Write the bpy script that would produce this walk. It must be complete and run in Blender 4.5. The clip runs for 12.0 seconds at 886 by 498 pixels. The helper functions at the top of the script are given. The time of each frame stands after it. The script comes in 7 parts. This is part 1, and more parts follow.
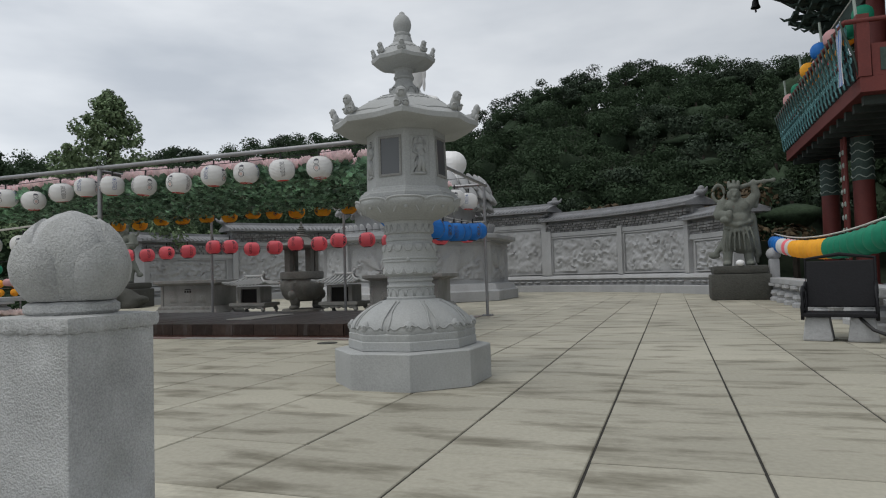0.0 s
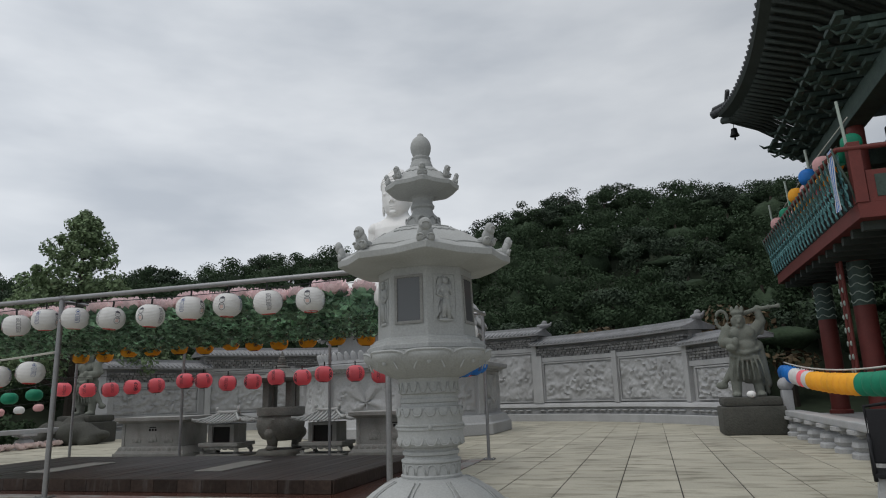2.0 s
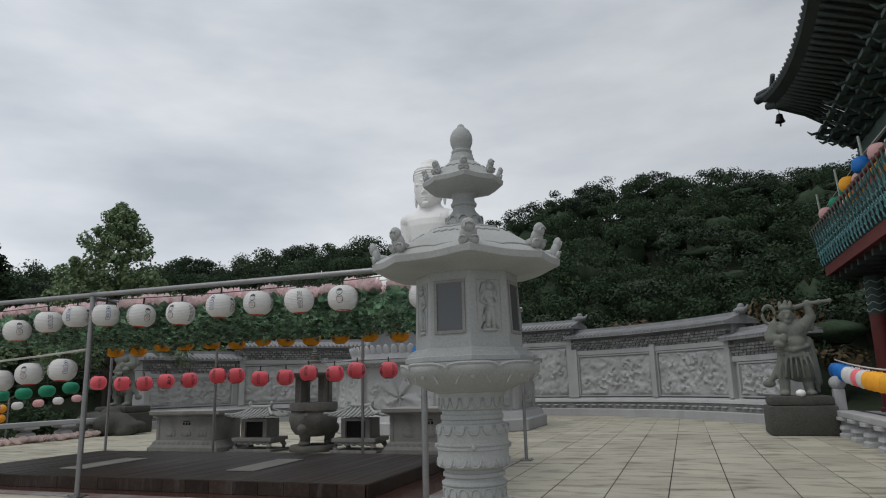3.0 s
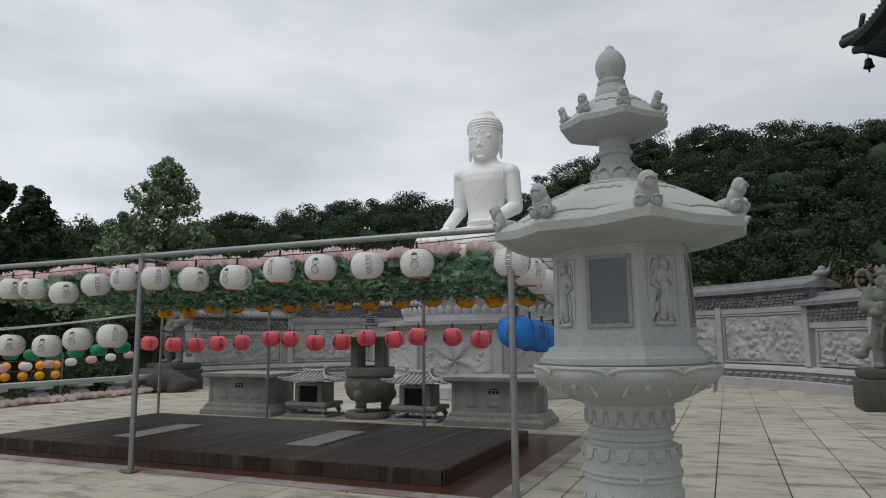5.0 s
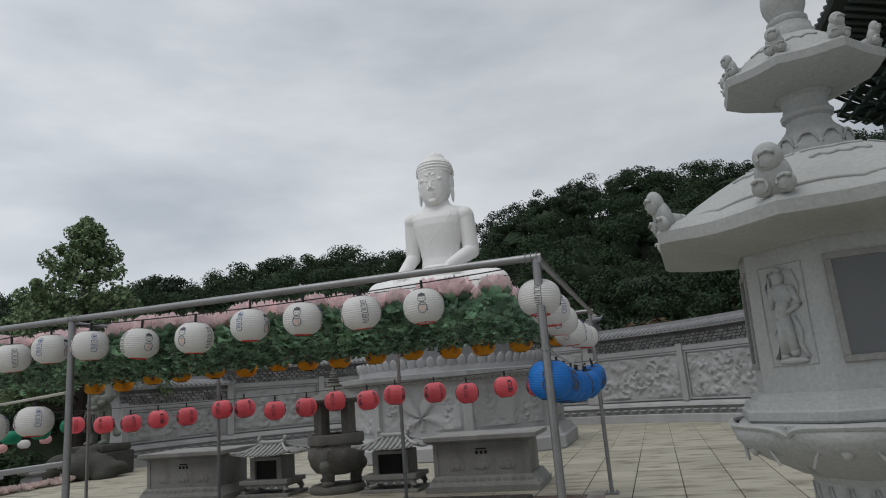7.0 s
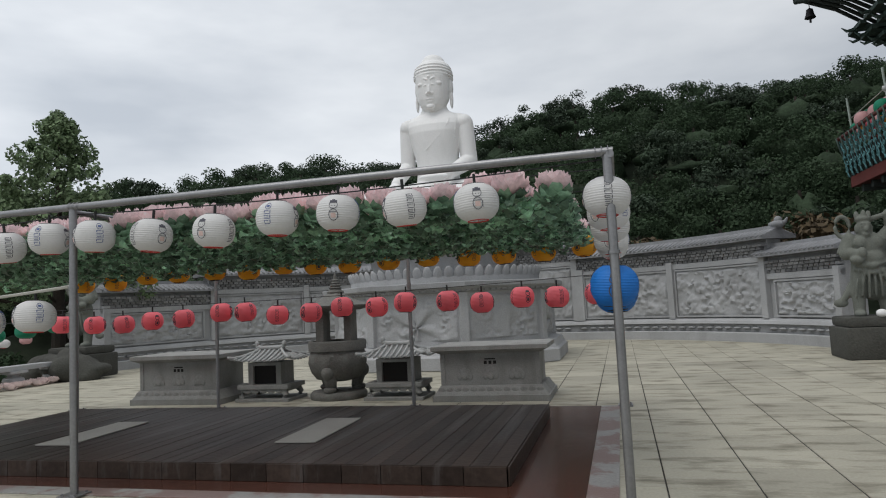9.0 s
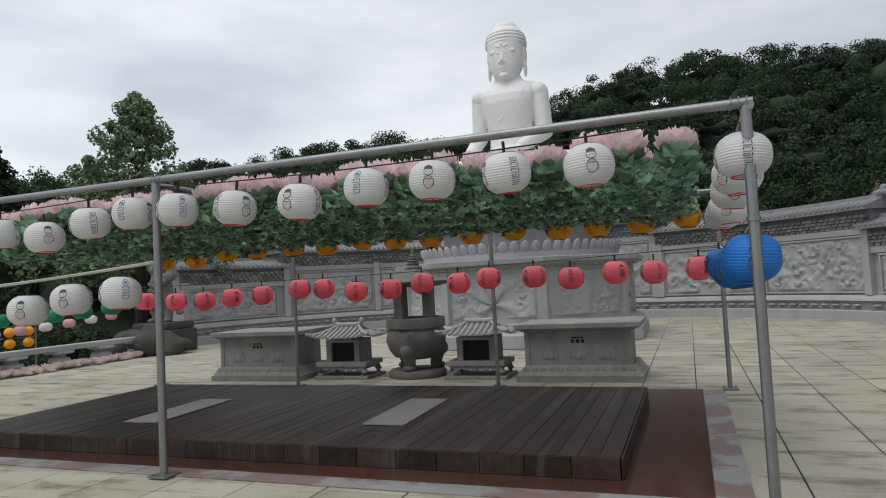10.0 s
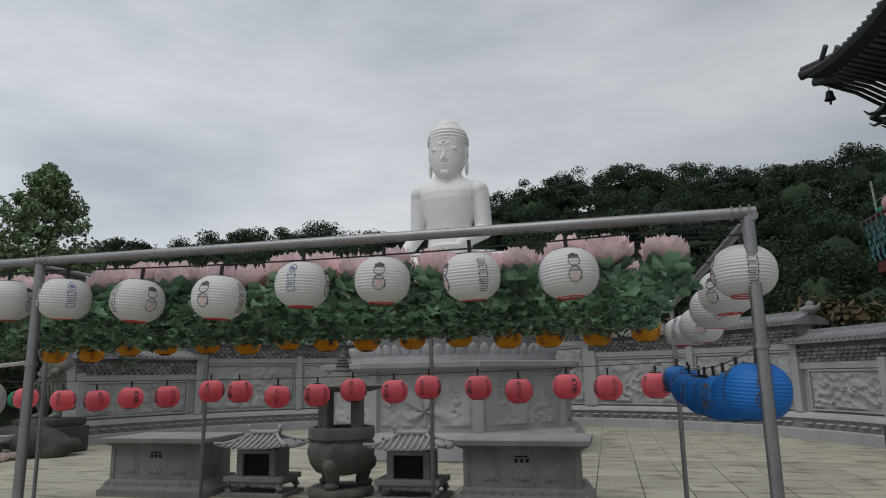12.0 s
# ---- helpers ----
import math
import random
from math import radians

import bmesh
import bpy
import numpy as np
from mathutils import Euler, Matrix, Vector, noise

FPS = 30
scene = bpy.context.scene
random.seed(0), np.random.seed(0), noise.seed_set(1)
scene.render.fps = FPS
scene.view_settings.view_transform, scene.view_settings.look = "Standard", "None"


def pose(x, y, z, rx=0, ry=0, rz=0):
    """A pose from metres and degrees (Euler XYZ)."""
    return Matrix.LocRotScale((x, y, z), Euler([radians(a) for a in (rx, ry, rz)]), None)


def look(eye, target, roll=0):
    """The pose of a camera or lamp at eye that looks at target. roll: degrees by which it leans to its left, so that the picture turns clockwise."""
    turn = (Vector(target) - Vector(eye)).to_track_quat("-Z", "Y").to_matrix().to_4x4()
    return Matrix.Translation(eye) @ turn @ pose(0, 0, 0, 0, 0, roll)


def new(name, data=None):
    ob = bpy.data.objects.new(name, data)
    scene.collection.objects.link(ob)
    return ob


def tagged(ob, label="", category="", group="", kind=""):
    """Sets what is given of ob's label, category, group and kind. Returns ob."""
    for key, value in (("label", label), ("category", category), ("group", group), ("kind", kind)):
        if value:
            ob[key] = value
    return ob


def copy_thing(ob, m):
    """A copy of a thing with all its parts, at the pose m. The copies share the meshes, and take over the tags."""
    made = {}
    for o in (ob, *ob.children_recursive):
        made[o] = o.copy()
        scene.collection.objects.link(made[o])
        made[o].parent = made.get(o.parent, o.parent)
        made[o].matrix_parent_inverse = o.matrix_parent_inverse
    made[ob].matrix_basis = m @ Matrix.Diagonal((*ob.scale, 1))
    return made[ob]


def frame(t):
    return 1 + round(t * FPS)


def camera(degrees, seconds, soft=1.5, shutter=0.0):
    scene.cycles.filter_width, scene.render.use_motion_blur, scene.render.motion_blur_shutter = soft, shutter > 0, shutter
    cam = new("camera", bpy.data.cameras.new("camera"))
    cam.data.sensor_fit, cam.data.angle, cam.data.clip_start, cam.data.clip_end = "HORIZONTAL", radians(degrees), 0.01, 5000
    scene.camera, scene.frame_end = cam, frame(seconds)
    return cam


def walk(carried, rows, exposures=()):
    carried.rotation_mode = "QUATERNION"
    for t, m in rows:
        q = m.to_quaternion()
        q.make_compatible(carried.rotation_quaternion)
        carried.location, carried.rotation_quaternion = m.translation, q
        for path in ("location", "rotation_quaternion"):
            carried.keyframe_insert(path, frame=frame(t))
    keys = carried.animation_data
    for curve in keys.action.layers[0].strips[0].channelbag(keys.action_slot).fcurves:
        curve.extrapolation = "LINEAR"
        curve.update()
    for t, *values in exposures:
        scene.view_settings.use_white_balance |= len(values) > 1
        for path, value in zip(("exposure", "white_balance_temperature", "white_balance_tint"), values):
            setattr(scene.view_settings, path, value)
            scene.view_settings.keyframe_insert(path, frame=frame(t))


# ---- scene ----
cam = camera(67.8, 12.0, 1.1)
PATH = [
    (0, (0.58, 0.68, 0.712), (-0.072, 2.569, 0.791), -1.6),
    (0.5, (0.437, 0.951, 0.709), (-0.243, 2.831, 0.759), -4.7),
    (1, (0.366, 1.069, 0.825), (-0.312, 2.941, 1.015), -1.1),
    (1.5, (0.201, 1.212, 0.878), (-0.446, 3.081, 1.175), -1.1),
    (2, (0.074, 1.299, 0.996), (-0.491, 3.169, 1.426), -1.9),
    (2.5, (0.002, 1.454, 1.011), (-0.592, 3.314, 1.446), -2.7),
    (2.7, (-0.02, 1.515, 1.085), (-0.683, 3.355, 1.503), -1.1),
    (4.3, (-0.536, 1.816, 1.195), (-1.126, 3.706, 1.475), -4.1),
    (4.5, (-0.617, 1.935, 1.216), (-1.305, 3.795, 1.469), -3.4),
    (5, (-0.759, 2.188, 1.341), (-1.536, 4.011, 1.611), -0.5),
    (5.5, (-0.922, 2.33, 1.382), (-1.698, 4.142, 1.724), -1.3),
    (6, (-1.147, 2.402, 1.409), (-1.91, 4.208, 1.803), -3.8),
    (6.5, (-1.32, 2.584, 1.416), (-1.96, 4.435, 1.819), -4.4),
    (6.7, (-1.482, 2.724, 1.405), (-2.066, 4.589, 1.831), -5.2),
    (8.3, (-2.044, 2.963, 1.356), (-2.511, 4.878, 1.69), -2.0),
    (8.5, (-2.125, 3.002, 1.36), (-2.594, 4.92, 1.677), -3.0),
    (9, (-2.36, 3.127, 1.342), (-2.868, 5.054, 1.506), -2.9),
    (9.5, (-2.608, 3.227, 1.333), (-3.211, 5.133, 1.401), -4.0),
    (10, (-2.731, 3.451, 1.348), (-3.424, 5.324, 1.451), -3.0),
    (10.5, (-2.861, 3.519, 1.378), (-3.53, 5.387, 1.627), -0.3),
    (11, (-3.0, 3.598, 1.424), (-3.501, 5.494, 1.815), -1.9),
    (11.5, (-3.083, 3.581, 1.435), (-3.435, 5.502, 1.865), -0.4),
    (12, (-3.082, 4.03, 1.498), (-3.546, 5.936, 1.876), -1.0),
]
walk(cam, [(t, look(eye, target, roll)) for t, eye, target, roll in PATH],
     [(0.0, 0.04), (0.5, 0.14), (1.0, 0.18), (1.6, 0.15), (2.2, -0.08), (2.6, -0.08), (4.5, 0.08), (5.5, -0.02), (6.5, -0.12), (8.5, -0.05), (9.3, 0.22), (10.0, 0.22), (10.6, 0.08), (11.2, -0.1), (12.0, -0.18)])

# ---- world and light ----
world = bpy.data.worlds.new("overcast")
scene.world = world
world.use_nodes = True
wn, wl = world.node_tree.nodes, world.node_tree.links
wn.clear()
w_out = wn.new("ShaderNodeOutputWorld")
w_bg = wn.new("ShaderNodeBackground")
w_sky = wn.new("ShaderNodeTexSky")
w_sky.sky_type = "NISHITA"
w_sky.sun_disc = False
w_sky.sun_elevation = radians(52)
w_sky.sun_rotation = radians(200)
w_bg.inputs["Strength"].default_value = 0.10
w_tc = wn.new("ShaderNodeTexCoord")
w_sep = wn.new("ShaderNodeSeparateXYZ")
w_map = wn.new("ShaderNodeMapping")
w_map.inputs["Scale"].default_value = (1.1, 1.1, 3.4)
w_map.inputs["Location"].default_value = (0.3, 0.1, 0.0)
w_no = wn.new("ShaderNodeTexNoise")
w_no.inputs["Scale"].default_value = 2.0
w_no.inputs["Detail"].default_value = 5.0
w_no.inputs["Roughness"].default_value = 0.5
w_ramp = wn.new("ShaderNodeValToRGB")
w_ramp.color_ramp.elements[0].position, w_ramp.color_ramp.elements[0].color = 0.34, (4.9, 5.3, 5.85, 1)
w_ramp.color_ramp.elements[1].position, w_ramp.color_ramp.elements[1].color = 0.66, (7.95, 8.25, 8.6, 1)
w_mix = wn.new("ShaderNodeMixRGB")
w_mix.inputs[0].default_value = 0.93
wl.new(w_tc.outputs["Generated"], w_map.inputs["Vector"])
wl.new(w_map.outputs["Vector"], w_no.inputs["Vector"])
wl.new(w_no.outputs["Fac"], w_ramp.inputs["Fac"])
wl.new(w_sky.outputs["Color"], w_mix.inputs[1])
wl.new(w_ramp.outputs["Color"], w_mix.inputs[2])
w_grad = wn.new("ShaderNodeMapRange")
w_grad.inputs["From Min"].default_value, w_grad.inputs["From Max"].default_value = -0.9, 0.6
w_grad.inputs["To Min"].default_value, w_grad.inputs["To Max"].default_value = 0.113, 0.073
wl.new(w_tc.outputs["Generated"], w_sep.inputs[0])
wl.new(w_sep.outputs["X"], w_grad.inputs["Value"])
wl.new(w_grad.outputs["Result"], w_bg.inputs["Strength"])
wl.new(w_mix.outputs["Color"], w_bg.inputs["Color"])
wl.new(w_bg.outputs["Background"], w_out.inputs["Surface"])

sun_data = bpy.data.lights.new("sun", "SUN")
sun_data.energy, sun_data.angle, sun_data.color = 1.15, radians(40), (1.0, 0.97, 0.93)
sun = new("sun", sun_data)
sun.matrix_world = look((-5, -4, 22), (0, 4, 0))


# ---- materials ----
def material(name, color, rough=0.8, metal=0.0, var=0.15, scale=2.0, fine=45.0, bump=0.15, stain_sheen=None, amount=0.0,
             stain_sheen_scale=(1.0, 1.0, 1.0), edge=(0.48, 0.72), spread=0.0, islands=0.0, place="Object", translucent=0.0, spec=0.5):
    """Colour varied at two scales, stains or painted sheen with a shape of their own, relief; spread: differences from
    piece to piece.
    """
    m = bpy.data.materials.new(name)
    m.use_nodes = True
    n, l = m.node_tree.nodes, m.node_tree.links
    bsdf = n["Principled BSDF"]
    bsdf.inputs["Roughness"].default_value = rough
    bsdf.inputs["Metallic"].default_value = metal
    bsdf.inputs["Specular IOR Level"].default_value = spec
    if place == "World":
        src = n.new("ShaderNodeNewGeometry").outputs["Position"]
    else:
        src = n.new("ShaderNodeTexCoord").outputs["Object"]
    big = n.new("ShaderNodeTexNoise")
    big.inputs["Scale"].default_value, big.inputs["Detail"].default_value = scale, 6
    small = n.new("ShaderNodeTexNoise")
    small.inputs["Scale"].default_value, small.inputs["Detail"].default_value = fine, 3
    l.new(src, big.inputs["Vector"])
    l.new(src, small.inputs["Vector"])
    add = n.new("ShaderNodeMath")
    add.operation = "ADD"
    l.new(big.outputs["Fac"], add.inputs[0])
    l.new(small.outputs["Fac"], add.inputs[1])
    span = n.new("ShaderNodeMapRange")
    span.inputs["From Min"].default_value, span.inputs["From Max"].default_value = 0.65, 1.35
    span.inputs["To Min"].default_value, span.inputs["To Max"].default_value = 1 - var, 1 + var
    l.new(add.outputs[0], span.inputs["Value"])
    factor = span.outputs["Result"]
    if spread:
        info = n.new("ShaderNodeObjectInfo")
        r = n.new("ShaderNodeMapRange")
        r.inputs["To Min"].default_value, r.inputs["To Max"].default_value = 1 - spread, 1 + spread
        l.new(info.outputs["Random"], r.inputs["Value"])
        mul = n.new("ShaderNodeMath")
        mul.operation = "MULTIPLY"
        l.new(factor, mul.inputs[0])
        l.new(r.outputs["Result"], mul.inputs[1])
        factor = mul.outputs[0]
    if islands:
        geo = n.new("ShaderNodeNewGeometry")
        r = n.new("ShaderNodeMapRange")
        r.inputs["To Min"].default_value, r.inputs["To Max"].default_value = 1 - islands, 1 + islands
        l.new(geo.outputs["Random Per Island"], r.inputs["Value"])
        mul = n.new("ShaderNodeMath")
        mul.operation = "MULTIPLY"
        l.new(factor, mul.inputs[0])
        l.new(r.outputs["Result"], mul.inputs[1])
        factor = mul.outputs[0]
    tint = n.new("ShaderNodeVectorMath")
    tint.operation = "SCALE"
    tint.inputs[0].default_value = color
    l.new(factor, tint.inputs["Scale"])
    out = tint.outputs[0]
    if stain_sheen:
        mp = n.new("ShaderNodeMapping")
        mp.inputs["Scale"].default_value = stain_sheen_scale
        l.new(src, mp.inputs["Vector"])
        sn = n.new("ShaderNodeTexNoise")
        sn.inputs["Scale"].default_value, sn.inputs["Detail"].default_value = 1.0, 7
        sn.inputs["Roughness"].default_value = 0.6
        l.new(mp.outputs["Vector"], sn.inputs["Vector"])
        sr = n.new("ShaderNodeMapRange")
        sr.inputs["From Min"].default_value, sr.inputs["From Max"].default_value = edge
        sr.inputs["To Max"].default_value = amount
        l.new(sn.outputs["Fac"], sr.inputs["Value"])
        mix = n.new("ShaderNodeMixRGB")
        l.new(sr.outputs["Result"], mix.inputs[0])
        l.new(out, mix.inputs[1])
        mix.inputs[2].default_value = (*stain_sheen, 1)
        out = mix.outputs[0]
    l.new(out, bsdf.inputs["Base Color"])
    if bump:
        b = n.new("ShaderNodeBump")
        b.inputs["Strength"].default_value, b.inputs["Distance"].default_value = bump, 0.02
        l.new(add.outputs[0], b.inputs["Height"])
        l.new(b.outputs["Normal"], bsdf.inputs["Normal"])
    if translucent:
        t = n.new("ShaderNodeBsdfTranslucent")
        l.new(out, t.inputs["Color"])
        ms = n.new("ShaderNodeMixShader")
        ms.inputs[0].default_value = translucent
        l.new(bsdf.outputs[0], ms.inputs[1])
        l.new(t.outputs[0], ms.inputs[2])
        l.new(ms.outputs[0], n["Material Output"].inputs["Surface"])
    return m


granite = material("light_granite", (0.37, 0.38, 0.375), 0.75, var=0.16, scale=3, fine=90, bump=0.12, stain_sheen=(0.30, 0.30, 0.28), amount=0.45, stain_sheen_scale=(3, 3, 1.2))
granite_wall = material("wall_granite", (0.39, 0.395, 0.40), 0.8, var=0.16, scale=1.3, fine=40, bump=0.25, stain_sheen=(0.24, 0.24, 0.235), amount=0.5, stain_sheen_scale=(1.5, 1.5, 0.5), place="World")
granite_trim = material("wall_trim_granite", (0.30, 0.305, 0.31), 0.8, var=0.16, scale=1.6, fine=40, bump=0.25, stain_sheen=(0.17, 0.17, 0.165), amount=0.55, stain_sheen_scale=(1.5, 1.5, 0.6), place="World")
granite_grey = material("weathered_granite", (0.27, 0.27, 0.258), 0.82, var=0.2, scale=3, fine=60, bump=0.3, stain_sheen=(0.10, 0.10, 0.09), amount=0.5, stain_sheen_scale=(2.5, 2.5, 1.0))
burner_stone = material("sooty_carved_stone", (0.15, 0.148, 0.135), 0.85, var=0.25, scale=4, fine=40, bump=0.5, stain_sheen=(0.07, 0.068, 0.06), amount=0.55, stain_sheen_scale=(3, 3, 2))
granite_dark = material("dark_rough_stone", (0.062, 0.062, 0.054), 0.9, var=0.3, scale=3, fine=30, bump=0.7, stain_sheen=(0.04, 0.045, 0.035), amount=0.5)
granite_guard = material("guardian_granite", (0.15, 0.16, 0.138), 0.85, var=0.22, scale=4, fine=50, bump=0.3, stain_sheen=(0.09, 0.10, 0.08), amount=0.5, stain_sheen_scale=(4, 4, 1.5))
white_stone = material("white_painted_stone", (0.80, 0.80, 0.79), 0.6, var=0.04, scale=1.5, fine=30, bump=0.06, stain_sheen=(0.6, 0.6, 0.59), amount=0.35, stain_sheen_scale=(2, 2, 0.7))
newel_stone = material("pecked_granite", (0.45, 0.455, 0.45), 0.85, var=0.30, scale=5, fine=150, bump=0.5, stain_sheen=(0.27, 0.28, 0.25), amount=0.5, stain_sheen_scale=(4, 4, 2))
roof_stone = material("cap_stone", (0.235, 0.24, 0.25), 0.8, var=0.2, scale=2, fine=30, bump=0.3, stain_sheen=(0.14, 0.14, 0.14), amount=0.5, stain_sheen_scale=(2, 2, 1), place="World")
frieze_stone = material("frieze_stone", (0.22, 0.22, 0.22), 0.85, var=0.3, scale=3, fine=30, bump=0.4, islands=0.35, place="World")
dark_joint = material("dark_joint", (0.03, 0.028, 0.024), 0.95, var=0.2, place="World")
tile_mat = material("plaza_tile", (0.395, 0.375, 0.305), 0.62, var=0.13, scale=0.9, fine=40, bump=0.12, stain_sheen=(0.12, 0.108, 0.075), amount=0.75, stain_sheen_scale=(1.5, 4.6, 1), edge=(0.50, 0.66), spread=0.12, islands=0.1, place="World", spec=0.2)
paving = material("lower_paving", (0.30, 0.29, 0.25), 0.8, var=0.2, place="World")
kerb_mat = material("kerb_strip", (0.30, 0.295, 0.285), 0.35, var=0.2, scale=1.5, stain_sheen=(0.20, 0.115, 0.10), amount=0.8, stain_sheen_scale=(2.2, 2.2, 1), edge=(0.47, 0.52), place="World")
tarp_mat = material("wet_red_floor", (0.085, 0.036, 0.026), 0.16, var=0.25, scale=1.2, fine=12, bump=0.04, stain_sheen=(0.16, 0.13, 0.12), amount=0.35, stain_sheen_scale=(0.7, 0.7, 1), place="World")
# pale streaks along the boards: stains and wet sheen put into the colour
deck_mat = material("dark_decking", (0.044, 0.031, 0.025), 0.42, var=0.35, scale=2, fine=25, bump=0.15, spec=0.15, stain_sheen=(0.12, 0.11, 0.105), amount=0.75, stain_sheen_scale=(6.0, 0.35, 1), edge=(0.52, 0.68), spread=0.3, place="World")
mat_mat = material("grey_mat", (0.42, 0.40, 0.37), 0.8, var=0.1, fine=120)
steel = material("galvanised_steel", (0.27, 0.27, 0.275), 0.42, metal=0.75, var=0.14, scale=6, fine=50, bump=0.05)
cable_mat = material("black_cable", (0.02, 0.02, 0.02), 0.6, var=0.1, bump=0)
rope_mat = material("white_rope", (0.55, 0.54, 0.50), 0.8, var=0.1, bump=0)
black_iron = material("black_cast_iron", (0.014, 0.014, 0.016), 0.6, spec=0.2, var=0.2, bump=0.1)
# near-black that puts the shade of hollows and gaps into the colour
dark_void = material("shaded_hollow", (0.012, 0.011, 0.010), 0.9, var=0.2, bump=0)
paper_white = material("white_lantern_paper", (0.77, 0.765, 0.755), 0.75, var=0.04, scale=8, fine=60, bump=0.05, translucent=0.25, spread=0.03)
paper_pink = material("coral_lantern_paper", (1.0, 0.25, 0.30), 0.75, var=0.04, scale=8, bump=0.05, translucent=0.35, spread=0.06)
paper_orange = material("orange_lantern_paper", (1.0, 0.50, 0.04), 0.75, var=0.06, scale=8, bump=0.05, translucent=0.25, spread=0.06)
paper_blue = material("blue_lantern_paper", (0.012, 0.19, 0.62), 0.6, var=0.08, scale=8, bump=0.05, translucent=0.15, spread=0.06)
paper_green = material("green_lantern_paper", (0.004, 0.235, 0.13), 0.65, var=0.08, scale=8, bump=0.05, translucent=0.15, spread=0.06)
paper_rose = material("pale_rose_lantern_paper", (0.72, 0.42, 0.42), 0.75, var=0.06, scale=8, bump=0.05, translucent=0.2, spread=0.08)
ink_dark = material("dark_ink", (0.09, 0.09, 0.11), 0.8, var=0.1, bump=0)
ink_blue = material("blue_ink", (0.10, 0.14, 0.30), 0.8, var=0.1, bump=0)
ink_rose = material("rose_ink", (0.68, 0.50, 0.46), 0.8, var=0.1, bump=0)
ink_red = material("red_trim", (0.55, 0.06, 0.05), 0.7, var=0.1, bump=0)
petal_mat = material("pink_petal_fabric", (0.95, 0.78, 0.79), 0.8, var=0.2, scale=9, fine=40, bump=0.1, islands=0.14, translucent=0.4, spread=0.1)
petal_pale = material("pale_petal_fabric", (0.78, 0.66, 0.64), 0.8, var=0.12, scale=9, bump=0.1, islands=0.1, translucent=0.25, spread=0.06)
leaf_cloth = material("green_leaf_fabric", (0.24, 0.40, 0.27), 0.36, var=0.3, scale=10, fine=40, bump=0.2, islands=0.65, translucent=0.4, spread=0.25)
foliage_dark = material("forest_leaves", (0.046, 0.074, 0.040), 0.8, var=0.3, scale=0.12, fine=2, bump=0, islands=0.2, place="World", spec=0.15, translucent=0.25)
foliage_pine = material("pine_needles", (0.040, 0.060, 0.038), 0.8, var=0.3, scale=0.2, fine=2, bump=0, islands=0.16, place="World", spec=0.2)
foliage_brown = material("russet_leaves", (0.085, 0.062, 0.035), 0.7, var=0.3, scale=0.5, fine=3, bump=0, islands=0.4, place="World", spec=0.2)
foliage_mid = material("ginkgo_leaves", (0.155, 0.215, 0.115), 0.65, var=0.3, scale=0.5, fine=3, bump=0, islands=0.45, place="World", spec=0.2, translucent=0.2)
# darker copy of the leaf greens, for the shade inside the crowns
foliage_shaded = material("inner_foliage", (0.036, 0.056, 0.032), 0.85, var=0.5, scale=0.8, fine=9, bump=0.6, place="World", spec=0.15)
# floor and bark darkened: the shade under the trees is in the colour
hill_mat = material("shaded_forest_floor", (0.022, 0.034, 0.017), 0.95, var=0.4, scale=0.3, fine=3, bump=0.5, place="World")
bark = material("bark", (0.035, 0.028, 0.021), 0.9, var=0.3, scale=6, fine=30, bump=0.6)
tile_dark = material("roof_tile", (0.045, 0.048, 0.052), 0.6, var=0.25, scale=2, fine=20, bump=0.3, spread=0.1)
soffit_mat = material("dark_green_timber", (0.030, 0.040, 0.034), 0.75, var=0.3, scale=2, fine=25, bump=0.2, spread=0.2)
bracket_mat = material("painted_bracket", (0.045, 0.075, 0.062), 0.7, var=0.35, scale=3, fine=20, bump=0.2, spread=0.2)
red_timber = material("oxide_red_timber", (0.14, 0.026, 0.020), 0.65, var=0.2, scale=3, fine=30, bump=0.12)
teal_paint = material("teal_paint", (0.12, 0.30, 0.31), 0.6, var=0.2, scale=4, bump=0.08, spread=0.12)
pale_paint = material("pale_green_paint", (0.36, 0.42, 0.37), 0.6, var=0.15, bump=0.05)
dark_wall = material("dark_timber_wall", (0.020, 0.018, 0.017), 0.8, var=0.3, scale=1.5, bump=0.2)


def glass_material():
    m = bpy.data.materials.new("smoked_pane")
    m.use_nodes = True
    b = m.node_tree.nodes["Principled BSDF"]
    b.inputs["Base Color"].default_value = (0.10, 0.105, 0.11, 1)
    b.inputs["Roughness"].default_value = 0.12
    return m


pane_mat = glass_material()


# ---- mesh helpers ----
def thing(name, x, y, z, rz=0, label="", category="", group="", kind=""):
    ob = new(name)
    ob.empty_display_size = 0.1
    ob.matrix_basis = pose(x, y, z, 0, 0, rz)
    return tagged(ob, label, category, group, kind)


def to_mesh(name, bm, mat, smooth=False):
    me = bpy.data.meshes.new(name)
    bmesh.ops.recalc_face_normals(bm, faces=bm.faces)
    bm.to_mesh(me)
    bm.free()
    me.materials.append(mat)
    if smooth:
        me.shade_smooth()
        if smooth is not True:
            me.set_sharp_from_angle(angle=radians(smooth))
    return me


def part(name, bm, mat, parent=None, label="", smooth=False, m=None):
    ob = new(name, to_mesh(name, bm, mat, smooth))
    ob.parent = parent
    if m is not None:
        ob.matrix_basis = m
    return tagged(ob, label) if label else ob


def again(ob, m):
    """The same piece once more, on the same mesh."""
    o = ob.copy()
    scene.collection.objects.link(o)
    o.matrix_basis = m
    return o


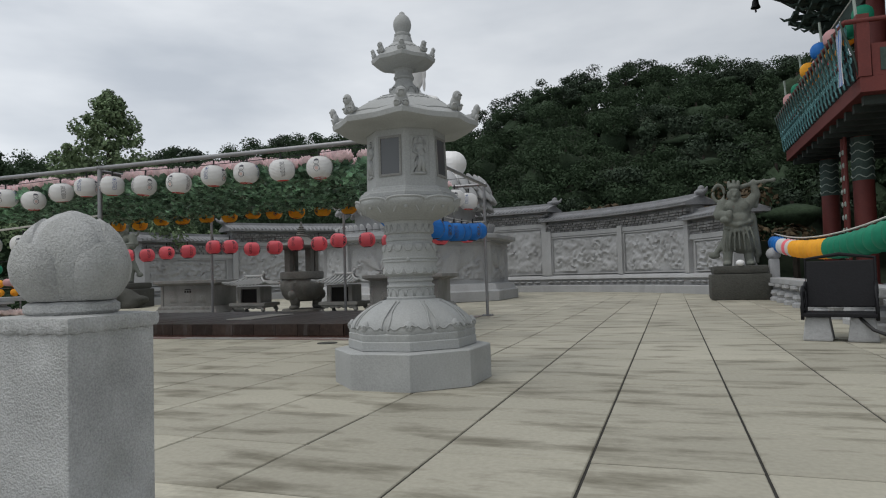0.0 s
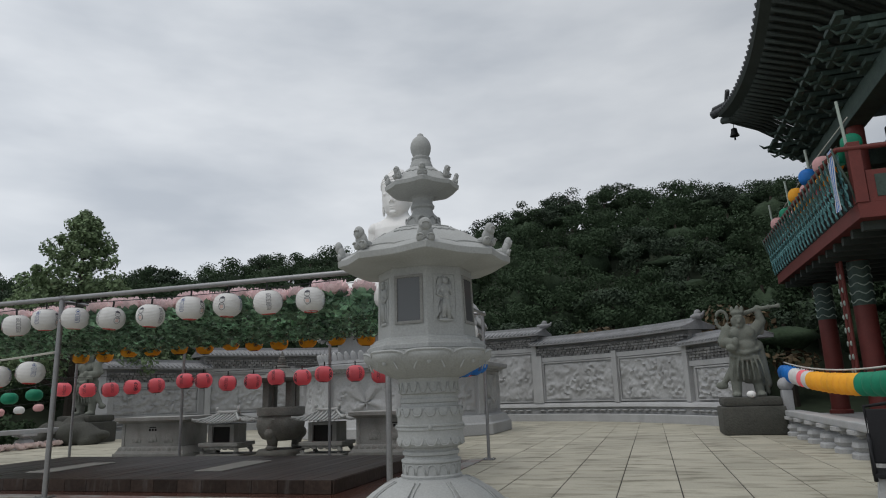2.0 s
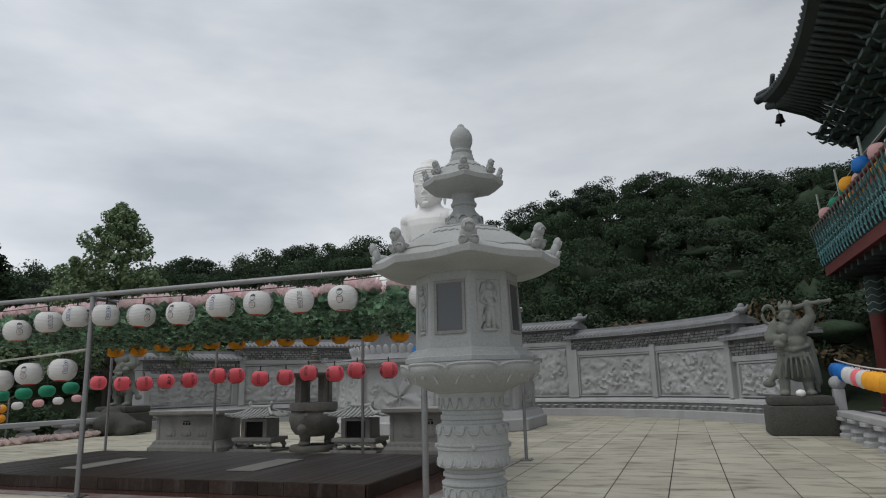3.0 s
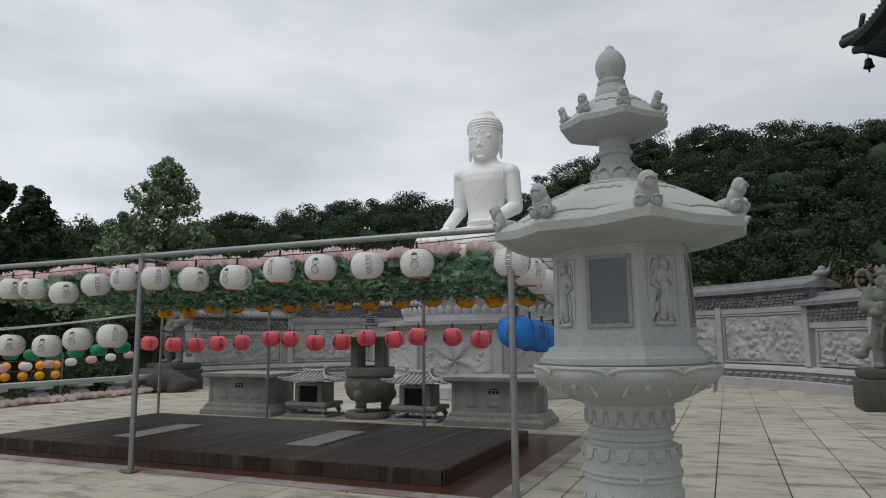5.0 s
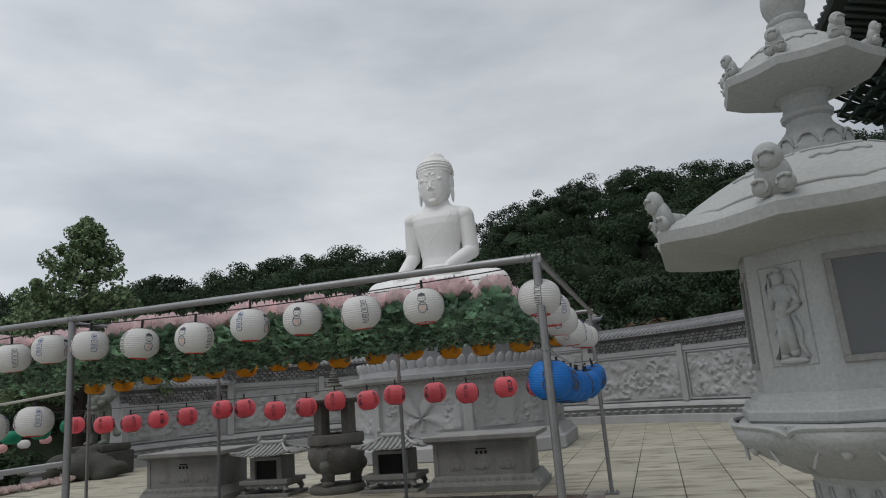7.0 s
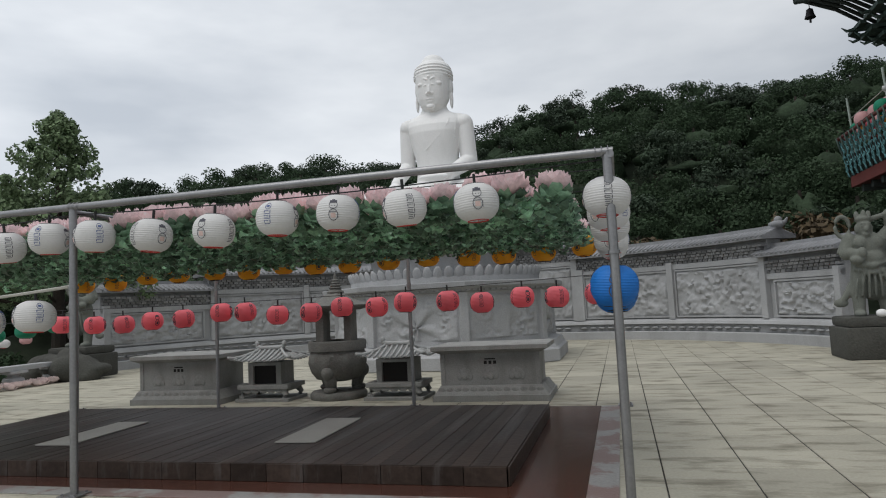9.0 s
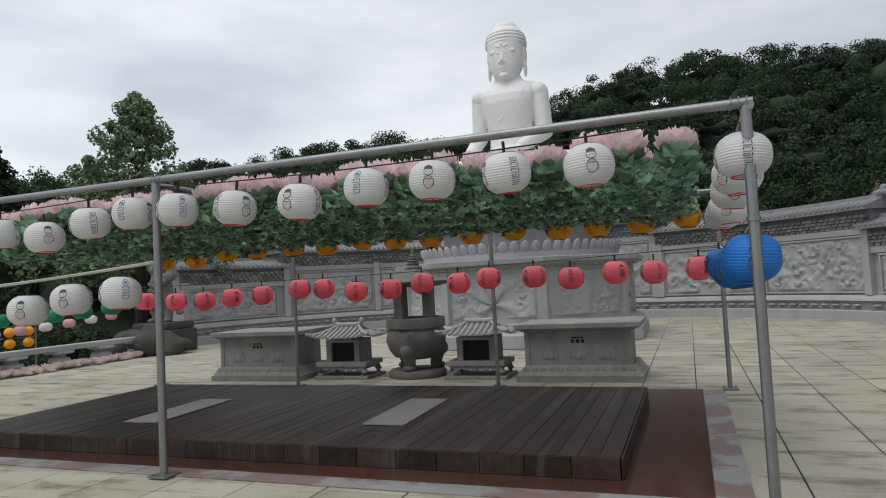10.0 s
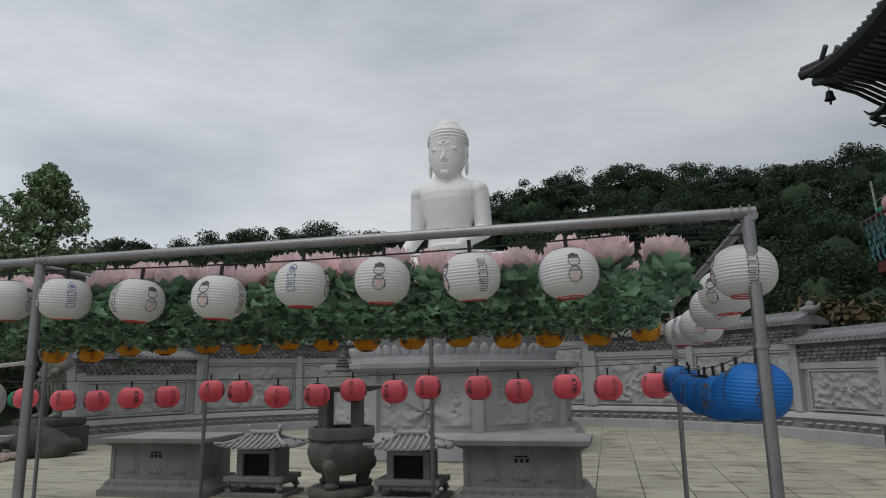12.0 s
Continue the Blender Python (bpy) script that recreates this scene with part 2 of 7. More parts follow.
def box(bm, x0, x1, y0, y1, z0, z1, bevel=0.0, m=None):
    vs = [bm.verts.new((x, y, z)) for z in (z0, z1) for y in (y0, y1) for x in (x0, x1)]
    fs = [bm.faces.new([vs[i] for i in q]) for q in ((0, 2, 3, 1), (4, 5, 7, 6), (0, 1, 5, 4), (2, 6, 7, 3), (0, 4, 6, 2), (1, 3, 7, 5))]
    if m is not None:
        bmesh.ops.transform(bm, matrix=m, verts=vs)
    if bevel:
        es = list({e for f in fs for e in f.edges})
        bmesh.ops.bevel(bm, geom=es, offset=bevel, segments=2, affect="EDGES", profile=0.6)
    return bm


def lathe(bm, profile, n=32, shape=None, close=True, start=0.0):
    """A turned body: profile of (radius, z); shape(theta, k, z) scales the radius."""
    rings = []
    for k, (r, z) in enumerate(profile):
        ring = []
        for i in range(n):
            th = start + 2 * math.pi * i / n
            s = shape(th, k / (len(profile) - 1), z) if shape else 1.0
            ring.append(bm.verts.new((r * s * math.cos(th), r * s * math.sin(th), z)))
        rings.append(ring)
    for a, b in zip(rings, rings[1:]):
        for i in range(n):
            j = (i + 1) % n
            bm.faces.new((a[i], a[j], b[j], b[i]))
    if close:
        bm.faces.new(rings[0][::-1])
        bm.faces.new(rings[-1])
    return bm


def tube(bm, pts, r, n=8, closed=False):
    pts = [Vector(p) for p in pts]
    rings = []
    up = Vector((0, 0, 1))
    for k, p in enumerate(pts):
        a = pts[(k - 1) % len(pts)] if closed or k else pts[k]
        b = pts[(k + 1) % len(pts)] if closed or k < len(pts) - 1 else pts[k]
        d = (b - a).normalized()
        ref = up if abs(d.dot(up)) < 0.95 else Vector((1, 0, 0))
        u = d.cross(ref).normalized()
        v = d.cross(u)
        rr = r[k] if isinstance(r, (list, tuple)) else r
        rings.append([bm.verts.new(p + rr * (math.cos(2 * math.pi * i / n) * u + math.sin(2 * math.pi * i / n) * v)) for i in range(n)])
    pairs = list(zip(rings, rings[1:])) + ([(rings[-1], rings[0])] if closed else [])
    for a, b in pairs:
        for i in range(n):
            bm.faces.new((a[i], a[(i + 1) % n], b[(i + 1) % n], b[i]))
    if not closed:
        bm.faces.new(rings[0][::-1])
        bm.faces.new(rings[-1])
    return bm


def blob(bm, c, radii, m=None, u=20, v=12):
    mat = Matrix.Translation(c) @ (m or Matrix()) @ Matrix.Diagonal((*radii, 1))
    bmesh.ops.create_uvsphere(bm, u_segments=u, v_segments=v, radius=1, matrix=mat)
    return bm


def limb(bm, a, b, ra, rb, n=14):
    """A tapered limb with round ends."""
    a, b = Vector(a), Vector(b)
    tube(bm, [a, a.lerp(b, 0.5), b], [ra, (ra + rb) / 2, rb], n)
    blob(bm, a, (ra, ra, ra))
    blob(bm, b, (rb, rb, rb))


def loft(bm, rings, p=2.35, n=48):
    """A closed body through level rings (z, y of the middle, half width, half depth)."""
    rows = []
    for z, cy, rx, ry in rings:
        row = []
        for i in range(n):
            a = 2 * math.pi * i / n
            c, q = math.cos(a), math.sin(a)
            k = (abs(c) ** p + abs(q) ** p) ** (-1 / p)
            row.append(bm.verts.new((rx * k * c, cy + ry * k * q, z)))
        rows.append(row)
    for u, v in zip(rows, rows[1:]):
        for i in range(n):
            bm.faces.new((u[i], u[(i + 1) % n], v[(i + 1) % n], v[i]))
    bm.faces.new(rows[0][::-1])
    bm.faces.new(rows[-1])


def hexr(th, k=0, z=0):
    """Radius of a hexagon of corner radius 1, with corners on the x axis."""
    a = (th % (math.pi / 3)) - math.pi / 6
    return math.cos(math.pi / 6) / math.cos(a)


def fuse(ob, voxel, smooth=2):
    """Melts the solids of one mesh into one body."""
    md = ob.modifiers.new("melt", "REMESH")
    md.mode, md.voxel_size, md.use_smooth_shade = "VOXEL", voxel, True
    sm = ob.modifiers.new("soften", "SMOOTH")
    sm.iterations, sm.factor = smooth, 0.5
    return ob


# ---- ground, plaza, stairs ----
bm = bmesh.new()
bmesh.ops.create_grid(bm, x_segments=8, y_segments=8, size=600)
ground = part("ground", bm, paving, label="grey paved ground below the raised temple plaza")
ground.location = (0, 0, -0.66)
tagged(ground, category="ground", kind="structure")

plaza = new("floor", None)
tagged(plaza, "raised temple plaza of square pale stone slabs with dark joints", "floor", kind="structure")
bm = bmesh.new()
box(bm, -16.6, 5.4, 2.15, 26.5, -0.66, -0.0065)
box(bm, -16.6, -0.70, 2.0, 2.149, -0.66, -0.0065)
part("bed", bm, dark_joint, plaza)
bm = bmesh.new()
box(bm, -15.9, 2.95, 2.15, 2.594, -0.03, 0.0, 0.004)
part("edge_slab", bm, tile_mat, plaza)
bm = bmesh.new()
box(bm, -15.9, -0.70, 2.0, 2.146, -0.03, 0.0, 0.004)
part("edge_slab", bm, tile_mat, plaza)
TILE, X0, Y0 = 0.6, 0.262, 3.20


def tile_mesh():
    b = bmesh.new()
    h, c = 0.2945, 0.004
    lo = [b.verts.new((x, y, -0.03)) for x, y in ((-h, -h), (h, -h), (h, h), (-h, h))]
    mi = [b.verts.new((x, y, -c)) for x, y in ((-h, -h), (h, -h), (h, h), (-h, h))]
    g = h - c
    hi = [b.verts.new((x, y, 0.0)) for x, y in ((-g, -g), (g, -g), (g, g), (-g, g))]
    for p, q in ((lo, mi), (mi, hi)):
        for i in range(4):
            b.faces.new((p[i], p[(i + 1) % 4], q[(i + 1) % 4], q[i]))
    b.faces.new(hi)
    return b


# ---- stairs up to the plaza ----
stairs = thing("stairs", 0, 0, 0, label="granite steps rising to the plaza beside the newel post", category="stairs", kind="structure")
for k in range(4):
    bm = bmesh.new()
    box(bm, -0.69, 3.2, 0.95 + 0.4 * k - 0.02, 2.15, -0.66 + 0.165 * k, -0.66 + 0.165 * (k + 1) - (0.004 if k == 3 else 0), 0.008)
    part("step", bm, newel_stone, stairs)

newel = thing("newel_post", -0.795, 1.902, -0.202, label="square pecked granite newel post with a lotus bud finial", category="post")
bm = bmesh.new()
box(bm, -0.165, 0.165, -0.165, 0.165, -0.59, 1.06, 0.006)
part("shaft", bm, newel_stone, newel)
bm = bmesh.new()
lathe(bm, [(0.245, 1.058), (0.252, 1.065), (0.255, 1.085), (0.250, 1.10), (0.21, 1.105)], 64,
      lambda th, k, z: 0.74 / max(abs(math.cos(th)), abs(math.sin(th))) * (1 + 0.012 * abs(math.sin(10 * th))) * 0.93)
for side in range(4):
    for i in range(5):
        blob(bm, (-0.136 + 0.068 * i, -0.168, 1.076), (0.034, 0.009, 0.024), None, 14, 10)
    bmesh.ops.rotate(bm, verts=bm.verts, cent=(0, 0, 0), matrix=Matrix.Rotation(math.pi / 2, 3, "Z"))
part("scalloped_cap", bm, newel_stone, newel, smooth=40)
bm = bmesh.new()
lathe(bm, [(0.12, 1.10), (0.135, 1.115), (0.135, 1.135), (0.12, 1.145)], 64, lambda th, k, z: 1 + 0.02 * math.cos(12 * th))
part("beaded_ring", bm, newel_stone, newel, smooth=40)
BUD = [(0.11, 1.14), (0.135, 1.165), (0.158, 1.21), (0.165, 1.255), (0.157, 1.31), (0.135, 1.355), (0.10, 1.392), (0.055, 1.418), (0.012, 1.432)]


def bud_r(z):
    for (r0, z0), (r1, z1) in zip(BUD, BUD[1:]):
        if z <= z1:
            return r0 + (r1 - r0) * (z - z0) / (z1 - z0)
    return 0.01


bm = bmesh.new()
lathe(bm, [(q * 0.88, z) for q, z in BUD], 64)
bud = part("lotus_bud", bm, newel_stone, newel, smooth=50)


def bud_petal(top, dip, swell):
    """One rounded petal of the bud, its upper edge an arch, its sides tucked into the groove."""
    b2 = bmesh.new()
    nu, nv, grid = 18, 12, []
    for j in range(nv + 2):
        v = min(1.0, j / nv)
        row = []
        for i in range(nu + 1):
            u = -1 + 2 * i / nu
            z = 1.148 + (top - dip * abs(u) ** 2.6 - 1.148) * v
            out = swell * (1 - abs(u) ** 5) * (0.35 + 0.65 * math.sin(math.pi * (0.12 + 0.62 * v))) - 0.024 * abs(u) ** 8
            q = bud_r(z) * 0.93 + out - (0.016 if j > nv else 0)
            row.append(b2.verts.new((q * math.cos(u * math.pi / 4), q * math.sin(u * math.pi / 4), z - (0.006 if j > nv else 0))))
        grid.append(row)
    for p, q in zip(grid, grid[1:]):
        for i in range(nu):
            b2.faces.new((p[i], p[i + 1], q[i + 1], q[i]))
    return b2


low = part("petal", bud_petal(1.325, 0.090, 0.026), newel_stone, bud, smooth=50, m=pose(0, 0, 0, 0, 0, -4))
high = part("inner_petal", bud_petal(1.408, 0.080, 0.012), newel_stone, bud, smooth=50, m=pose(0, 0, 0, 0, 0, 41))
for i in range(1, 4):
    again(low, pose(0, 0, 0, 0, 0, 90 * i - 4))
    again(high, pose(0, 0, 0, 0, 0, 90 * i + 41))
newel.scale = (0.765, 0.765, 0.765)

rail_wall = thing("parapet", -2.2, 1.888, 0, label="low granite parapet along the plaza edge", category="parapet", kind="structure")
bm = bmesh.new()
box(bm, -13.5, 1.225, -0.09, 0.09, -0.66, 0.30, 0.01)
part("panel", bm, newel_stone, rail_wall)
bm = bmesh.new()
box(bm, -13.5, 1.22, -0.11, 0.11, 0.302, 0.42, 0.02)
part("coping", bm, newel_stone, rail_wall)


# ---- curved screen wall ----
WC, WR = (-6.6, 15.6), 9.25


def arc_strip(bm, a0, a1, section, step=2.0):
    """Sweeps a closed section of (radius, z) round the plaza's middle from angle a0 to a1, in degrees from the back."""
    n = max(2, int(abs(a1 - a0) / step))
    rings = []
    for i in range(n + 1):
        a = radians(a0 + (a1 - a0) * i / n)
        rings.append([bm.verts.new((WC[0] + r * math.sin(a), WC[1] + r * math.cos(a), z)) for r, z in section])
    m = len(section)
    for p, q in zip(rings, rings[1:]):
        for j in range(m):
            bm.faces.new((p[j], p[(j + 1) % m], q[(j + 1) % m], q[j]))
    bm.faces.new(rings[0][::-1])
    bm.faces.new(rings[-1])
    return bm


def relief(a0, a1, z0, z1, seed, r=WR, depth=0.075):
    """A carved panel: figures and scrolls raised from a sunk field."""
    b = bmesh.new()
    nx, nz = int((a1 - a0) * 6), 34
    rnd = random.Random(seed)
    curls = [(rnd.uniform(0.08, 0.92), rnd.uniform(0.15, 0.85), rnd.uniform(0.10, 0.24), rnd.uniform(0, 6.28), rnd.choice((1.5, 2, 3))) for _ in range(16)]
    grid = []
    wide = radians(a1 - a0) * r
    for i in range(nx + 1):
        col = []
        for j in range(nz + 1):
            u, v = i / nx, j / nz
            h = 0.6 * noise.fractal(Vector((u * wide * 2.6 + seed * 7.3, v * 4.4, seed)), 0.6, 2.1, 5)
            for cu, cv, cr, ph, tw in curls:
                du, dv = (u - cu) * wide, (v - cv) * (z1 - z0)
                d = math.hypot(du, dv)
                if d < cr * 1.6:
                    h += 0.55 * math.cos(tw * math.atan2(dv, du) + ph + d * 22) * (1 - d / (cr * 1.6))
            edge = min(u * nx, (1 - u) * nx, v * nz, (1 - v) * nz)
            lift = (0.5 + 0.5 * math.tanh(3.2 * (h - 0.05))) * depth * min(1, edge / 2)
            a = radians(a0 + (a1 - a0) * u)
            rr = r - lift
            col.append(b.verts.new((WC[0] + rr * math.sin(a), WC[1] + rr * math.cos(a), z0 + (z1 - z0) * v)))
        grid.append(col)
    for i in range(nx):
        for j in range(nz):
            b.faces.new((grid[i][j], grid[i + 1][j], grid[i + 1][j + 1], grid[i][j + 1]))
    return b


def cap_tiles(bm, a0, a1, ze, zr, r_mid, half):
    """Rounded cover tiles down both slopes of the coping."""
    n = int(radians(a1 - a0) * WR / 0.15)
    for i in range(n + 1):
        a = radians(a0 + (a1 - a0) * i / n)
        s, c = math.sin(a), math.cos(a)
        for side in (-1, 1):
            p = [(r_mid + side * q * half, zr + (ze - zr) * q ** 0.8 + 0.012) for q in (0.08, 0.55, 1.04)]
            tube(bm, [(WC[0] + r * s, WC[1] + r * c, z) for r, z in p], 0.030, 5)


screen = thing("wall_north", 0, 0, 0, label="curved granite screen wall with carved relief panels and tiled coping", category="wall", kind="structure")
SECTIONS = ((-77, -57, 2.12, 1), (-57, -19, 2.56, 2), (-19, 19, 2.92, 2), (19, 57, 2.56, 2), (57, 71.5, 2.12, 1))
for si, (a0, a1, eave, count) in enumerate(SECTIONS):
    bm = bmesh.new()
    arc_strip(bm, a0, a1, [(WR + 0.03, 0.0), (WR + 0.45, 0.0), (WR + 0.45, eave), (WR + 0.03, eave)])
    part("core", bm, granite_wall, screen)
    bm = bmesh.new()
    arc_strip(bm, a0 - 0.3, a1 + 0.3, [(WR - 0.22, 0.0), (WR + 0.025, 0.0), (WR + 0.025, 0.24), (WR - 0.20, 0.24), (WR - 0.22, 0.22)])
    part("plinth", bm, granite_wall, screen)
    bm = bmesh.new()
    arc_strip(bm, a0, a1, [(WR - 0.10, 0.243), (WR + 0.025, 0.243), (WR + 0.025, 0.45), (WR - 0.10, 0.45)])
    for i in range(int((a1 - a0) * 0.55)):
        a = radians(a0 + (i + 0.5) / 0.55)
        blob(bm, (WC[0] + (WR - 0.10) * math.sin(a), WC[1] + (WR - 0.10) * math.cos(a), 0.345), (0.115, 0.115, 0.035), u=8, v=6)
    part("cloud_course", bm, granite_trim, screen, smooth=35)
    bm = bmesh.new()
    arc_strip(bm, a0, a1, [(WR - 0.17, 0.453), (WR + 0.025, 0.453), (WR + 0.025, 0.58), (WR - 0.08, 0.58), (WR - 0.14, 0.52)])
    part("base_moulding", bm, granite_wall, screen)
    ze = eave - 0.10
    bm = bmesh.new()
    arc_strip(bm, a0, a1, [(WR - 0.07, eave - 0.60), (WR + 0.025, eave - 0.60), (WR + 0.025, eave - 0.46), (WR - 0.07, eave - 0.46)])
    part("rail_course", bm, granite_wall, screen)
    bm = bmesh.new()
    rows = 4
    for rr in range(rows):
        n = int(radians(a1 - a0) * WR / 0.16)
        for i in range(n):
            ca = a0 + (a1 - a0) * (i + 0.5 * (rr % 2)) / n
            zz = eave - 0.455 + rr * 0.075
            out = 0.03 + 0.035 * rr + random.uniform(0, 0.015)
            wa = (a1 - a0) / n * 0.42
            arc_strip(bm, max(a0, ca - wa), min(a1, ca + wa), [(WR - out, zz + 0.006), (WR + 0.025, zz + 0.006), (WR + 0.025, zz + 0.068), (WR - out, zz + 0.068)], 5)
    part("bracket_frieze", bm, frieze_stone, screen, "dark weathered brick-like bracket courses")
    bm = bmesh.new()
    rm, half = WR + 0.22, 0.52
    arc_strip(bm, a0 - 1.2, a1 + 1.2, [(rm - half, eave - 0.055), (rm + half, eave - 0.055), (rm + half, eave), (rm + half * 0.5, eave + 0.10), (rm + 0.09, eave + 0.19), (rm - 0.09, eave + 0.19), (rm - half * 0.5, eave + 0.10), (rm - half, eave)])
    part("coping", bm, roof_stone, screen)
    bm = bmesh.new()
    cap_tiles(bm, a0 - 1.0, a1 + 1.0, eave + 0.005, eave + 0.20, rm, half)
    tagged(part("cover_tiles", bm, roof_stone, screen, "rows of rounded stone cover tiles", smooth=True), kind="stuff")
    bm = bmesh.new()
    arc_strip(bm, a0 - 1.4, a1 + 1.4, [(rm - 0.10, eave + 0.17), (rm + 0.10, eave + 0.17), (rm + 0.085, eave + 0.27), (rm - 0.085, eave + 0.27)])
    part("ridge", bm, roof_stone, screen)
    # pilasters and panels
    span = (a1 - a0) / count
    for k in range(count + 1):
        if k in (0, count) and abs(a0 if k == 0 else a1) < 70 and not (si in (1, 3) or si == 2):
            continue
        pa = a0 + span * k
        w = 1.15 if k in (0, count) else 0.55
        bm = bmesh.new()
        arc_strip(bm, pa - w * (0.0 if k == 0 else 1), pa + w * (0.0 if k == count else 1), [(WR - 0.125, 0.585), (WR + 0.028, 0.585), (WR + 0.028, eave - 0.40), (WR - 0.125, eave - 0.40)], 1)
        part("pilaster", bm, granite_wall, screen)
    for k in range(count):
        p0, p1 = a0 + span * k + (1.4 if k == 0 else 0.9), a0 + span * (k + 1) - (1.4 if k == count - 1 else 0.9)
        panel = part("relief_panel", relief(p0, p1, 0.66, eave - 0.66, si * 5 + k + 1), granite_wall, screen, "carved relief panel of figures and scrolls", smooth=45)
        bm = bmesh.new()
        arc_strip(bm, p0 - 0.25, p1 + 0.25, [(WR - 0.06, 0.62), (WR + 0.026, 0.62), (WR + 0.026, 0.66), (WR - 0.06, 0.66)])
        arc_strip(bm, p0 - 0.25, p1 + 0.25, [(WR - 0.06, eave - 0.66), (WR + 0.026, eave - 0.66), (WR + 0.026, eave - 0.62), (WR - 0.06, eave - 0.62)])
        for pa in (p0 - 0.15, p1 + 0.15):
            arc_strip(bm, pa - 0.13, pa + 0.13, [(WR - 0.055, 0.66), (WR + 0.026, 0.66), (WR + 0.026, eave - 0.66), (WR - 0.055, eave - 0.66)], 1)
        part("panel_frame", bm, granite_wall, screen)
for pa, ez in ((-57, 2.56), (-19, 2.92), (19, 2.92), (57, 2.56)):
    s = 1 if pa > 0 else -1
    a = radians(pa + s * 1.2)
    bm = bmesh.new()
    blob(bm, (0, 0, 0.05), (0.20, 0.14, 0.10))
    blob(bm, (0.02, 0, 0.14), (0.10, 0.09, 0.10))
    blob(bm, (-0.18, 0, 0.06), (0.10, 0.07, 0.06))
    tube(bm, [(0.1, 0, 0.05), (0.24, 0, 0.08), (0.30, 0, 0.17)], [0.06, 0.05, 0.02], 8)
    part("ridge_ornament", bm, roof_stone, screen, "carved ridge-end beast", smooth=True,
         m=pose(WC[0] + (WR + 0.22) * math.sin(a), WC[1] + (WR + 0.22) * math.cos(a), ez + 0.24, 0, 0, -pa if s > 0 else 180 - pa))


# ---- stone lantern ----
def octa(th, k=0, z=0):
    """Radius of an octagon of corner radius 1 whose faces look along the axes and the diagonals."""
    a = ((th + math.pi / 8) % (math.pi / 4)) - math.pi / 8
    return math.cos(math.pi / 8) / math.cos(a)


CORNERS = [math.pi / 8 + math.pi / 4 * i for i in range(8)]


def near_corner(th, power):
    return abs(math.cos(4 * (th - math.pi / 8)) * 0.5 + 0.5) ** power


def band_petals(n, r, z0, z1, up, parent):
    """A ring of small carved petals round a turned part, tips up or down."""
    w = math.pi / n * 0.86
    line = []
    for q in range(-5, 6):
        u = q / 5
        z = z0 + (z1 - z0) * (1 - abs(u) ** 3.5) if up else z1 - (z1 - z0) * (1 - abs(u) ** 3.5)
        line.append(((r + 0.001) * math.cos(u * w), (r + 0.001) * math.sin(u * w), z))
    one = part("carved_petal", tube(bmesh.new(), line, 0.0045, 5), granite, parent, smooth=True)
    for i in range(1, n):
        again(one, pose(0, 0, 0, 0, 0, 360 / n * i))


def petal_leaf(bm, a, w, radius, z0, z1, n=8, m=7, swell=0.012):
    """A broad swelling petal on a turned surface; radius(z) gives the surface."""
    grid = []
    for j in range(m + 1):
        v = j / m
        z = z0 + (z1 - z0) * v
        half = w * (1 - 0.55 * v ** 2.2) if z1 > z0 else w * (1 - 0.5 * v ** 2.2)
        row = []
        for i in range(n + 1):
            u = -1 + 2 * i / n
            r = radius(z) + swell * (1 - u * u) * math.sin(math.pi * min(1, 0.15 + v)) - 0.006 * abs(u) ** 6
            row.append(bm.verts.new((r * math.cos(a + u * half), r * math.sin(a + u * half), z)))
        grid.append(row)
    for p, q in zip(grid, grid[1:]):
        for i in range(n):
            bm.faces.new((p[i], p[i + 1], q[i + 1], q[i]))


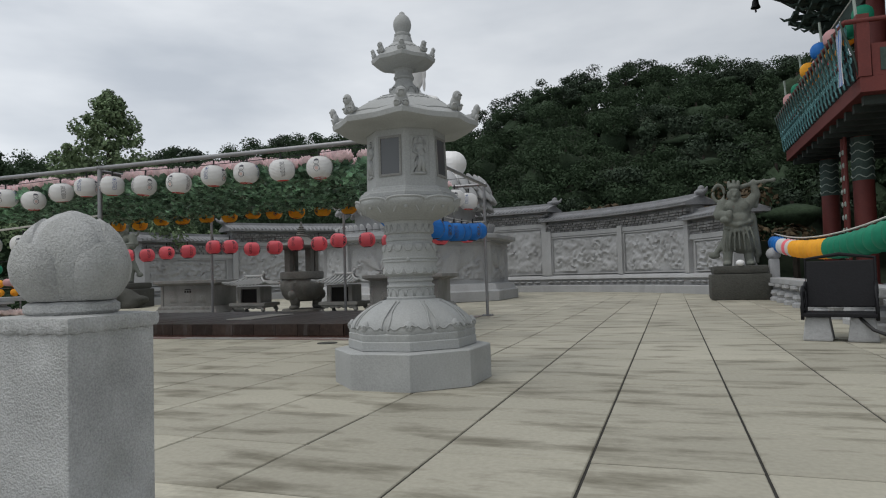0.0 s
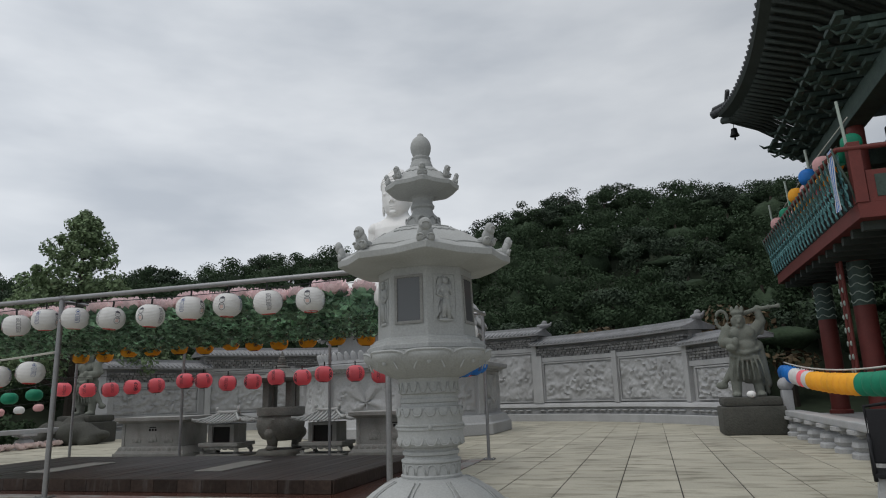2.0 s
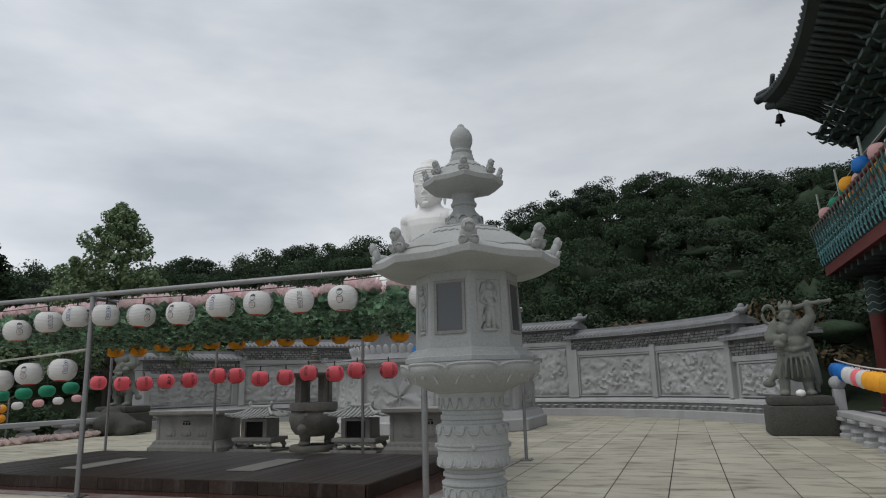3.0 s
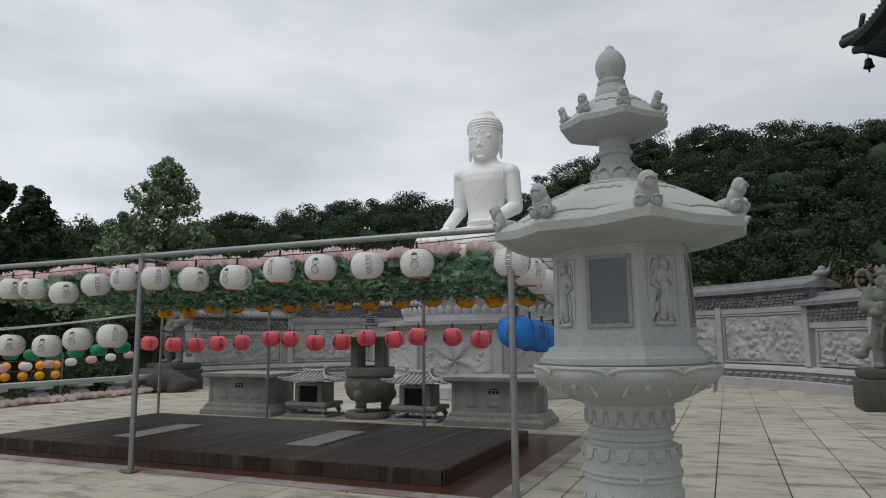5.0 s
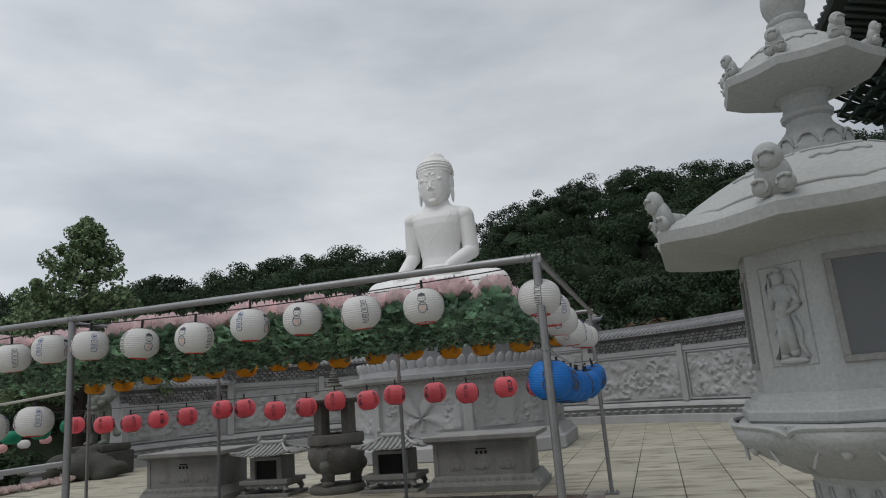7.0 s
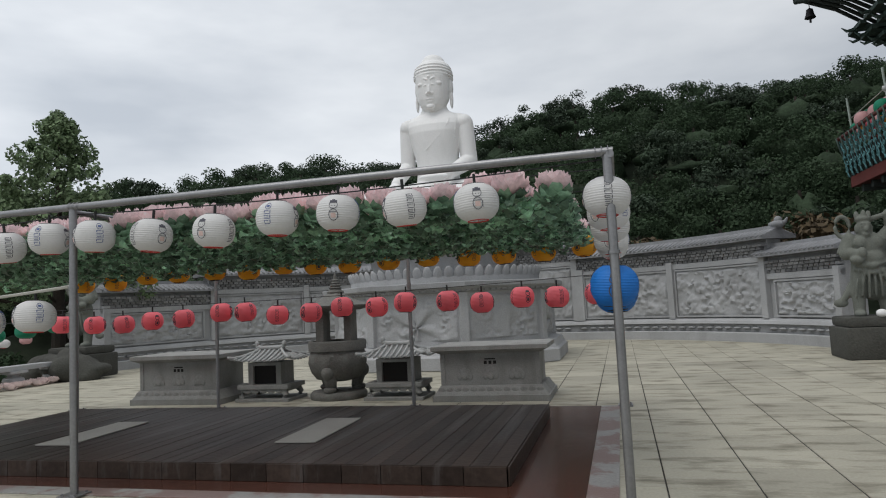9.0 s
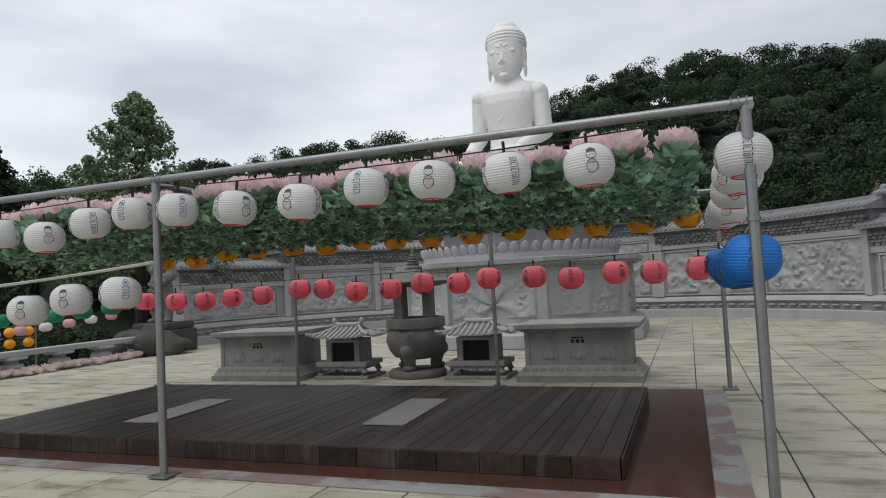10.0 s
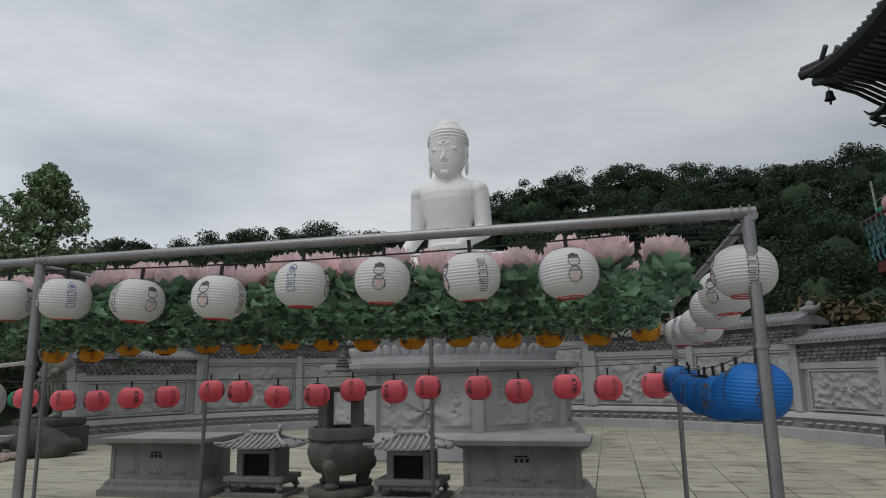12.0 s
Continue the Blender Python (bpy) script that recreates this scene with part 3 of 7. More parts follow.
def stone_lantern():
    t = thing("stone_lantern", -1.128, 4.935, 0, label="tall carved pale granite stone lantern with octagonal roof on the plaza", category="stone lantern")
    bm = bmesh.new()
    lathe(bm, [(0.537, 0.0), (0.537, 0.226), (0.529, 0.234)], 8, start=math.pi / 8)
    part("plinth", bm, granite, t)
    bm = bmesh.new()
    lathe(bm, [(0.425, 0.232), (0.442, 0.238), (0.442, 0.292), (0.434, 0.298), (0.436, 0.305), (0.438, 0.338), (0.425, 0.350)], 128,
          lambda th, k, z: octa(th) * (1 + (0.008 * math.sin(40 * th) if 0.30 < z < 0.345 else 0)))
    part("lotus_foot", bm, granite, t, smooth=30)
    prof = [(0.432, 0.345), (0.436, 0.362), (0.426, 0.388), (0.405, 0.418), (0.372, 0.452), (0.328, 0.486), (0.272, 0.518), (0.21, 0.545), (0.165, 0.556)]

    def dome_r(z, th):
        for (r0, z0), (r1, z1) in zip(prof, prof[1:]):
            if z <= z1:
                r = r0 + (r1 - r0) * (z - z0) / (z1 - z0)
                break
        k = min(1, max(0, (z - 0.345) / 0.21))
        return r * (octa(th) * (1 - k) + k)

    bm = bmesh.new()
    lathe(bm, prof, 160, lambda th, k, z: (octa(th) * (1 - k) + k) * (1 - 0.030 * max(0, 1 - abs(math.sin(4 * th)) * 5)))
    dome = part("lotus_dome", bm, granite, t, "overturned lotus petals", smooth=50)
    # one broad petal over every corner, edged by a raised rim
    rim = []
    for side in (-1, 1):
        edge = []
        for q in range(13):
            v = q / 12
            z = 0.372 + 0.172 * v
            th = math.pi / 8 + side * (0.345 * math.cos(v * 0.35) - 0.02 * math.sin(v * 6))
            edge.append(((dome_r(z, th) + 0.004) * math.cos(th), (dome_r(z, th) + 0.004) * math.sin(th), z))
        rim.append(edge)
    foot = []
    for q in range(-7, 8):
        th = math.pi / 8 + q / 8 * 0.345
        z = 0.382 - 0.012 * math.cos(3 * math.pi * q / 8)
        foot.append(((dome_r(z, th) + 0.004) * math.cos(th), (dome_r(z, th) + 0.004) * math.sin(th), z))
    petal = part("petal_rim", tube(bmesh.new(), rim[0][::-1] + foot + rim[1], 0.0055, 6), granite, dome, smooth=True)
    for i in range(1, 8):
        again(petal, pose(0, 0, 0, 0, 0, 45 * i))
    bm = bmesh.new()
    blob(bm, (0, 0, 0.0), (0.020, 0.034, 0.038), u=14, v=10)
    for s in (-1, 1):
        tube(bm, [(0.018, s * (0.018 + 0.016 * (1 - 0.1 * k) * math.cos(0.8 * k)), -0.008 + 0.016 * (1 - 0.1 * k) * math.sin(0.8 * k)) for k in range(7)], 0.005, 5)
    curl = part("corner_curl", bm, granite, t, "small scroll at a petal's foot", smooth=True, m=pose(0, 0, 0, 0, 0, 22.5) @ pose(0.418, 0, 0.392, 0, -18, 0))
    for i in range(1, 8):
        again(curl, pose(0, 0, 0, 0, 0, 22.5 + 45 * i) @ pose(0.418, 0, 0.392, 0, -18, 0))
    bm = bmesh.new()
    prof2 = [(0.168, 0.553), (0.170, 0.568), (0.160, 0.575), (0.158, 0.632), (0.166, 0.640), (0.166, 0.650), (0.150, 0.658), (0.147, 0.672), (0.158, 0.678), (0.158, 0.694), (0.149, 0.700), (0.150, 0.712),
             (0.176, 0.722), (0.186, 0.738), (0.186, 0.760), (0.181, 0.772), (0.183, 0.800), (0.183, 0.806), (0.188, 0.809), (0.188, 0.817), (0.183, 0.820), (0.183, 0.826), (0.188, 0.829), (0.188, 0.837), (0.183, 0.840),
             (0.182, 0.872), (0.186, 0.890), (0.187, 0.915), (0.180, 0.930), (0.160, 0.936), (0.157, 0.950), (0.163, 0.956), (0.163, 0.975), (0.155, 0.982), (0.155, 0.998), (0.168, 1.005), (0.168, 1.070), (0.174, 1.080), (0.176, 1.090)]
    lathe(bm, prof2, 72)
    for i in range(4):
        blob(bm, (0.186 * math.cos(math.pi / 2 * i - 1.2), 0.186 * math.sin(math.pi / 2 * i - 1.2), 0.823), (0.012, 0.012, 0.016), u=10, v=8)
    shaft = part("shaft", bm, granite, t, "ringed and banded round shaft", smooth=30)
    band_petals(16, 0.158, 0.578, 0.628, True, shaft)
    band_petals(16, 0.185, 0.730, 0.765, False, shaft)
    band_petals(16, 0.186, 0.885, 0.925, False, shaft)
    band_petals(18, 0.168, 1.012, 1.062, False, shaft)

    def cup_r(z):
        v = min(1, max(0, (z - 1.085) / 0.145))
        return 0.178 + 0.165 * math.sin(v * math.pi / 2) ** 0.85

    bm = bmesh.new()
    lathe(bm, [(cup_r(1.085 + 0.145 * k / 10), 1.085 + 0.145 * k / 10) for k in range(11)] + [(0.335, 1.236)], 96, lambda th, k, z: 0.4 * octa(th) + 0.6)
    cup = part("lotus_cup", bm, granite, t, "upturned lotus petal cup", smooth=50)
    bm = bmesh.new()
    petal_leaf(bm, 0, 0.30, lambda z: cup_r(z) - 0.004, 1.225, 1.10, swell=0.010)
    inner = part("inner_petal", bm, granite, cup, smooth=50)
    bm = bmesh.new()
    petal_leaf(bm, 0, 0.385, lambda z: cup_r(z) + 0.004, 1.234, 1.095, swell=0.028)
    lip = [((cup_r(1.228) + 0.018 - 0.026 * abs(q) ** 3) * math.cos(q * 0.385), (cup_r(1.228) + 0.018 - 0.026 * abs(q) ** 3) * math.sin(q * 0.385), 1.230 - 0.022 * abs(q) ** 5) for q in [k / 9 for k in range(-9, 10)]]
    tube(bm, lip, 0.009, 6)
    vein = [((cup_r(1.19 - 0.03 * abs(q)) + 0.024) * math.cos(q * 0.25), (cup_r(1.19 - 0.03 * abs(q)) + 0.024) * math.sin(q * 0.25), 1.208 - 0.075 * abs(q) ** 2.5) for q in [k / 7 for k in range(-7, 8)]]
    tube(bm, vein, 0.004, 5)
    blob(bm, (cup_r(1.165) + 0.028, 0, 1.168), (0.012, 0.014, 0.016), u=10, v=8)
    outer = part("petal", bm, granite, cup, smooth=50, m=pose(0, 0, 0, 0, 0, 22.5))
    for i in range(1, 8):
        again(inner, pose(0, 0, 0, 0, 0, 45 * i))
        again(outer, pose(0, 0, 0, 0, 0, 22.5 + 45 * i))
    bm = bmesh.new()
    lathe(bm, [(0.335, 1.238), (0.340, 1.243), (0.340, 1.264), (0.330, 1.270), (0.326, 1.284), (0.308, 1.290), (0.304, 1.302), (0.286, 1.310)], 8, start=math.pi / 8)
    part("deck", bm, granite, t)
    fire = part("firebox", lathe(bmesh.new(), [(0.283, 1.304), (0.272, 1.70)], 8, start=math.pi / 8), granite, t, "octagonal light chamber")
    ap = 0.2765 * math.cos(math.pi / 8)
    lean = 1.5
    for i in range(8):
        m = pose(0, 0, 0, 0, 0, 45 * i) @ pose(0, -ap, 1.512, -lean, 0, 0)
        if i % 2 == 0:
            bm = bmesh.new()
            w, h = 0.084, 0.136
            for x0, x1, z0, z1 in ((-w, w, -h, -h + 0.016), (-w, w, h - 0.016, h), (-w, -w + 0.016, -h + 0.016, h - 0.016), (w - 0.016, w, -h + 0.016, h - 0.016)):
                box(bm, x0, x1, -0.008, 0.01, z0, z1, 0.002)
            part("window_frame", bm, granite_grey, fire, m=m)
            bm = bmesh.new()
            box(bm, -w + 0.017, w - 0.017, -0.002, 0.006, -h + 0.017, h - 0.017)
            part("pane", bm, pane_mat, fire, "smoked window pane", m=m)
        else:
            bm = bmesh.new()
            w, h = 0.066, 0.132
            tube(bm, [(-w, -0.001, -h), (-w, -0.001, h), (w, -0.001, h), (w, -0.001, -h)], 0.0035, 5, closed=True)
            part("panel_rim", bm, granite, fire, m=m)
            bm = bmesh.new()
            y, q = -0.002, 1 if i % 4 == 1 else -1
            blob(bm, (q * 0.004, y - 0.004, 0.096), (0.016, 0.016, 0.019))
            blob(bm, (q * 0.004, y - 0.001, 0.116), (0.011, 0.010, 0.011))
            blob(bm, (0.0, y, 0.052), (0.030, 0.014, 0.030))
            limb(bm, (0.0, y, 0.04), (q * 0.008, y, 0.0), 0.017, 0.021)
            limb(bm, (q * 0.008, y, 0.0), (q * -0.010, y, -0.098), 0.020, 0.014)
            limb(bm, (q * 0.012, y, -0.005), (q * 0.020, y, -0.106), 0.018, 0.013)
            limb(bm, (q * -0.027, y, 0.066), (q * -0.044, y, 0.022), 0.010, 0.008)
            limb(bm, (q * -0.044, y, 0.022), (q * -0.014, y - 0.004, 0.006), 0.008, 0.007)
            limb(bm, (q * 0.027, y, 0.066), (q * 0.040, y, 0.024), 0.010, 0.008)
            limb(bm, (q * 0.040, y, 0.024), (q * 0.034, y - 0.003, 0.100), 0.007, 0.004)
            for g in (-1, 1):
                tube(bm, [(g * 0.022, y, -0.01), (g * 0.036, y, -0.05), (g * 0.030, y, -0.08), (g * 0.046, y, -0.115)], 0.007, 6)
                tube(bm, [(g * 0.012, y, 0.118), (g * 0.036, y, 0.112), (g * 0.05, y, 0.07), (g * 0.044, y, 0.045)], 0.0035, 5)
            tube(bm, [(-0.012, y - 0.012, 0.0), (0.0, y - 0.016, -0.05), (-0.004, y - 0.010, -0.10)], 0.004, 5)
            blob(bm, (0.0, y, -0.122), (0.046, 0.011, 0.010))
            part("carved_figure", bm, granite, fire, "standing figure carved in low relief", smooth=True, m=m)
    roof_prof = [(0.25, 1.695), (0.282, 1.69), (0.30, 1.697), (0.40, 1.706), (0.492, 1.716), (0.508, 1.724), (0.512, 1.756), (0.502, 1.768), (0.47, 1.787), (0.425, 1.818), (0.375, 1.850), (0.32, 1.883), (0.26, 1.915), (0.20, 1.943), (0.14, 1.965), (0.10, 1.975)]
    bm = bmesh.new()
    lathe(bm, roof_prof, 128, lambda th, k, z: octa(th) ** (1.0 if z < 1.82 else 0.8))
    roof = part("roof", bm, granite, t, "octagonal roof with raised corners", smooth=25)
    for v in roof.data.vertices:
        r = math.hypot(v.co.x, v.co.y)
        if 1.70 < v.co.z < 1.80:
            v.co.z += 0.020 * near_corner(math.atan2(v.co.y, v.co.x), 3) * min(1, r / 0.5) ** 2

    def roof_z(r):
        for (r0, z0), (r1, z1) in zip(roof_prof[6:], roof_prof[7:]):
            if r >= r1:
                return z0 + (z1 - z0) * (r0 - r) / (r0 - r1)
        return 1.97

    bm = bmesh.new()
    for i in range(8):
        a0 = CORNERS[i]
        for r_mid, wave, lobes, s0, s1, thick in ((0.466, 0.016, 2, 0.05, 0.95, 0.006), (0.30, 0.024, 3, 0.2, 0.8, 0.006), (0.215, 0.012, 2, 0.05, 0.95, 0.004)):
            pts = []
            for j in range(17):
                s = s0 + (s1 - s0) * j / 16
                a = a0 + math.pi / 4 * s
                rr = r_mid - wave * abs(math.sin(lobes * math.pi * j / 16)) ** 0.7
                z = roof_z(rr)
                rr *= octa(a) ** (1.0 if z < 1.82 else 0.8)
                pts.append((rr * math.cos(a), rr * math.sin(a), z + 0.002))
            tube(bm, pts, thick, 6)
    part("cloud_edge", bm, granite, roof, "scalloped cloud lines on the roof slopes", smooth=True)
    # a plaque of three scrolls, two below and one above
    bm = bmesh.new()
    blob(bm, (-0.010, 0, 0.050), (0.026, 0.046, 0.060), None, 20, 14)
    blob(bm, (-0.004, 0, 0.100), (0.024, 0.038, 0.040), None, 20, 14)
    for cy, cz, q, turn in ((-0.028, 0.028, 0.027, -1), (0.028, 0.028, 0.027, 1), (0.0, 0.094, 0.031, 1)):
        blob(bm, (0.008, cy, cz), (0.016, q, q), None, 16, 12)
        tube(bm, [(0.021 - 0.0006 * k, cy + turn * q * (0.92 - 0.085 * k) * math.cos(0.8 * k + 0.6), cz + q * (0.92 - 0.085 * k) * math.sin(0.8 * k + 0.6)) for k in range(10)], 0.0055, 6)
    limb(bm, (-0.060, 0, 0.022), (-0.015, 0, 0.035), 0.024, 0.030)
    place = pose(0.482, 0, 1.774, 0, 14, 0) @ Matrix.Scale(0.92, 4)
    orn = part("corner_ornament", bm, granite, roof, "carved scroll on a roof corner", smooth=True, m=pose(0, 0, 0, 0, 0, 22.5) @ place)
    for i in range(1, 8):
        again(orn, pose(0, 0, 0, 0, 0, 22.5 + 45 * i) @ place)
    bm = bmesh.new()
    lathe(bm, [(0.102, 1.968), (0.104, 1.992), (0.100, 2.004), (0.096, 2.024), (0.082, 2.040), (0.068, 2.056), (0.061, 2.070), (0.060, 2.084), (0.070, 2.092), (0.072, 2.104), (0.064, 2.114), (0.060, 2.130), (0.064, 2.150), (0.082, 2.168)], 48,
          lambda th, k, z: 1 + (0.025 * math.cos(12 * th) if 1.98 < z < 2.03 else 0))
    neck = part("neck", bm, granite, t, smooth=30)
    band_petals(10, 0.101, 1.985, 2.022, True, neck)
    bm = bmesh.new()
    lathe(bm, [(0.075, 2.164), (0.085, 2.160), (0.12, 2.166), (0.200, 2.190), (0.222, 2.199), (0.226, 2.222), (0.218, 2.230), (0.198, 2.245), (0.165, 2.276), (0.135, 2.302), (0.10, 2.330), (0.070, 2.346)], 96,
          lambda th, k, z: octa(th) ** (1.0 if z < 2.25 else 0.8))
    upper = part("upper_roof", bm, granite, t, "small octagonal upper roof", smooth=25)
    for v in upper.data.vertices:
        if 2.185 < v.co.z < 2.24:
            v.co.z += 0.010 * near_corner(math.atan2(v.co.y, v.co.x), 3)
    small = pose(0.203, 0, 2.236, 0, 10, 0) @ Matrix.Scale(0.56, 4)
    for i in range(8):
        again(orn, pose(0, 0, 0, 0, 0, 22.5 + 45 * i) @ small).parent = upper
    bm = bmesh.new()
    for i in range(8):
        a0 = CORNERS[i]
        pts = []
        for j in range(11):
            s = 0.15 + 0.7 * j / 10
            a = a0 + math.pi / 4 * s
            flat = 0.150 - 0.014 * abs(math.sin(2 * math.pi * j / 10))
            rr = flat * octa(a) ** 0.8
            pts.append((rr * math.cos(a), rr * math.sin(a), 2.278 + (0.165 - flat) * 0.86))
        tube(bm, pts, 0.004, 5)
    part("upper_cloud_edge", bm, granite, upper, smooth=True)
    bm = bmesh.new()
    lathe(bm, [(0.068, 2.340), (0.070, 2.362), (0.064, 2.372), (0.062, 2.388), (0.054, 2.394), (0.058, 2.402), (0.058, 2.412), (0.048, 2.420), (0.052, 2.434), (0.061, 2.458), (0.064, 2.482), (0.060, 2.508), (0.048, 2.532), (0.034, 2.546), (0.024, 2.552), (0.021, 2.560), (0.018, 2.568), (0.008, 2.576), (0.003, 2.578)], 40,
          lambda th, k, z: 1 - (0.035 * max(0, 1 - 6 * abs(math.sin(2 * th + 0.3))) if 2.43 < z < 2.54 else 0))
    part("jewel_finial", bm, granite, t, smooth=40)
    t.matrix_basis = t.matrix_basis @ pose(0, 0, 0, 0, -0.45, -3)
    return t


stone_lantern()


# ---- deck and wet red floor under the canopy ----
bm = bmesh.new()
box(bm, -9.95, -2.672, 7.63, 11.46, 0.002, 0.008)
tagged(part("floor_sheet", bm, tarp_mat, label="glossy wet red-brown floor sheet round the deck"), category="floor", kind="structure")
bm = bmesh.new()
box(bm, -2.669, -2.455, 7.63, 11.46, 0.002, 0.012, 0.003)
box(bm, -9.95, -2.455, 7.44, 7.627, 0.002, 0.012, 0.003)
tagged(part("kerb_strip", bm, kerb_mat, label="grey border strip round the red floor"), category="kerb", kind="structure")

deck = thing("deck", 0, 0, 0, label="low dark brown timber deck under the canopy, streaks of stain and wet sheen put into its colour", category="deck")
# one solid black block, coloured as the shade seen between the planks
bm = bmesh.new()
box(bm, -9.62, -3.26, 7.95, 10.68, 0.008, 0.118)
part("joists", bm, dark_void, deck)
DX0, DX1, NP = -9.65, -3.23, 46
pw = (DX1 - DX0) / NP
bm = bmesh.new()
box(bm, -pw / 2 + 0.0015, pw / 2 - 0.0015, 7.92, 10.72, 0.12, 0.15, 0.003)
board = part("plank", bm, deck_mat, deck, m=pose(DX0 + pw / 2, 0, 0))
for i in range(1, NP):
    again(board, pose(DX0 + pw * (i + 0.5), 0, random.uniform(-0.0015, 0.0015)))
bm = bmesh.new()
box(bm, -0.158, 0.158, 7.905, 7.918, 0.010, 0.146, 0.003)
fascia = part("fascia_board", bm, deck_mat, deck, m=pose(DX0 + 0.16, 0, 0))
for i in range(1, 20):
    again(fascia, pose(DX0 + 0.16 + i * 0.321, 0, 0))
bm = bmesh.new()
box(bm, -3.226, -3.212, 7.92, 10.72, 0.010, 0.146, 0.003)
part("side_board", bm, deck_mat, deck)
for cx, cy, rz in ((-5.31, 9.24, 2), (-7.83, 9.06, 3)):
    bm = bmesh.new()
    box(bm, -0.20, 0.20, -0.60, 0.60, 0, 0.012, 0.004)
    ob = part("kneeling_mat", bm, mat_mat, label="pale grey kneeling mat lying on the dark deck")
    ob.matrix_basis = pose(cx, cy, 0.152, 0, 0, rz)
    tagged(ob, category="mat", group="mats on the deck")

bm = bmesh.new()
lathe(bm, [(0.11, 0.0), (0.11, 0.006), (0.09, 0.008)], 24)
ob = part("drain_cover", bm, granite_dark, label="small round iron drain cover in the paving")
ob.location = (-3.02, 7.13, 0.001)
tagged(ob, category="drain cover")


# ---- canopy frame ----
canopy = thing("canopy_frame", 0, 0, 0, label="galvanised steel pipe canopy frame for hanging lanterns", category="canopy frame")
FRONT, BACK, TOP = 7.42, 11.49, 2.235


def post(x, y, top, r=0.03):
    p = part("post", tube(bmesh.new(), [(x, y, 0.012), (x, y, top)], r, 16), steel, canopy, smooth=40)
    b = bmesh.new()
    box(b, x - 0.085, x + 0.085, y - 0.085, y + 0.085, 0.0125 if y < 11 else 0.001, 0.022, 0.002)
    part("base_plate", b, steel, p)
    for sx in (-0.06, 0.06):
        for sy in (-0.06, 0.06):
            c = bmesh.new()
            lathe(c, [(0.010, 0.022), (0.010, 0.034), (0.004, 0.036)], 6)
            part("bolt", c, steel, p, m=pose(x + sx, y + sy, 0))
    c = bmesh.new()
    tube(c, [(x, y, 1.60), (x, y, 1.622)], r + 0.008, 16)
    part("collar", c, steel, p, smooth=40)


for px in (-2.378, -6.53, -10.68):
    post(px, FRONT, TOP)
for px in (-2.385, -5.06, -7.98, -10.42):
    post(px, BACK, TOP - 0.02, 0.025)
for name, pts, r in (("beam", [(-2.34, FRONT, TOP + 0.02), (-14.2, FRONT, TOP + 0.02)], 0.028), ("beam", [(-2.34, BACK, TOP), (-11.5, BACK, TOP)], 0.025),
                     ("beam", [(-2.36, FRONT - 0.03, TOP + 0.0), (-2.36, BACK + 0.05, TOP - 0.02)], 0.025), ("beam", [(-6.53, FRONT, TOP - 0.02), (-6.53, BACK, TOP - 0.03)], 0.022),
                     ("beam", [(-10.6, FRONT, TOP - 0.02), (-10.5, BACK, TOP - 0.03)], 0.022)):
    part(name, tube(bmesh.new(), pts, r, 14), steel, canopy, smooth=40)
for sx in (-2.40, -6.50):
    for k in range(3):
        zz = TOP + 0.02 + 0.001 * k
        loop = [(sx - 0.05 + 0.04 * k, FRONT + 0.036 * math.cos(q), zz + 0.036 * math.sin(q)) for q in [i * math.pi / 5 for i in range(10)]]
        part("wire_loop", tube(bmesh.new(), loop, 0.003, 5, closed=True), steel, canopy)


def sag(a, b, drop, n=20):
    a, b = Vector(a), Vector(b)
    return [a.lerp(b, i / n) - Vector((0, 0, 4 * drop * (i / n) * (1 - i / n))) for i in range(n + 1)]


def string(pts, mat, label, r=0.005):
    ob = part("lantern_string", tube(bmesh.new(), pts, r, 6), mat, label=label, smooth=True)
    return tagged(ob, category="string")


string(sag((-2.38, FRONT + 0.03, 2.215), (-6.53, FRONT + 0.03, 2.20), 0.045), cable_mat, "black cable slung under the front canopy beam")
string(sag((-6.53, FRONT + 0.03, 2.20), (-11.0, FRONT + 0.03, 2.19), 0.05), cable_mat, "black cable slung under the front canopy beam")
string(sag((-2.40, 11.2, 1.60), (-10.9, 11.2, 1.53), 0.06), cable_mat, "black cable carrying the coral lanterns along the back posts")
string(sag((-2.37, FRONT + 0.03, 1.625), (-2.385, BACK, 1.60), 0.09), rope_mat, "rope carrying the blue lanterns along the side of the canopy", 0.007)
string(sag((-6.53, FRONT, 1.62), (-10.68, FRONT, 1.44), 0.03), rope_mat, "pale rope tied to the front canopy post", 0.009)
string(sag((-6.53, FRONT - 0.02, 1.63), (-10.68, FRONT - 0.02, 1.50), 0.05), rope_mat, "pale rope tied to the front canopy post", 0.006)


# ---- paper lanterns ----
def lantern_shape(r, h, ribs=15, n=30):
    prof = []
    for k in range(2 * ribs + 1):
        s = -1 + k / ribs
        s *= 0.90
        c = math.sqrt(1 - abs(s) ** 2.4)
        prof.append((r * c * (0.984 if k % 2 else 1.0), h * s))
    return lathe(bmesh.new(), prof, n, close=False)


def on_shade(r, h, az, s, lift=1.012):
    c = math.sqrt(max(0, 1 - abs(s) ** 2.4)) * lift
    return (r * c * math.cos(az), r * c * math.sin(az), h * s)


def patch(bm, r, h, az0, az1, s0, s1, n=3):
    cols = []
    for i in range(n + 1):
        az = az0 + (az1 - az0) * i / n
        cols.append((bm.verts.new(on_shade(r, h, az, s0)), bm.verts.new(on_shade(r, h, az, s1))))
    for (a, b), (c, d) in zip(cols, cols[1:]):
        bm.faces.new((a, c, d, b))


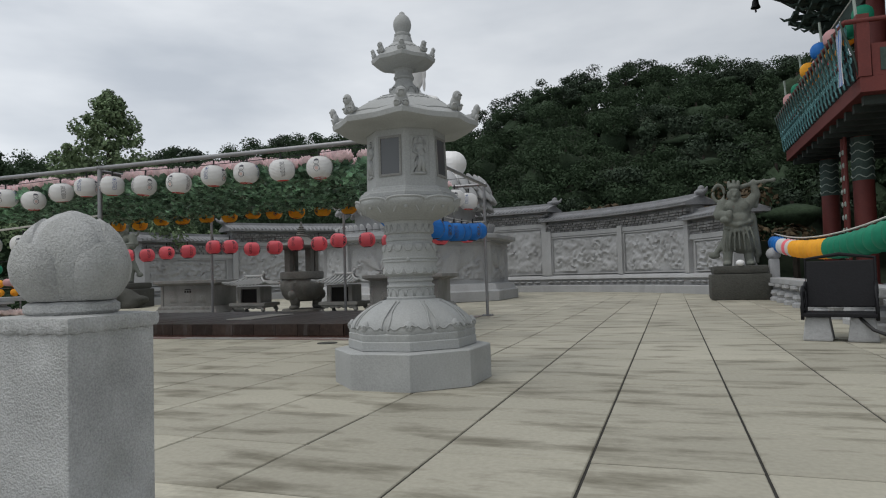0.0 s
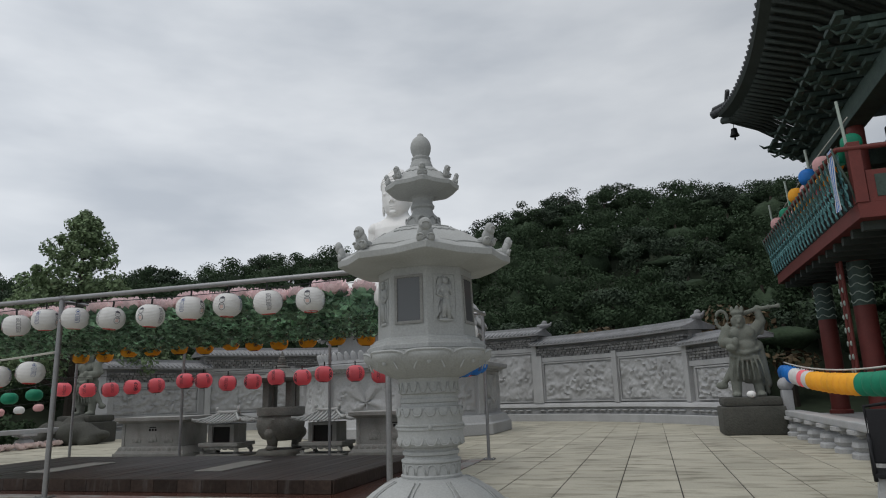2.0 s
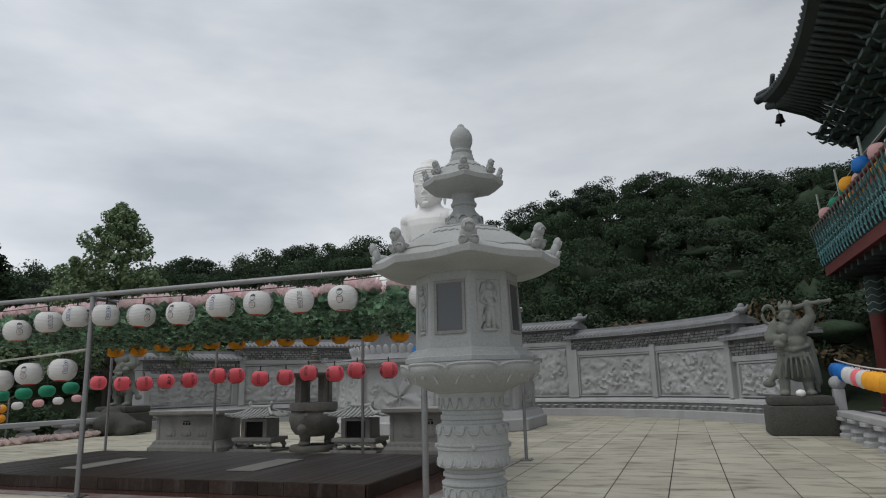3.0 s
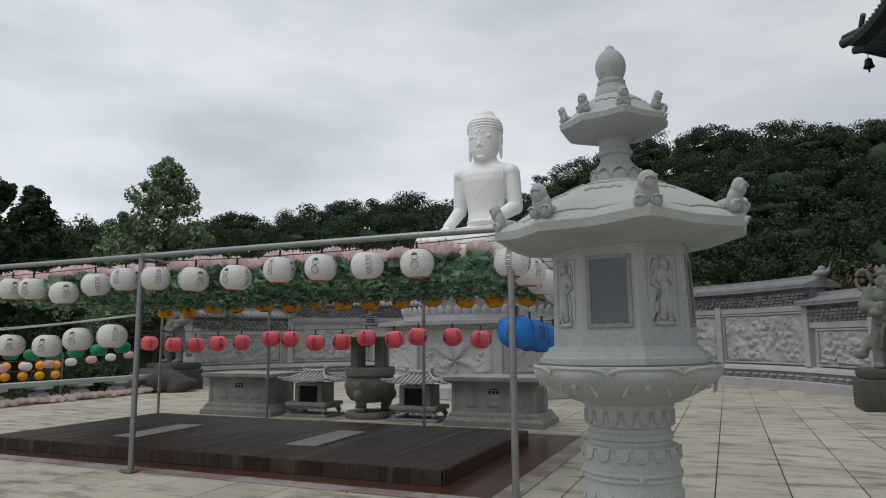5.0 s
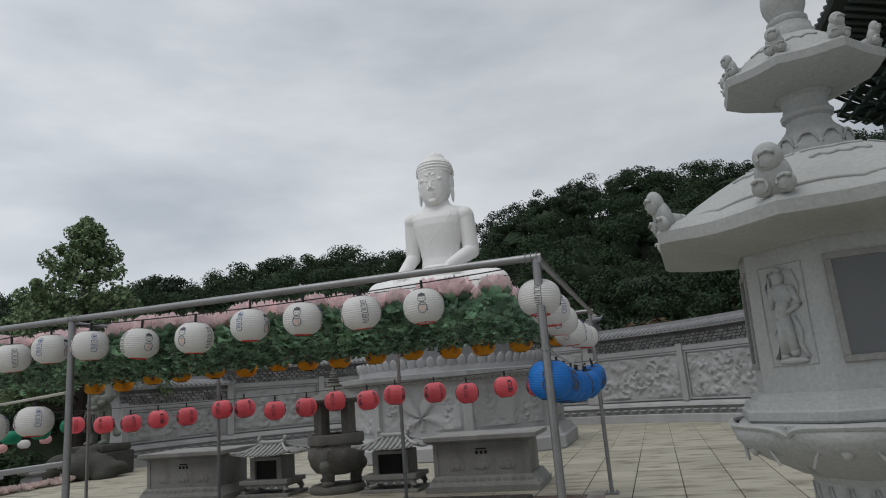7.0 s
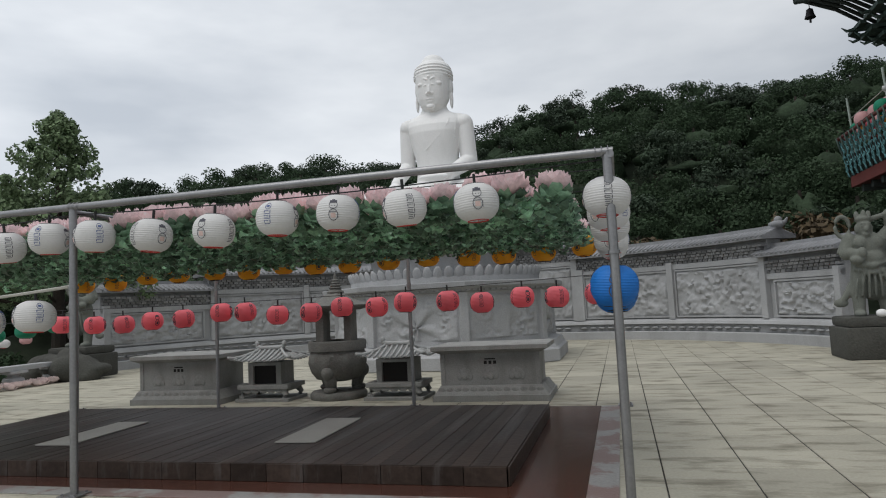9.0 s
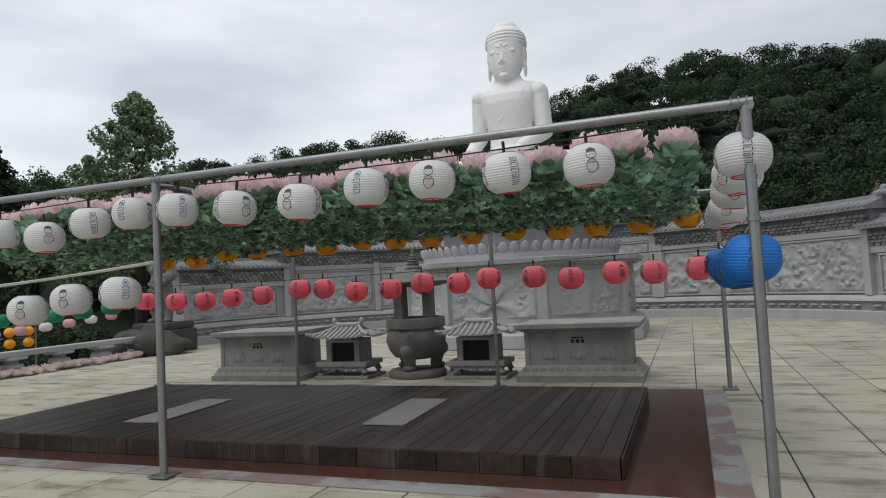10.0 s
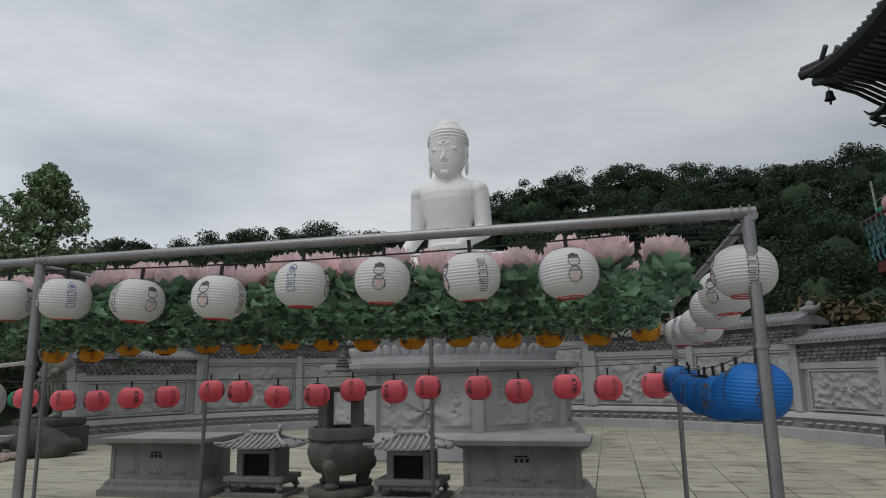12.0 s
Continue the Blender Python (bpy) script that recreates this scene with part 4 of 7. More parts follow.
def lantern_kind(name, r, h, paper, label, category, group, marks=True):
    t = thing(name, 0, 0, -50, label=label, category=category, group=group)
    part("shade", lantern_shape(r, h), paper, t, smooth=16)
    bm = bmesh.new()
    q = r * 0.44
    tube(bm, [(q * math.cos(a), q * math.sin(a), h * 0.905) for a in [i * math.pi / 10 for i in range(20)]], 0.004, 5, closed=True)
    tube(bm, [(0, -q, h * 0.905), (0, 0, h * 0.96), (0, q, h * 0.905)], 0.003, 5)
    part("top_ring", bm, cable_mat, t)
    bm = bmesh.new()
    tube(bm, [(q * math.cos(a), q * math.sin(a), -h * 0.905) for a in [i * math.pi / 10 for i in range(20)]], 0.0045, 5, closed=True)
    tube(bm, [(0, -q, -h * 0.905), (0, q, -h * 0.905)], 0.003, 5)
    part("bottom_ring", bm, ink_red if paper is paper_white else cable_mat, t)
    bm = bmesh.new()
    tube(bm, [(0, 0, h * 0.95), (0, 0, h * 0.95 + 0.07)], 0.011, 6)
    part("lamp_socket", bm, cable_mat, t)
    if marks:
        rnd = random.Random(3)
        for k in range(4):
            a = k * math.pi / 2
            bm = bmesh.new()
            ink = ink_blue if paper is paper_white and k == 2 else ink_dark
            thin = 0.0020 if paper is paper_white else 0.0038
            if k % 2 == 0:
                # a column of printed characters, each a few strokes
                top = 0.62
                if k == 2:
                    pts = [on_shade(r, h, a + 0.15 * math.cos(x), 0.56 + 0.17 * math.sin(x), 1.004) for x in [i * math.pi / 8 for i in range(16)]]
                    tube(bm, pts, thin, 5, closed=True)
                    patch(bm, r, h, a - 0.08, a + 0.08, 0.50, 0.62)
                    top = 0.32
                n_c = 5 if k == 0 else 3
                for j in range(n_c):
                    s = top - j * 0.26
                    kind = rnd.randrange(3)
                    patch(bm, r, h, a - 0.165, a + 0.07, s, s - 0.028)
                    patch(bm, r, h, a + 0.125, a + 0.160, s + 0.02, s - 0.15)
                    patch(bm, r, h, a - 0.165, a + 0.14, s - 0.170, s - 0.198)
                    if kind != 1:
                        patch(bm, r, h, a - 0.165, a - 0.130, s, s - 0.12)
                    if kind != 2:
                        patch(bm, r, h, a - 0.14, a + 0.07, s - 0.092, s - 0.12)
                tagged(part("printed_writing", bm, ink, t, "column of dark printed marks"), kind="stuff")
            else:
                for q0, q1, e in ((0.10, 0.50, 0.19), (-0.50, 0.08, 0.21)):
                    pts = [on_shade(r, h, a + e * math.cos(x), (q0 + q1) / 2 + (q1 - q0) / 2 * math.sin(x), 1.004) for x in [i * math.pi / 8 for i in range(16)]]
                    tube(bm, pts, thin, 5, closed=True)
                patch(bm, r, h, a - 0.18, a + 0.18, 0.40, 0.55)
                patch(bm, r, h, a - 0.08, a + 0.08, 0.52, 0.60)
                for e in (-0.07, 0.05):
                    patch(bm, r, h, a + e, a + e + 0.03, 0.24, 0.28, 1)
                patch(bm, r, h, a - 0.15, a + 0.15, -0.05, -0.08)
                patch(bm, r, h, a + 0.20, a + 0.23, -0.40, -0.12)
                part("printed_emblem", bm, ink_dark, t, "small dark printed outline")
                bm = bmesh.new()
                patch(bm, r, h, a - 0.11, a + 0.11, -0.36, -0.12)
                part("emblem_patch", bm, ink_rose if paper is paper_white else ink_dark, t)
    return t


WHITE = lantern_kind("white_lantern", 0.155, 0.136, paper_white, "ribbed white paper lantern with printed marks under the canopy", "paper lantern", "white lanterns of the canopy")
CORAL = lantern_kind("coral_lantern", 0.148, 0.138, paper_pink, "coral pink paper lantern with dark print on a cable", "paper lantern", "coral lanterns along the back of the canopy")
ORANGE = lantern_kind("orange_lantern", 0.155, 0.135, paper_orange, "bright orange paper lantern under the lotus canopy", "paper lantern", "orange lanterns of the canopy")
BLUE = lantern_kind("blue_lantern", 0.155, 0.145, paper_blue, "large bright blue ribbed lantern hung at the side of the canopy", "paper lantern", "blue lanterns beside the canopy")
GREEN = lantern_kind("green_lantern", 0.150, 0.118, paper_green, "deep green ribbed paper lantern hanging on a cable", "paper lantern", "green lanterns", marks=False)
ROSE = lantern_kind("rose_lantern", 0.150, 0.122, paper_rose, "pale rose paper lantern hanging on a cable", "paper lantern", "pale rose lanterns", marks=False)
SMALL_WHITE = lantern_kind("plain_white_lantern", 0.150, 0.118, paper_white, "plain white paper lantern hanging on a rope", "paper lantern", "plain white lanterns", marks=False)
rnd = random.Random(11)


def hang(kind, x, y, z, size=1.0, turn=None, tilt=4):
    m = pose(x, y, z, rnd.uniform(-tilt, tilt), rnd.uniform(-tilt, tilt), rnd.uniform(0, 360) if turn is None else turn)
    o = copy_thing(kind, m)
    if size != 1.0:
        o.scale = (size, size, size)
    return o


for i, (x, z) in enumerate(((-9.7, 1.98), (-9.18, 1.97), (-8.66, 1.98), (-8.28, 1.97), (-7.75, 1.90), (-7.24, 1.98), (-6.79, 2.02), (-6.35, 2.01), (-5.82, 1.975), (-5.27, 1.97), (-4.74, 2.02), (-4.26, 2.02), (-3.76, 2.015), (-3.25, 2.005))):
    hang(WHITE, x, FRONT + 0.03, z, 1.0, (90 * i + rnd.uniform(-35, 35)) - 90, 5)
for y, z in ((7.53, 1.98), (8.05, 1.94), (8.52, 1.89), (9.2, 1.83), (9.9, 1.84), (10.6, 1.86)):
    hang(WHITE, -2.40, y, z)
for i, (x, z) in enumerate(((-10.66, 1.31), (-10.06, 1.28), (-9.54, 1.27), (-9.04, 1.30), (-8.51, 1.31), (-7.89, 1.37), (-7.5, 1.36), (-7.0, 1.30), (-6.49, 1.31), (-6.03, 1.36), (-5.53, 1.34), (-5.13, 1.38), (-4.55, 1.37), (-4.1, 1.33), (-3.58, 1.37), (-3.15, 1.35), (-2.66, 1.37))):
    hang(CORAL, x + 0.04 + 0.027 * (-2.66 - x), 11.2, z, 1.0, 90 * i + rnd.uniform(-40, 40))
for x, z in ((-9.54, 1.84), (-9.01, 1.84), (-8.49, 1.90), (-8.01, 1.90), (-7.46, 1.90), (-6.96, 1.88), (-6.46, 1.92), (-6.02, 1.89), (-5.56, 1.88), (-5.05, 1.89), (-4.55, 1.90), (-4.05, 1.87), (-3.63, 1.87), (-3.17, 1.87), (-2.71, 1.90)):
    hang(ORANGE, x, 10.7, z + 0.005, 0.92)
for i in range(9):
    f = i / 8
    hang(BLUE, -2.39 + 0.02 * math.sin(3 * i), 7.56 + 3.55 * f, 1.40 - 4 * 0.085 * f * (1 - f) + 0.02 * f, 1.0, 60 * i)
for x, z in ((-6.91, 1.40), (-7.43, 1.37), (-7.92, 1.30), (-8.56, 1.31), (-9.1, 1.27), (-9.65, 1.26)):
    hang(WHITE, x, FRONT, z)
string(sag((-10.42, BACK, 1.50), (-15.6, 11.0, 1.30), 0.12), cable_mat, "black cable carrying the green lanterns")
for i in range(9):
    f = (i + 0.4) / 9
    hang(GREEN, -10.5 - 5.0 * f, 11.45 - 0.45 * f, 1.32 - 0.18 * f - 0.45 * f * (1 - f))


# ---- lotus ceiling ----
def petal_fan(bm, n, r0, r1, z0, z1, w, curl, off=0.0):
    for i in range(n):
        a = 2 * math.pi * (i + off) / n
        ca, sa = math.cos(a), math.sin(a)
        rows = []
        for s in (0.0, 0.35, 0.7, 1.0):
            r, z = r0 + (r1 - r0) * math.sin(s * 1.5), z0 + (z1 - z0) * s ** 1.4
            ww = w * (0.55 + 1.25 * s - 1.38 * s ** 3)
            row = []
            for q in (-1, 0, 1):
                rr = r - curl * abs(q) * (1 - s)
                row.append(bm.verts.new((rr * ca - q * ww * sa, rr * sa + q * ww * ca, z + 0.008 * abs(q))))
            rows.append(row)
        for p, t in zip(rows, rows[1:]):
            for j in range(2):
                bm.faces.new((p[j], p[j + 1], t[j + 1], t[j]))


def lotus_kind(seed):
    rd = random.Random(seed)
    t = thing("lotus_lantern", 0, 0, -52, label="pink fabric lotus lantern with drooping green leaves in the canopy ceiling", category="lotus lantern", group="lotus lanterns of the canopy")
    bm = bmesh.new()
    petal_fan(bm, 10, 0.06, 0.150, 0.02, 0.110, 0.050, 0.02)
    petal_fan(bm, 10, 0.06, 0.142, 0.025, 0.145, 0.048, 0.02, 0.5)
    petal_fan(bm, 9, 0.05, 0.115, 0.03, 0.170, 0.046, 0.015, 0.3)
    petal_fan(bm, 7, 0.04, 0.080, 0.04, 0.180, 0.040, 0.01, 0.1)
    petal_fan(bm, 4, 0.02, 0.040, 0.04, 0.180, 0.03, 0.01, 0.4)
    for v in bm.verts:
        v.co += Vector((rd.gauss(0, 0.006), rd.gauss(0, 0.006), rd.gauss(0, 0.008)))
    tagged(part("blossom", bm, petal_mat, t, "layered pink petals", smooth=True), kind="stuff")
    # cupped sepals in tiers under the blossom
    bm = bmesh.new()
    petal_fan(bm, 7, 0.05, 0.150, -0.02, 0.055, 0.058, 0.02, 0.25)
    petal_fan(bm, 7, 0.05, 0.160, -0.05, -0.005, 0.064, 0.02, 0.75)
    for v in bm.verts:
        v.co += Vector((rd.gauss(0, 0.006), rd.gauss(0, 0.006), rd.gauss(0, 0.006)))
    tagged(part("calyx", bm, leaf_cloth, t, "cupped green fabric sepals", smooth=True), kind="stuff")
    bm = bmesh.new()
    for k in range(34):
        a, r = rd.uniform(0, 6.283), 0.19 * math.sqrt(rd.random())
        z = -0.02 - rd.random() * 0.12
        c = Vector((r * math.cos(a), r * math.sin(a), z))
        m = Matrix.Translation(c) @ Euler((rd.uniform(-0.7, 0.7), rd.uniform(-0.7, 0.7), rd.uniform(0, 6.28))).to_matrix().to_4x4()
        s = rd.uniform(0.026, 0.056)
        mid = bm.verts.new(m @ Vector((0, 0, -0.25 * s)))
        ring = [bm.verts.new(m @ Vector((s * (1 + 0.25 * math.cos(3 * q)) * math.cos(q), s * 0.75 * math.sin(q), 0.3 * s * math.cos(2 * q)))) for q in [i * math.pi / 4 for i in range(8)]]
        for i in range(8):
            bm.faces.new((mid, ring[i], ring[(i + 1) % 8]))
    tagged(part("leaves", bm, leaf_cloth, t, "mass of crinkled green fabric leaves"), kind="stuff")
    bm = bmesh.new()
    lathe(bm, [(0.018, -0.02), (0.018, 0.03), (0.004, 0.20)], 6)
    part("hanger", bm, cable_mat, t)
    return t


LOTUS = [lotus_kind(s) for s in range(3)]
nx, ny = 33, 9
for iy in range(ny):
    for ix in range(nx):
        x = -2.78 - ix * 0.242 + rnd.uniform(-0.03, 0.03)
        y = 7.66 + iy * 0.36 + rnd.uniform(-0.03, 0.03)
        if iy < 2 and rnd.random() < 0.12:
            continue
        s = rnd.uniform(0.80, 0.96)
        o = copy_thing(LOTUS[rnd.randrange(3)], pose(x, y, 2.06 - 0.008 * iy + rnd.uniform(-0.035, 0.03), rnd.uniform(-14, 14), rnd.uniform(-14, 14), rnd.uniform(0, 360)))
        o.scale = (s, s, s)
for k, y in enumerate((7.7, 8.6, 9.5, 10.4)):
    string([(-2.36, y, 2.20), (-6.5, y, 2.185), (-11.0, y, 2.19)], cable_mat, "thin wire carrying the lotus lanterns", 0.004)
for o in LOTUS + [WHITE, CORAL, ORANGE, BLUE, GREEN]:
    for c in list(o.children):
        bpy.data.objects.remove(c)
    bpy.data.objects.remove(o)


# ---- altars, shrine boxes, incense burner ----
def altar(x, y):
    t = thing("stone_altar", x, y, 0, label="weathered grey granite offering altar with carved front behind the deck", category="altar", group="pair of stone altars")
    bm = bmesh.new()
    for (w0, d0, z0), (w1, d1, z1) in (((0.80, 0.50, 0.0), (0.80, 0.50, 0.085)), ((0.78, 0.48, 0.085), (0.70, 0.42, 0.21))):
        vs = [bm.verts.new((sx * w, sy * d, z)) for w, d, z in ((w0, d0, z0), (w1, d1, z1)) for sx, sy in ((-1, -1), (1, -1), (1, 1), (-1, 1))]
        for i in range(4):
            bm.faces.new((vs[i], vs[(i + 1) % 4], vs[4 + (i + 1) % 4], vs[4 + i]))
        bm.faces.new(vs[4:])
        bm.faces.new(vs[3::-1])
    for i in range(13):
        blob(bm, (-0.68 + i * 0.113, -0.45, 0.15), (0.05, 0.008, 0.05), u=10, v=6)
    part("plinth", bm, granite_grey, t, smooth=35)
    bm = bmesh.new()
    box(bm, -0.655, 0.655, -0.38, 0.38, 0.205, 0.64, 0.008)
    body = part("body", bm, granite_grey, t)
    for sx in (-1, 1):
        bm = bmesh.new()
        box(bm, sx * 0.655 - 0.045, sx * 0.655 + 0.02, -0.392, -0.30, 0.21, 0.64, 0.006)
        part("corner_post", bm, granite_grey, body)
    for s in (-1, 0, 1):
        bm = bmesh.new()
        for k in range(5):
            a = math.pi * (k + 0.5) / 5
            blob(bm, (s * 0.36 + 0.075 * math.cos(a), -0.383, 0.30 + 0.10 * math.sin(a) * (1.2 if s == 0 else 0.9)), (0.04, 0.007, 0.055), u=10, v=6)
        blob(bm, (s * 0.36, -0.383, 0.335), (0.055, 0.010, 0.06), u=10, v=6)
        part("flower_relief", bm, granite_grey, body, "carved lotus flower", smooth=True)
    for k in range(3):
        bm = bmesh.new()
        box(bm, -0.085 + k * 0.065, -0.045 + k * 0.065, -0.3845, -0.379, 0.49, 0.535)
        part("carved_mark", bm, dark_void, body)
    # flat black plate on the face; the slot's shade is its colour
    bm = bmesh.new()
    box(bm, -0.075, 0.075, -0.3855, -0.379, 0.55, 0.568)
    part("slot", bm, dark_void, body)
    bm = bmesh.new()
    vs = [bm.verts.new((sx * w, sy * d, z)) for w, d, z in ((0.69, 0.41, 0.64), (0.80, 0.50, 0.69), (0.80, 0.50, 0.745), (0.785, 0.485, 0.75)) for sx, sy in ((-1, -1), (1, -1), (1, 1), (-1, 1))]
    for k in range(3):
        for i in range(4):
            bm.faces.new((vs[4 * k + i], vs[4 * k + (i + 1) % 4], vs[4 * k + 4 + (i + 1) % 4], vs[4 * k + 4 + i]))
    bm.faces.new(vs[12:])
    bm.faces.new(vs[3::-1])
    part("top_slab", bm, granite_grey, t)
    return t


altar(-4.13, 12.42)
altar(-9.04, 12.42)


def shrine_box(x, y):
    t = thing("candle_shrine", x, y, 0, label="small grey stone candle shrine with tiled roof and dark opening", category="shrine", group="pair of candle shrines")
    bm = bmesh.new()
    box(bm, -0.50, 0.50, -0.38, 0.38, 0, 0.05, 0.01)
    part("foot_slab", bm, granite_grey, t)
    for sx in (-1, 1):
        for sy in (-1, 1):
            bm = bmesh.new()
            tube(bm, [(sx * 0.40, sy * 0.29, 0.05), (sx * 0.42, sy * 0.30, 0.09), (sx * 0.38, sy * 0.27, 0.16)], [0.055, 0.045, 0.06], 10)
            part("leg", bm, granite_grey, t, smooth=40)
    bm = bmesh.new()
    box(bm, -0.47, 0.47, -0.35, 0.35, 0.19, 0.26, 0.012)
    box(bm, -0.42, 0.42, -0.31, 0.31, 0.15, 0.19)
    for i in range(5):
        blob(bm, (-0.30 + 0.15 * i, -0.31, 0.155), (0.07, 0.02, 0.03), u=10, v=6)
    part("table", bm, granite_grey, t)
    for dims in ((-0.31, -0.215, -0.25, 0.25, 0.26, 0.60), (0.215, 0.31, -0.25, 0.25, 0.26, 0.60), (-0.214, 0.214, 0.19, 0.25, 0.26, 0.60), (-0.214, 0.214, -0.25, 0.19, 0.55, 0.60)):
        bm = bmesh.new()
        box(bm, *dims, 0.006)
        part("wall", bm, granite_grey, t)
    # a black block fills the chamber; the opening's shade is its colour
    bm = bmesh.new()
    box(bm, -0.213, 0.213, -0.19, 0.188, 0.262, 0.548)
    part("sooty_chamber", bm, dark_void, t, "black block standing for the shade in the opening")
    def roof_z(x, y):
        ax, ay = max(0.0, (abs(x) - 0.20) / 0.38), abs(y) / 0.46
        return 0.795 - 0.165 * max(ax, ay) ** 0.72 + 0.055 * (abs(x) / 0.58 * ay) ** 3

    bm = bmesh.new()
    gx, gy = 24, 18
    rows = [[bm.verts.new((-0.58 + 1.16 * i / gx, -0.46 + 0.92 * j / gy, roof_z(-0.58 + 1.16 * i / gx, -0.46 + 0.92 * j / gy))) for i in range(gx + 1)] for j in range(gy + 1)]
    for p, q in zip(rows, rows[1:]):
        for i in range(gx):
            bm.faces.new((p[i], p[i + 1], q[i + 1], q[i]))
    bmesh.ops.solidify(bm, geom=bm.faces[:], thickness=0.05)
    roof = part("roof", bm, granite, t, "hipped stone roof with upturned corners", smooth=40)
    for side in (-1, 1):
        for i in range(13):
            x0 = -0.54 + i * 0.09
            ys = [side * (0.46 - 0.44 * k / 5) for k in range(6)]
            pts = [(x0, y, roof_z(x0, y) + 0.006) for y in ys if abs(y) / 0.46 >= max(0.0, (abs(x0) - 0.20) / 0.38) - 0.02]
            if len(pts) > 1:
                bm = bmesh.new()
                tube(bm, pts, 0.020, 6)
                part("tile_rib", bm, granite, roof, smooth=True)
        for sx in (-1, 1):
            bm = bmesh.new()
            hip = [(sx * (0.20 + 0.38 * k / 5), side * 0.46 * k / 5) for k in range(6)]
            tube(bm, [(x, y, roof_z(x, y) + 0.012) for x, y in hip], 0.026, 7)
            part("hip_ridge", bm, granite, roof, smooth=True)
    for sx in (-1, 1):
        for i in range(7):
            y0 = -0.36 + i * 0.12
            bm = bmesh.new()
            tube(bm, [(sx * x, y0, roof_z(x, y0) + 0.006) for x in (0.58, 0.50, 0.42, 0.34) if (x - 0.20) / 0.38 >= abs(y0) / 0.46 - 0.02] or [(sx * 0.58, y0, 0.65), (sx * 0.56, y0, 0.66)], 0.020, 6)
            part("tile_rib", bm, granite, roof, smooth=True)
    bm = bmesh.new()
    tube(bm, [(-0.27, 0, 0.835), (-0.15, 0, 0.815), (0.15, 0, 0.815), (0.27, 0, 0.835)], 0.034, 8)
    part("ridge", bm, granite, roof, smooth=True)
    for sx in (-1, 1):
        bm = bmesh.new()
        blob(bm, (sx * 0.26, 0, 0.875), (0.040, 0.040, 0.050), u=12, v=8)
        part("ridge_end", bm, granite, roof, smooth=True)
    t.scale = (0.90, 0.82, 0.97)
    return t


shrine_box(-7.66, 12.42)
shrine_box(-5.57, 12.42)

burner = thing("incense_burner", -6.58, 12.52, 0, label="large grey stone incense burner with pillars and a pagoda roof", category="incense burner")
bm = bmesh.new()
lathe(bm, [(0.42, 0.0), (0.43, 0.02), (0.43, 0.07), (0.40, 0.11), (0.30, 0.115)], 40)
part("base", bm, burner_stone, burner, smooth=40)
for i in range(3):
    a = math.pi / 2 + 2 * math.pi * i / 3 + math.pi
    bm = bmesh.new()
    limb(bm, (0.27 * math.cos(a), 0.27 * math.sin(a), 0.17), (0.32 * math.cos(a), 0.32 * math.sin(a), 0.38), 0.08, 0.11)
    blob(bm, (0.37 * math.cos(a), 0.37 * math.sin(a), 0.40), (0.10, 0.10, 0.11))
    blob(bm, (0.32 * math.cos(a), 0.32 * math.sin(a), 0.15), (0.10, 0.10, 0.05))
    part("beast_leg", bm, burner_stone, burner, smooth=True)
bm = bmesh.new()
lathe(bm, [(0.20, 0.26), (0.33, 0.30), (0.405, 0.40), (0.435, 0.53), (0.43, 0.64), (0.40, 0.70), (0.405, 0.715), (0.435, 0.72), (0.44, 0.83), (0.43, 0.86), (0.375, 0.865), (0.365, 0.81)], 64,
      lambda th, k, z: 1 + (0.022 * math.cos(10 * th + 9 * z + 2 * math.sin(22 * z)) + 0.018 * math.cos(7 * th - 34 * z) if 0.4 < z < 0.72 else 0))
part("bowl", bm, burner_stone, burner, "rounded bowl carved with dragons", smooth=40)
bm = bmesh.new()
lathe(bm, [(0.368, 0.81), (0.1, 0.815)], 32)
part("ash", bm, dark_void, burner)
for i in range(4):
    a = math.pi / 4 + math.pi / 2 * i + 0.35
    bm = bmesh.new()
    box(bm, -0.065, 0.065, -0.065, 0.065, 0.80, 1.32, 0.015, m=pose(0.29 * math.cos(a), 0.32 * math.sin(a), 0))
    part("pillar", bm, burner_stone, burner)
bm = bmesh.new()
lathe(bm, [(0.40, 1.315), (0.45, 1.33), (0.57, 1.36), (0.585, 1.39), (0.50, 1.41), (0.36, 1.45), (0.22, 1.52), (0.15, 1.57), (0.12, 1.58)], 72, lambda th, k, z: hexr(th) * (1 + 0.05 * max(0, math.cos(3 * th)) ** 6 * (1.34 < z < 1.42)))
part("roof", bm, burner_stone, burner, smooth=25)
bm = bmesh.new()
lathe(bm, [(0.125, 1.575), (0.13, 1.60), (0.11, 1.615), (0.085, 1.64), (0.10, 1.66), (0.075, 1.675), (0.09, 1.70), (0.065, 1.715), (0.075, 1.74), (0.05, 1.755), (0.055, 1.78), (0.03, 1.80), (0.02, 1.86), (0.003, 1.90)], 24)
part("finial", bm, burner_stone, burner, smooth=40)


# ---- seated statue on its pedestal ----
PX, PY = -6.42, 18.55


def octo(th, k=0, z=0):
    a = ((th + math.pi / 8) % (math.pi / 4)) - math.pi / 8
    return 1.0 / math.cos(a)


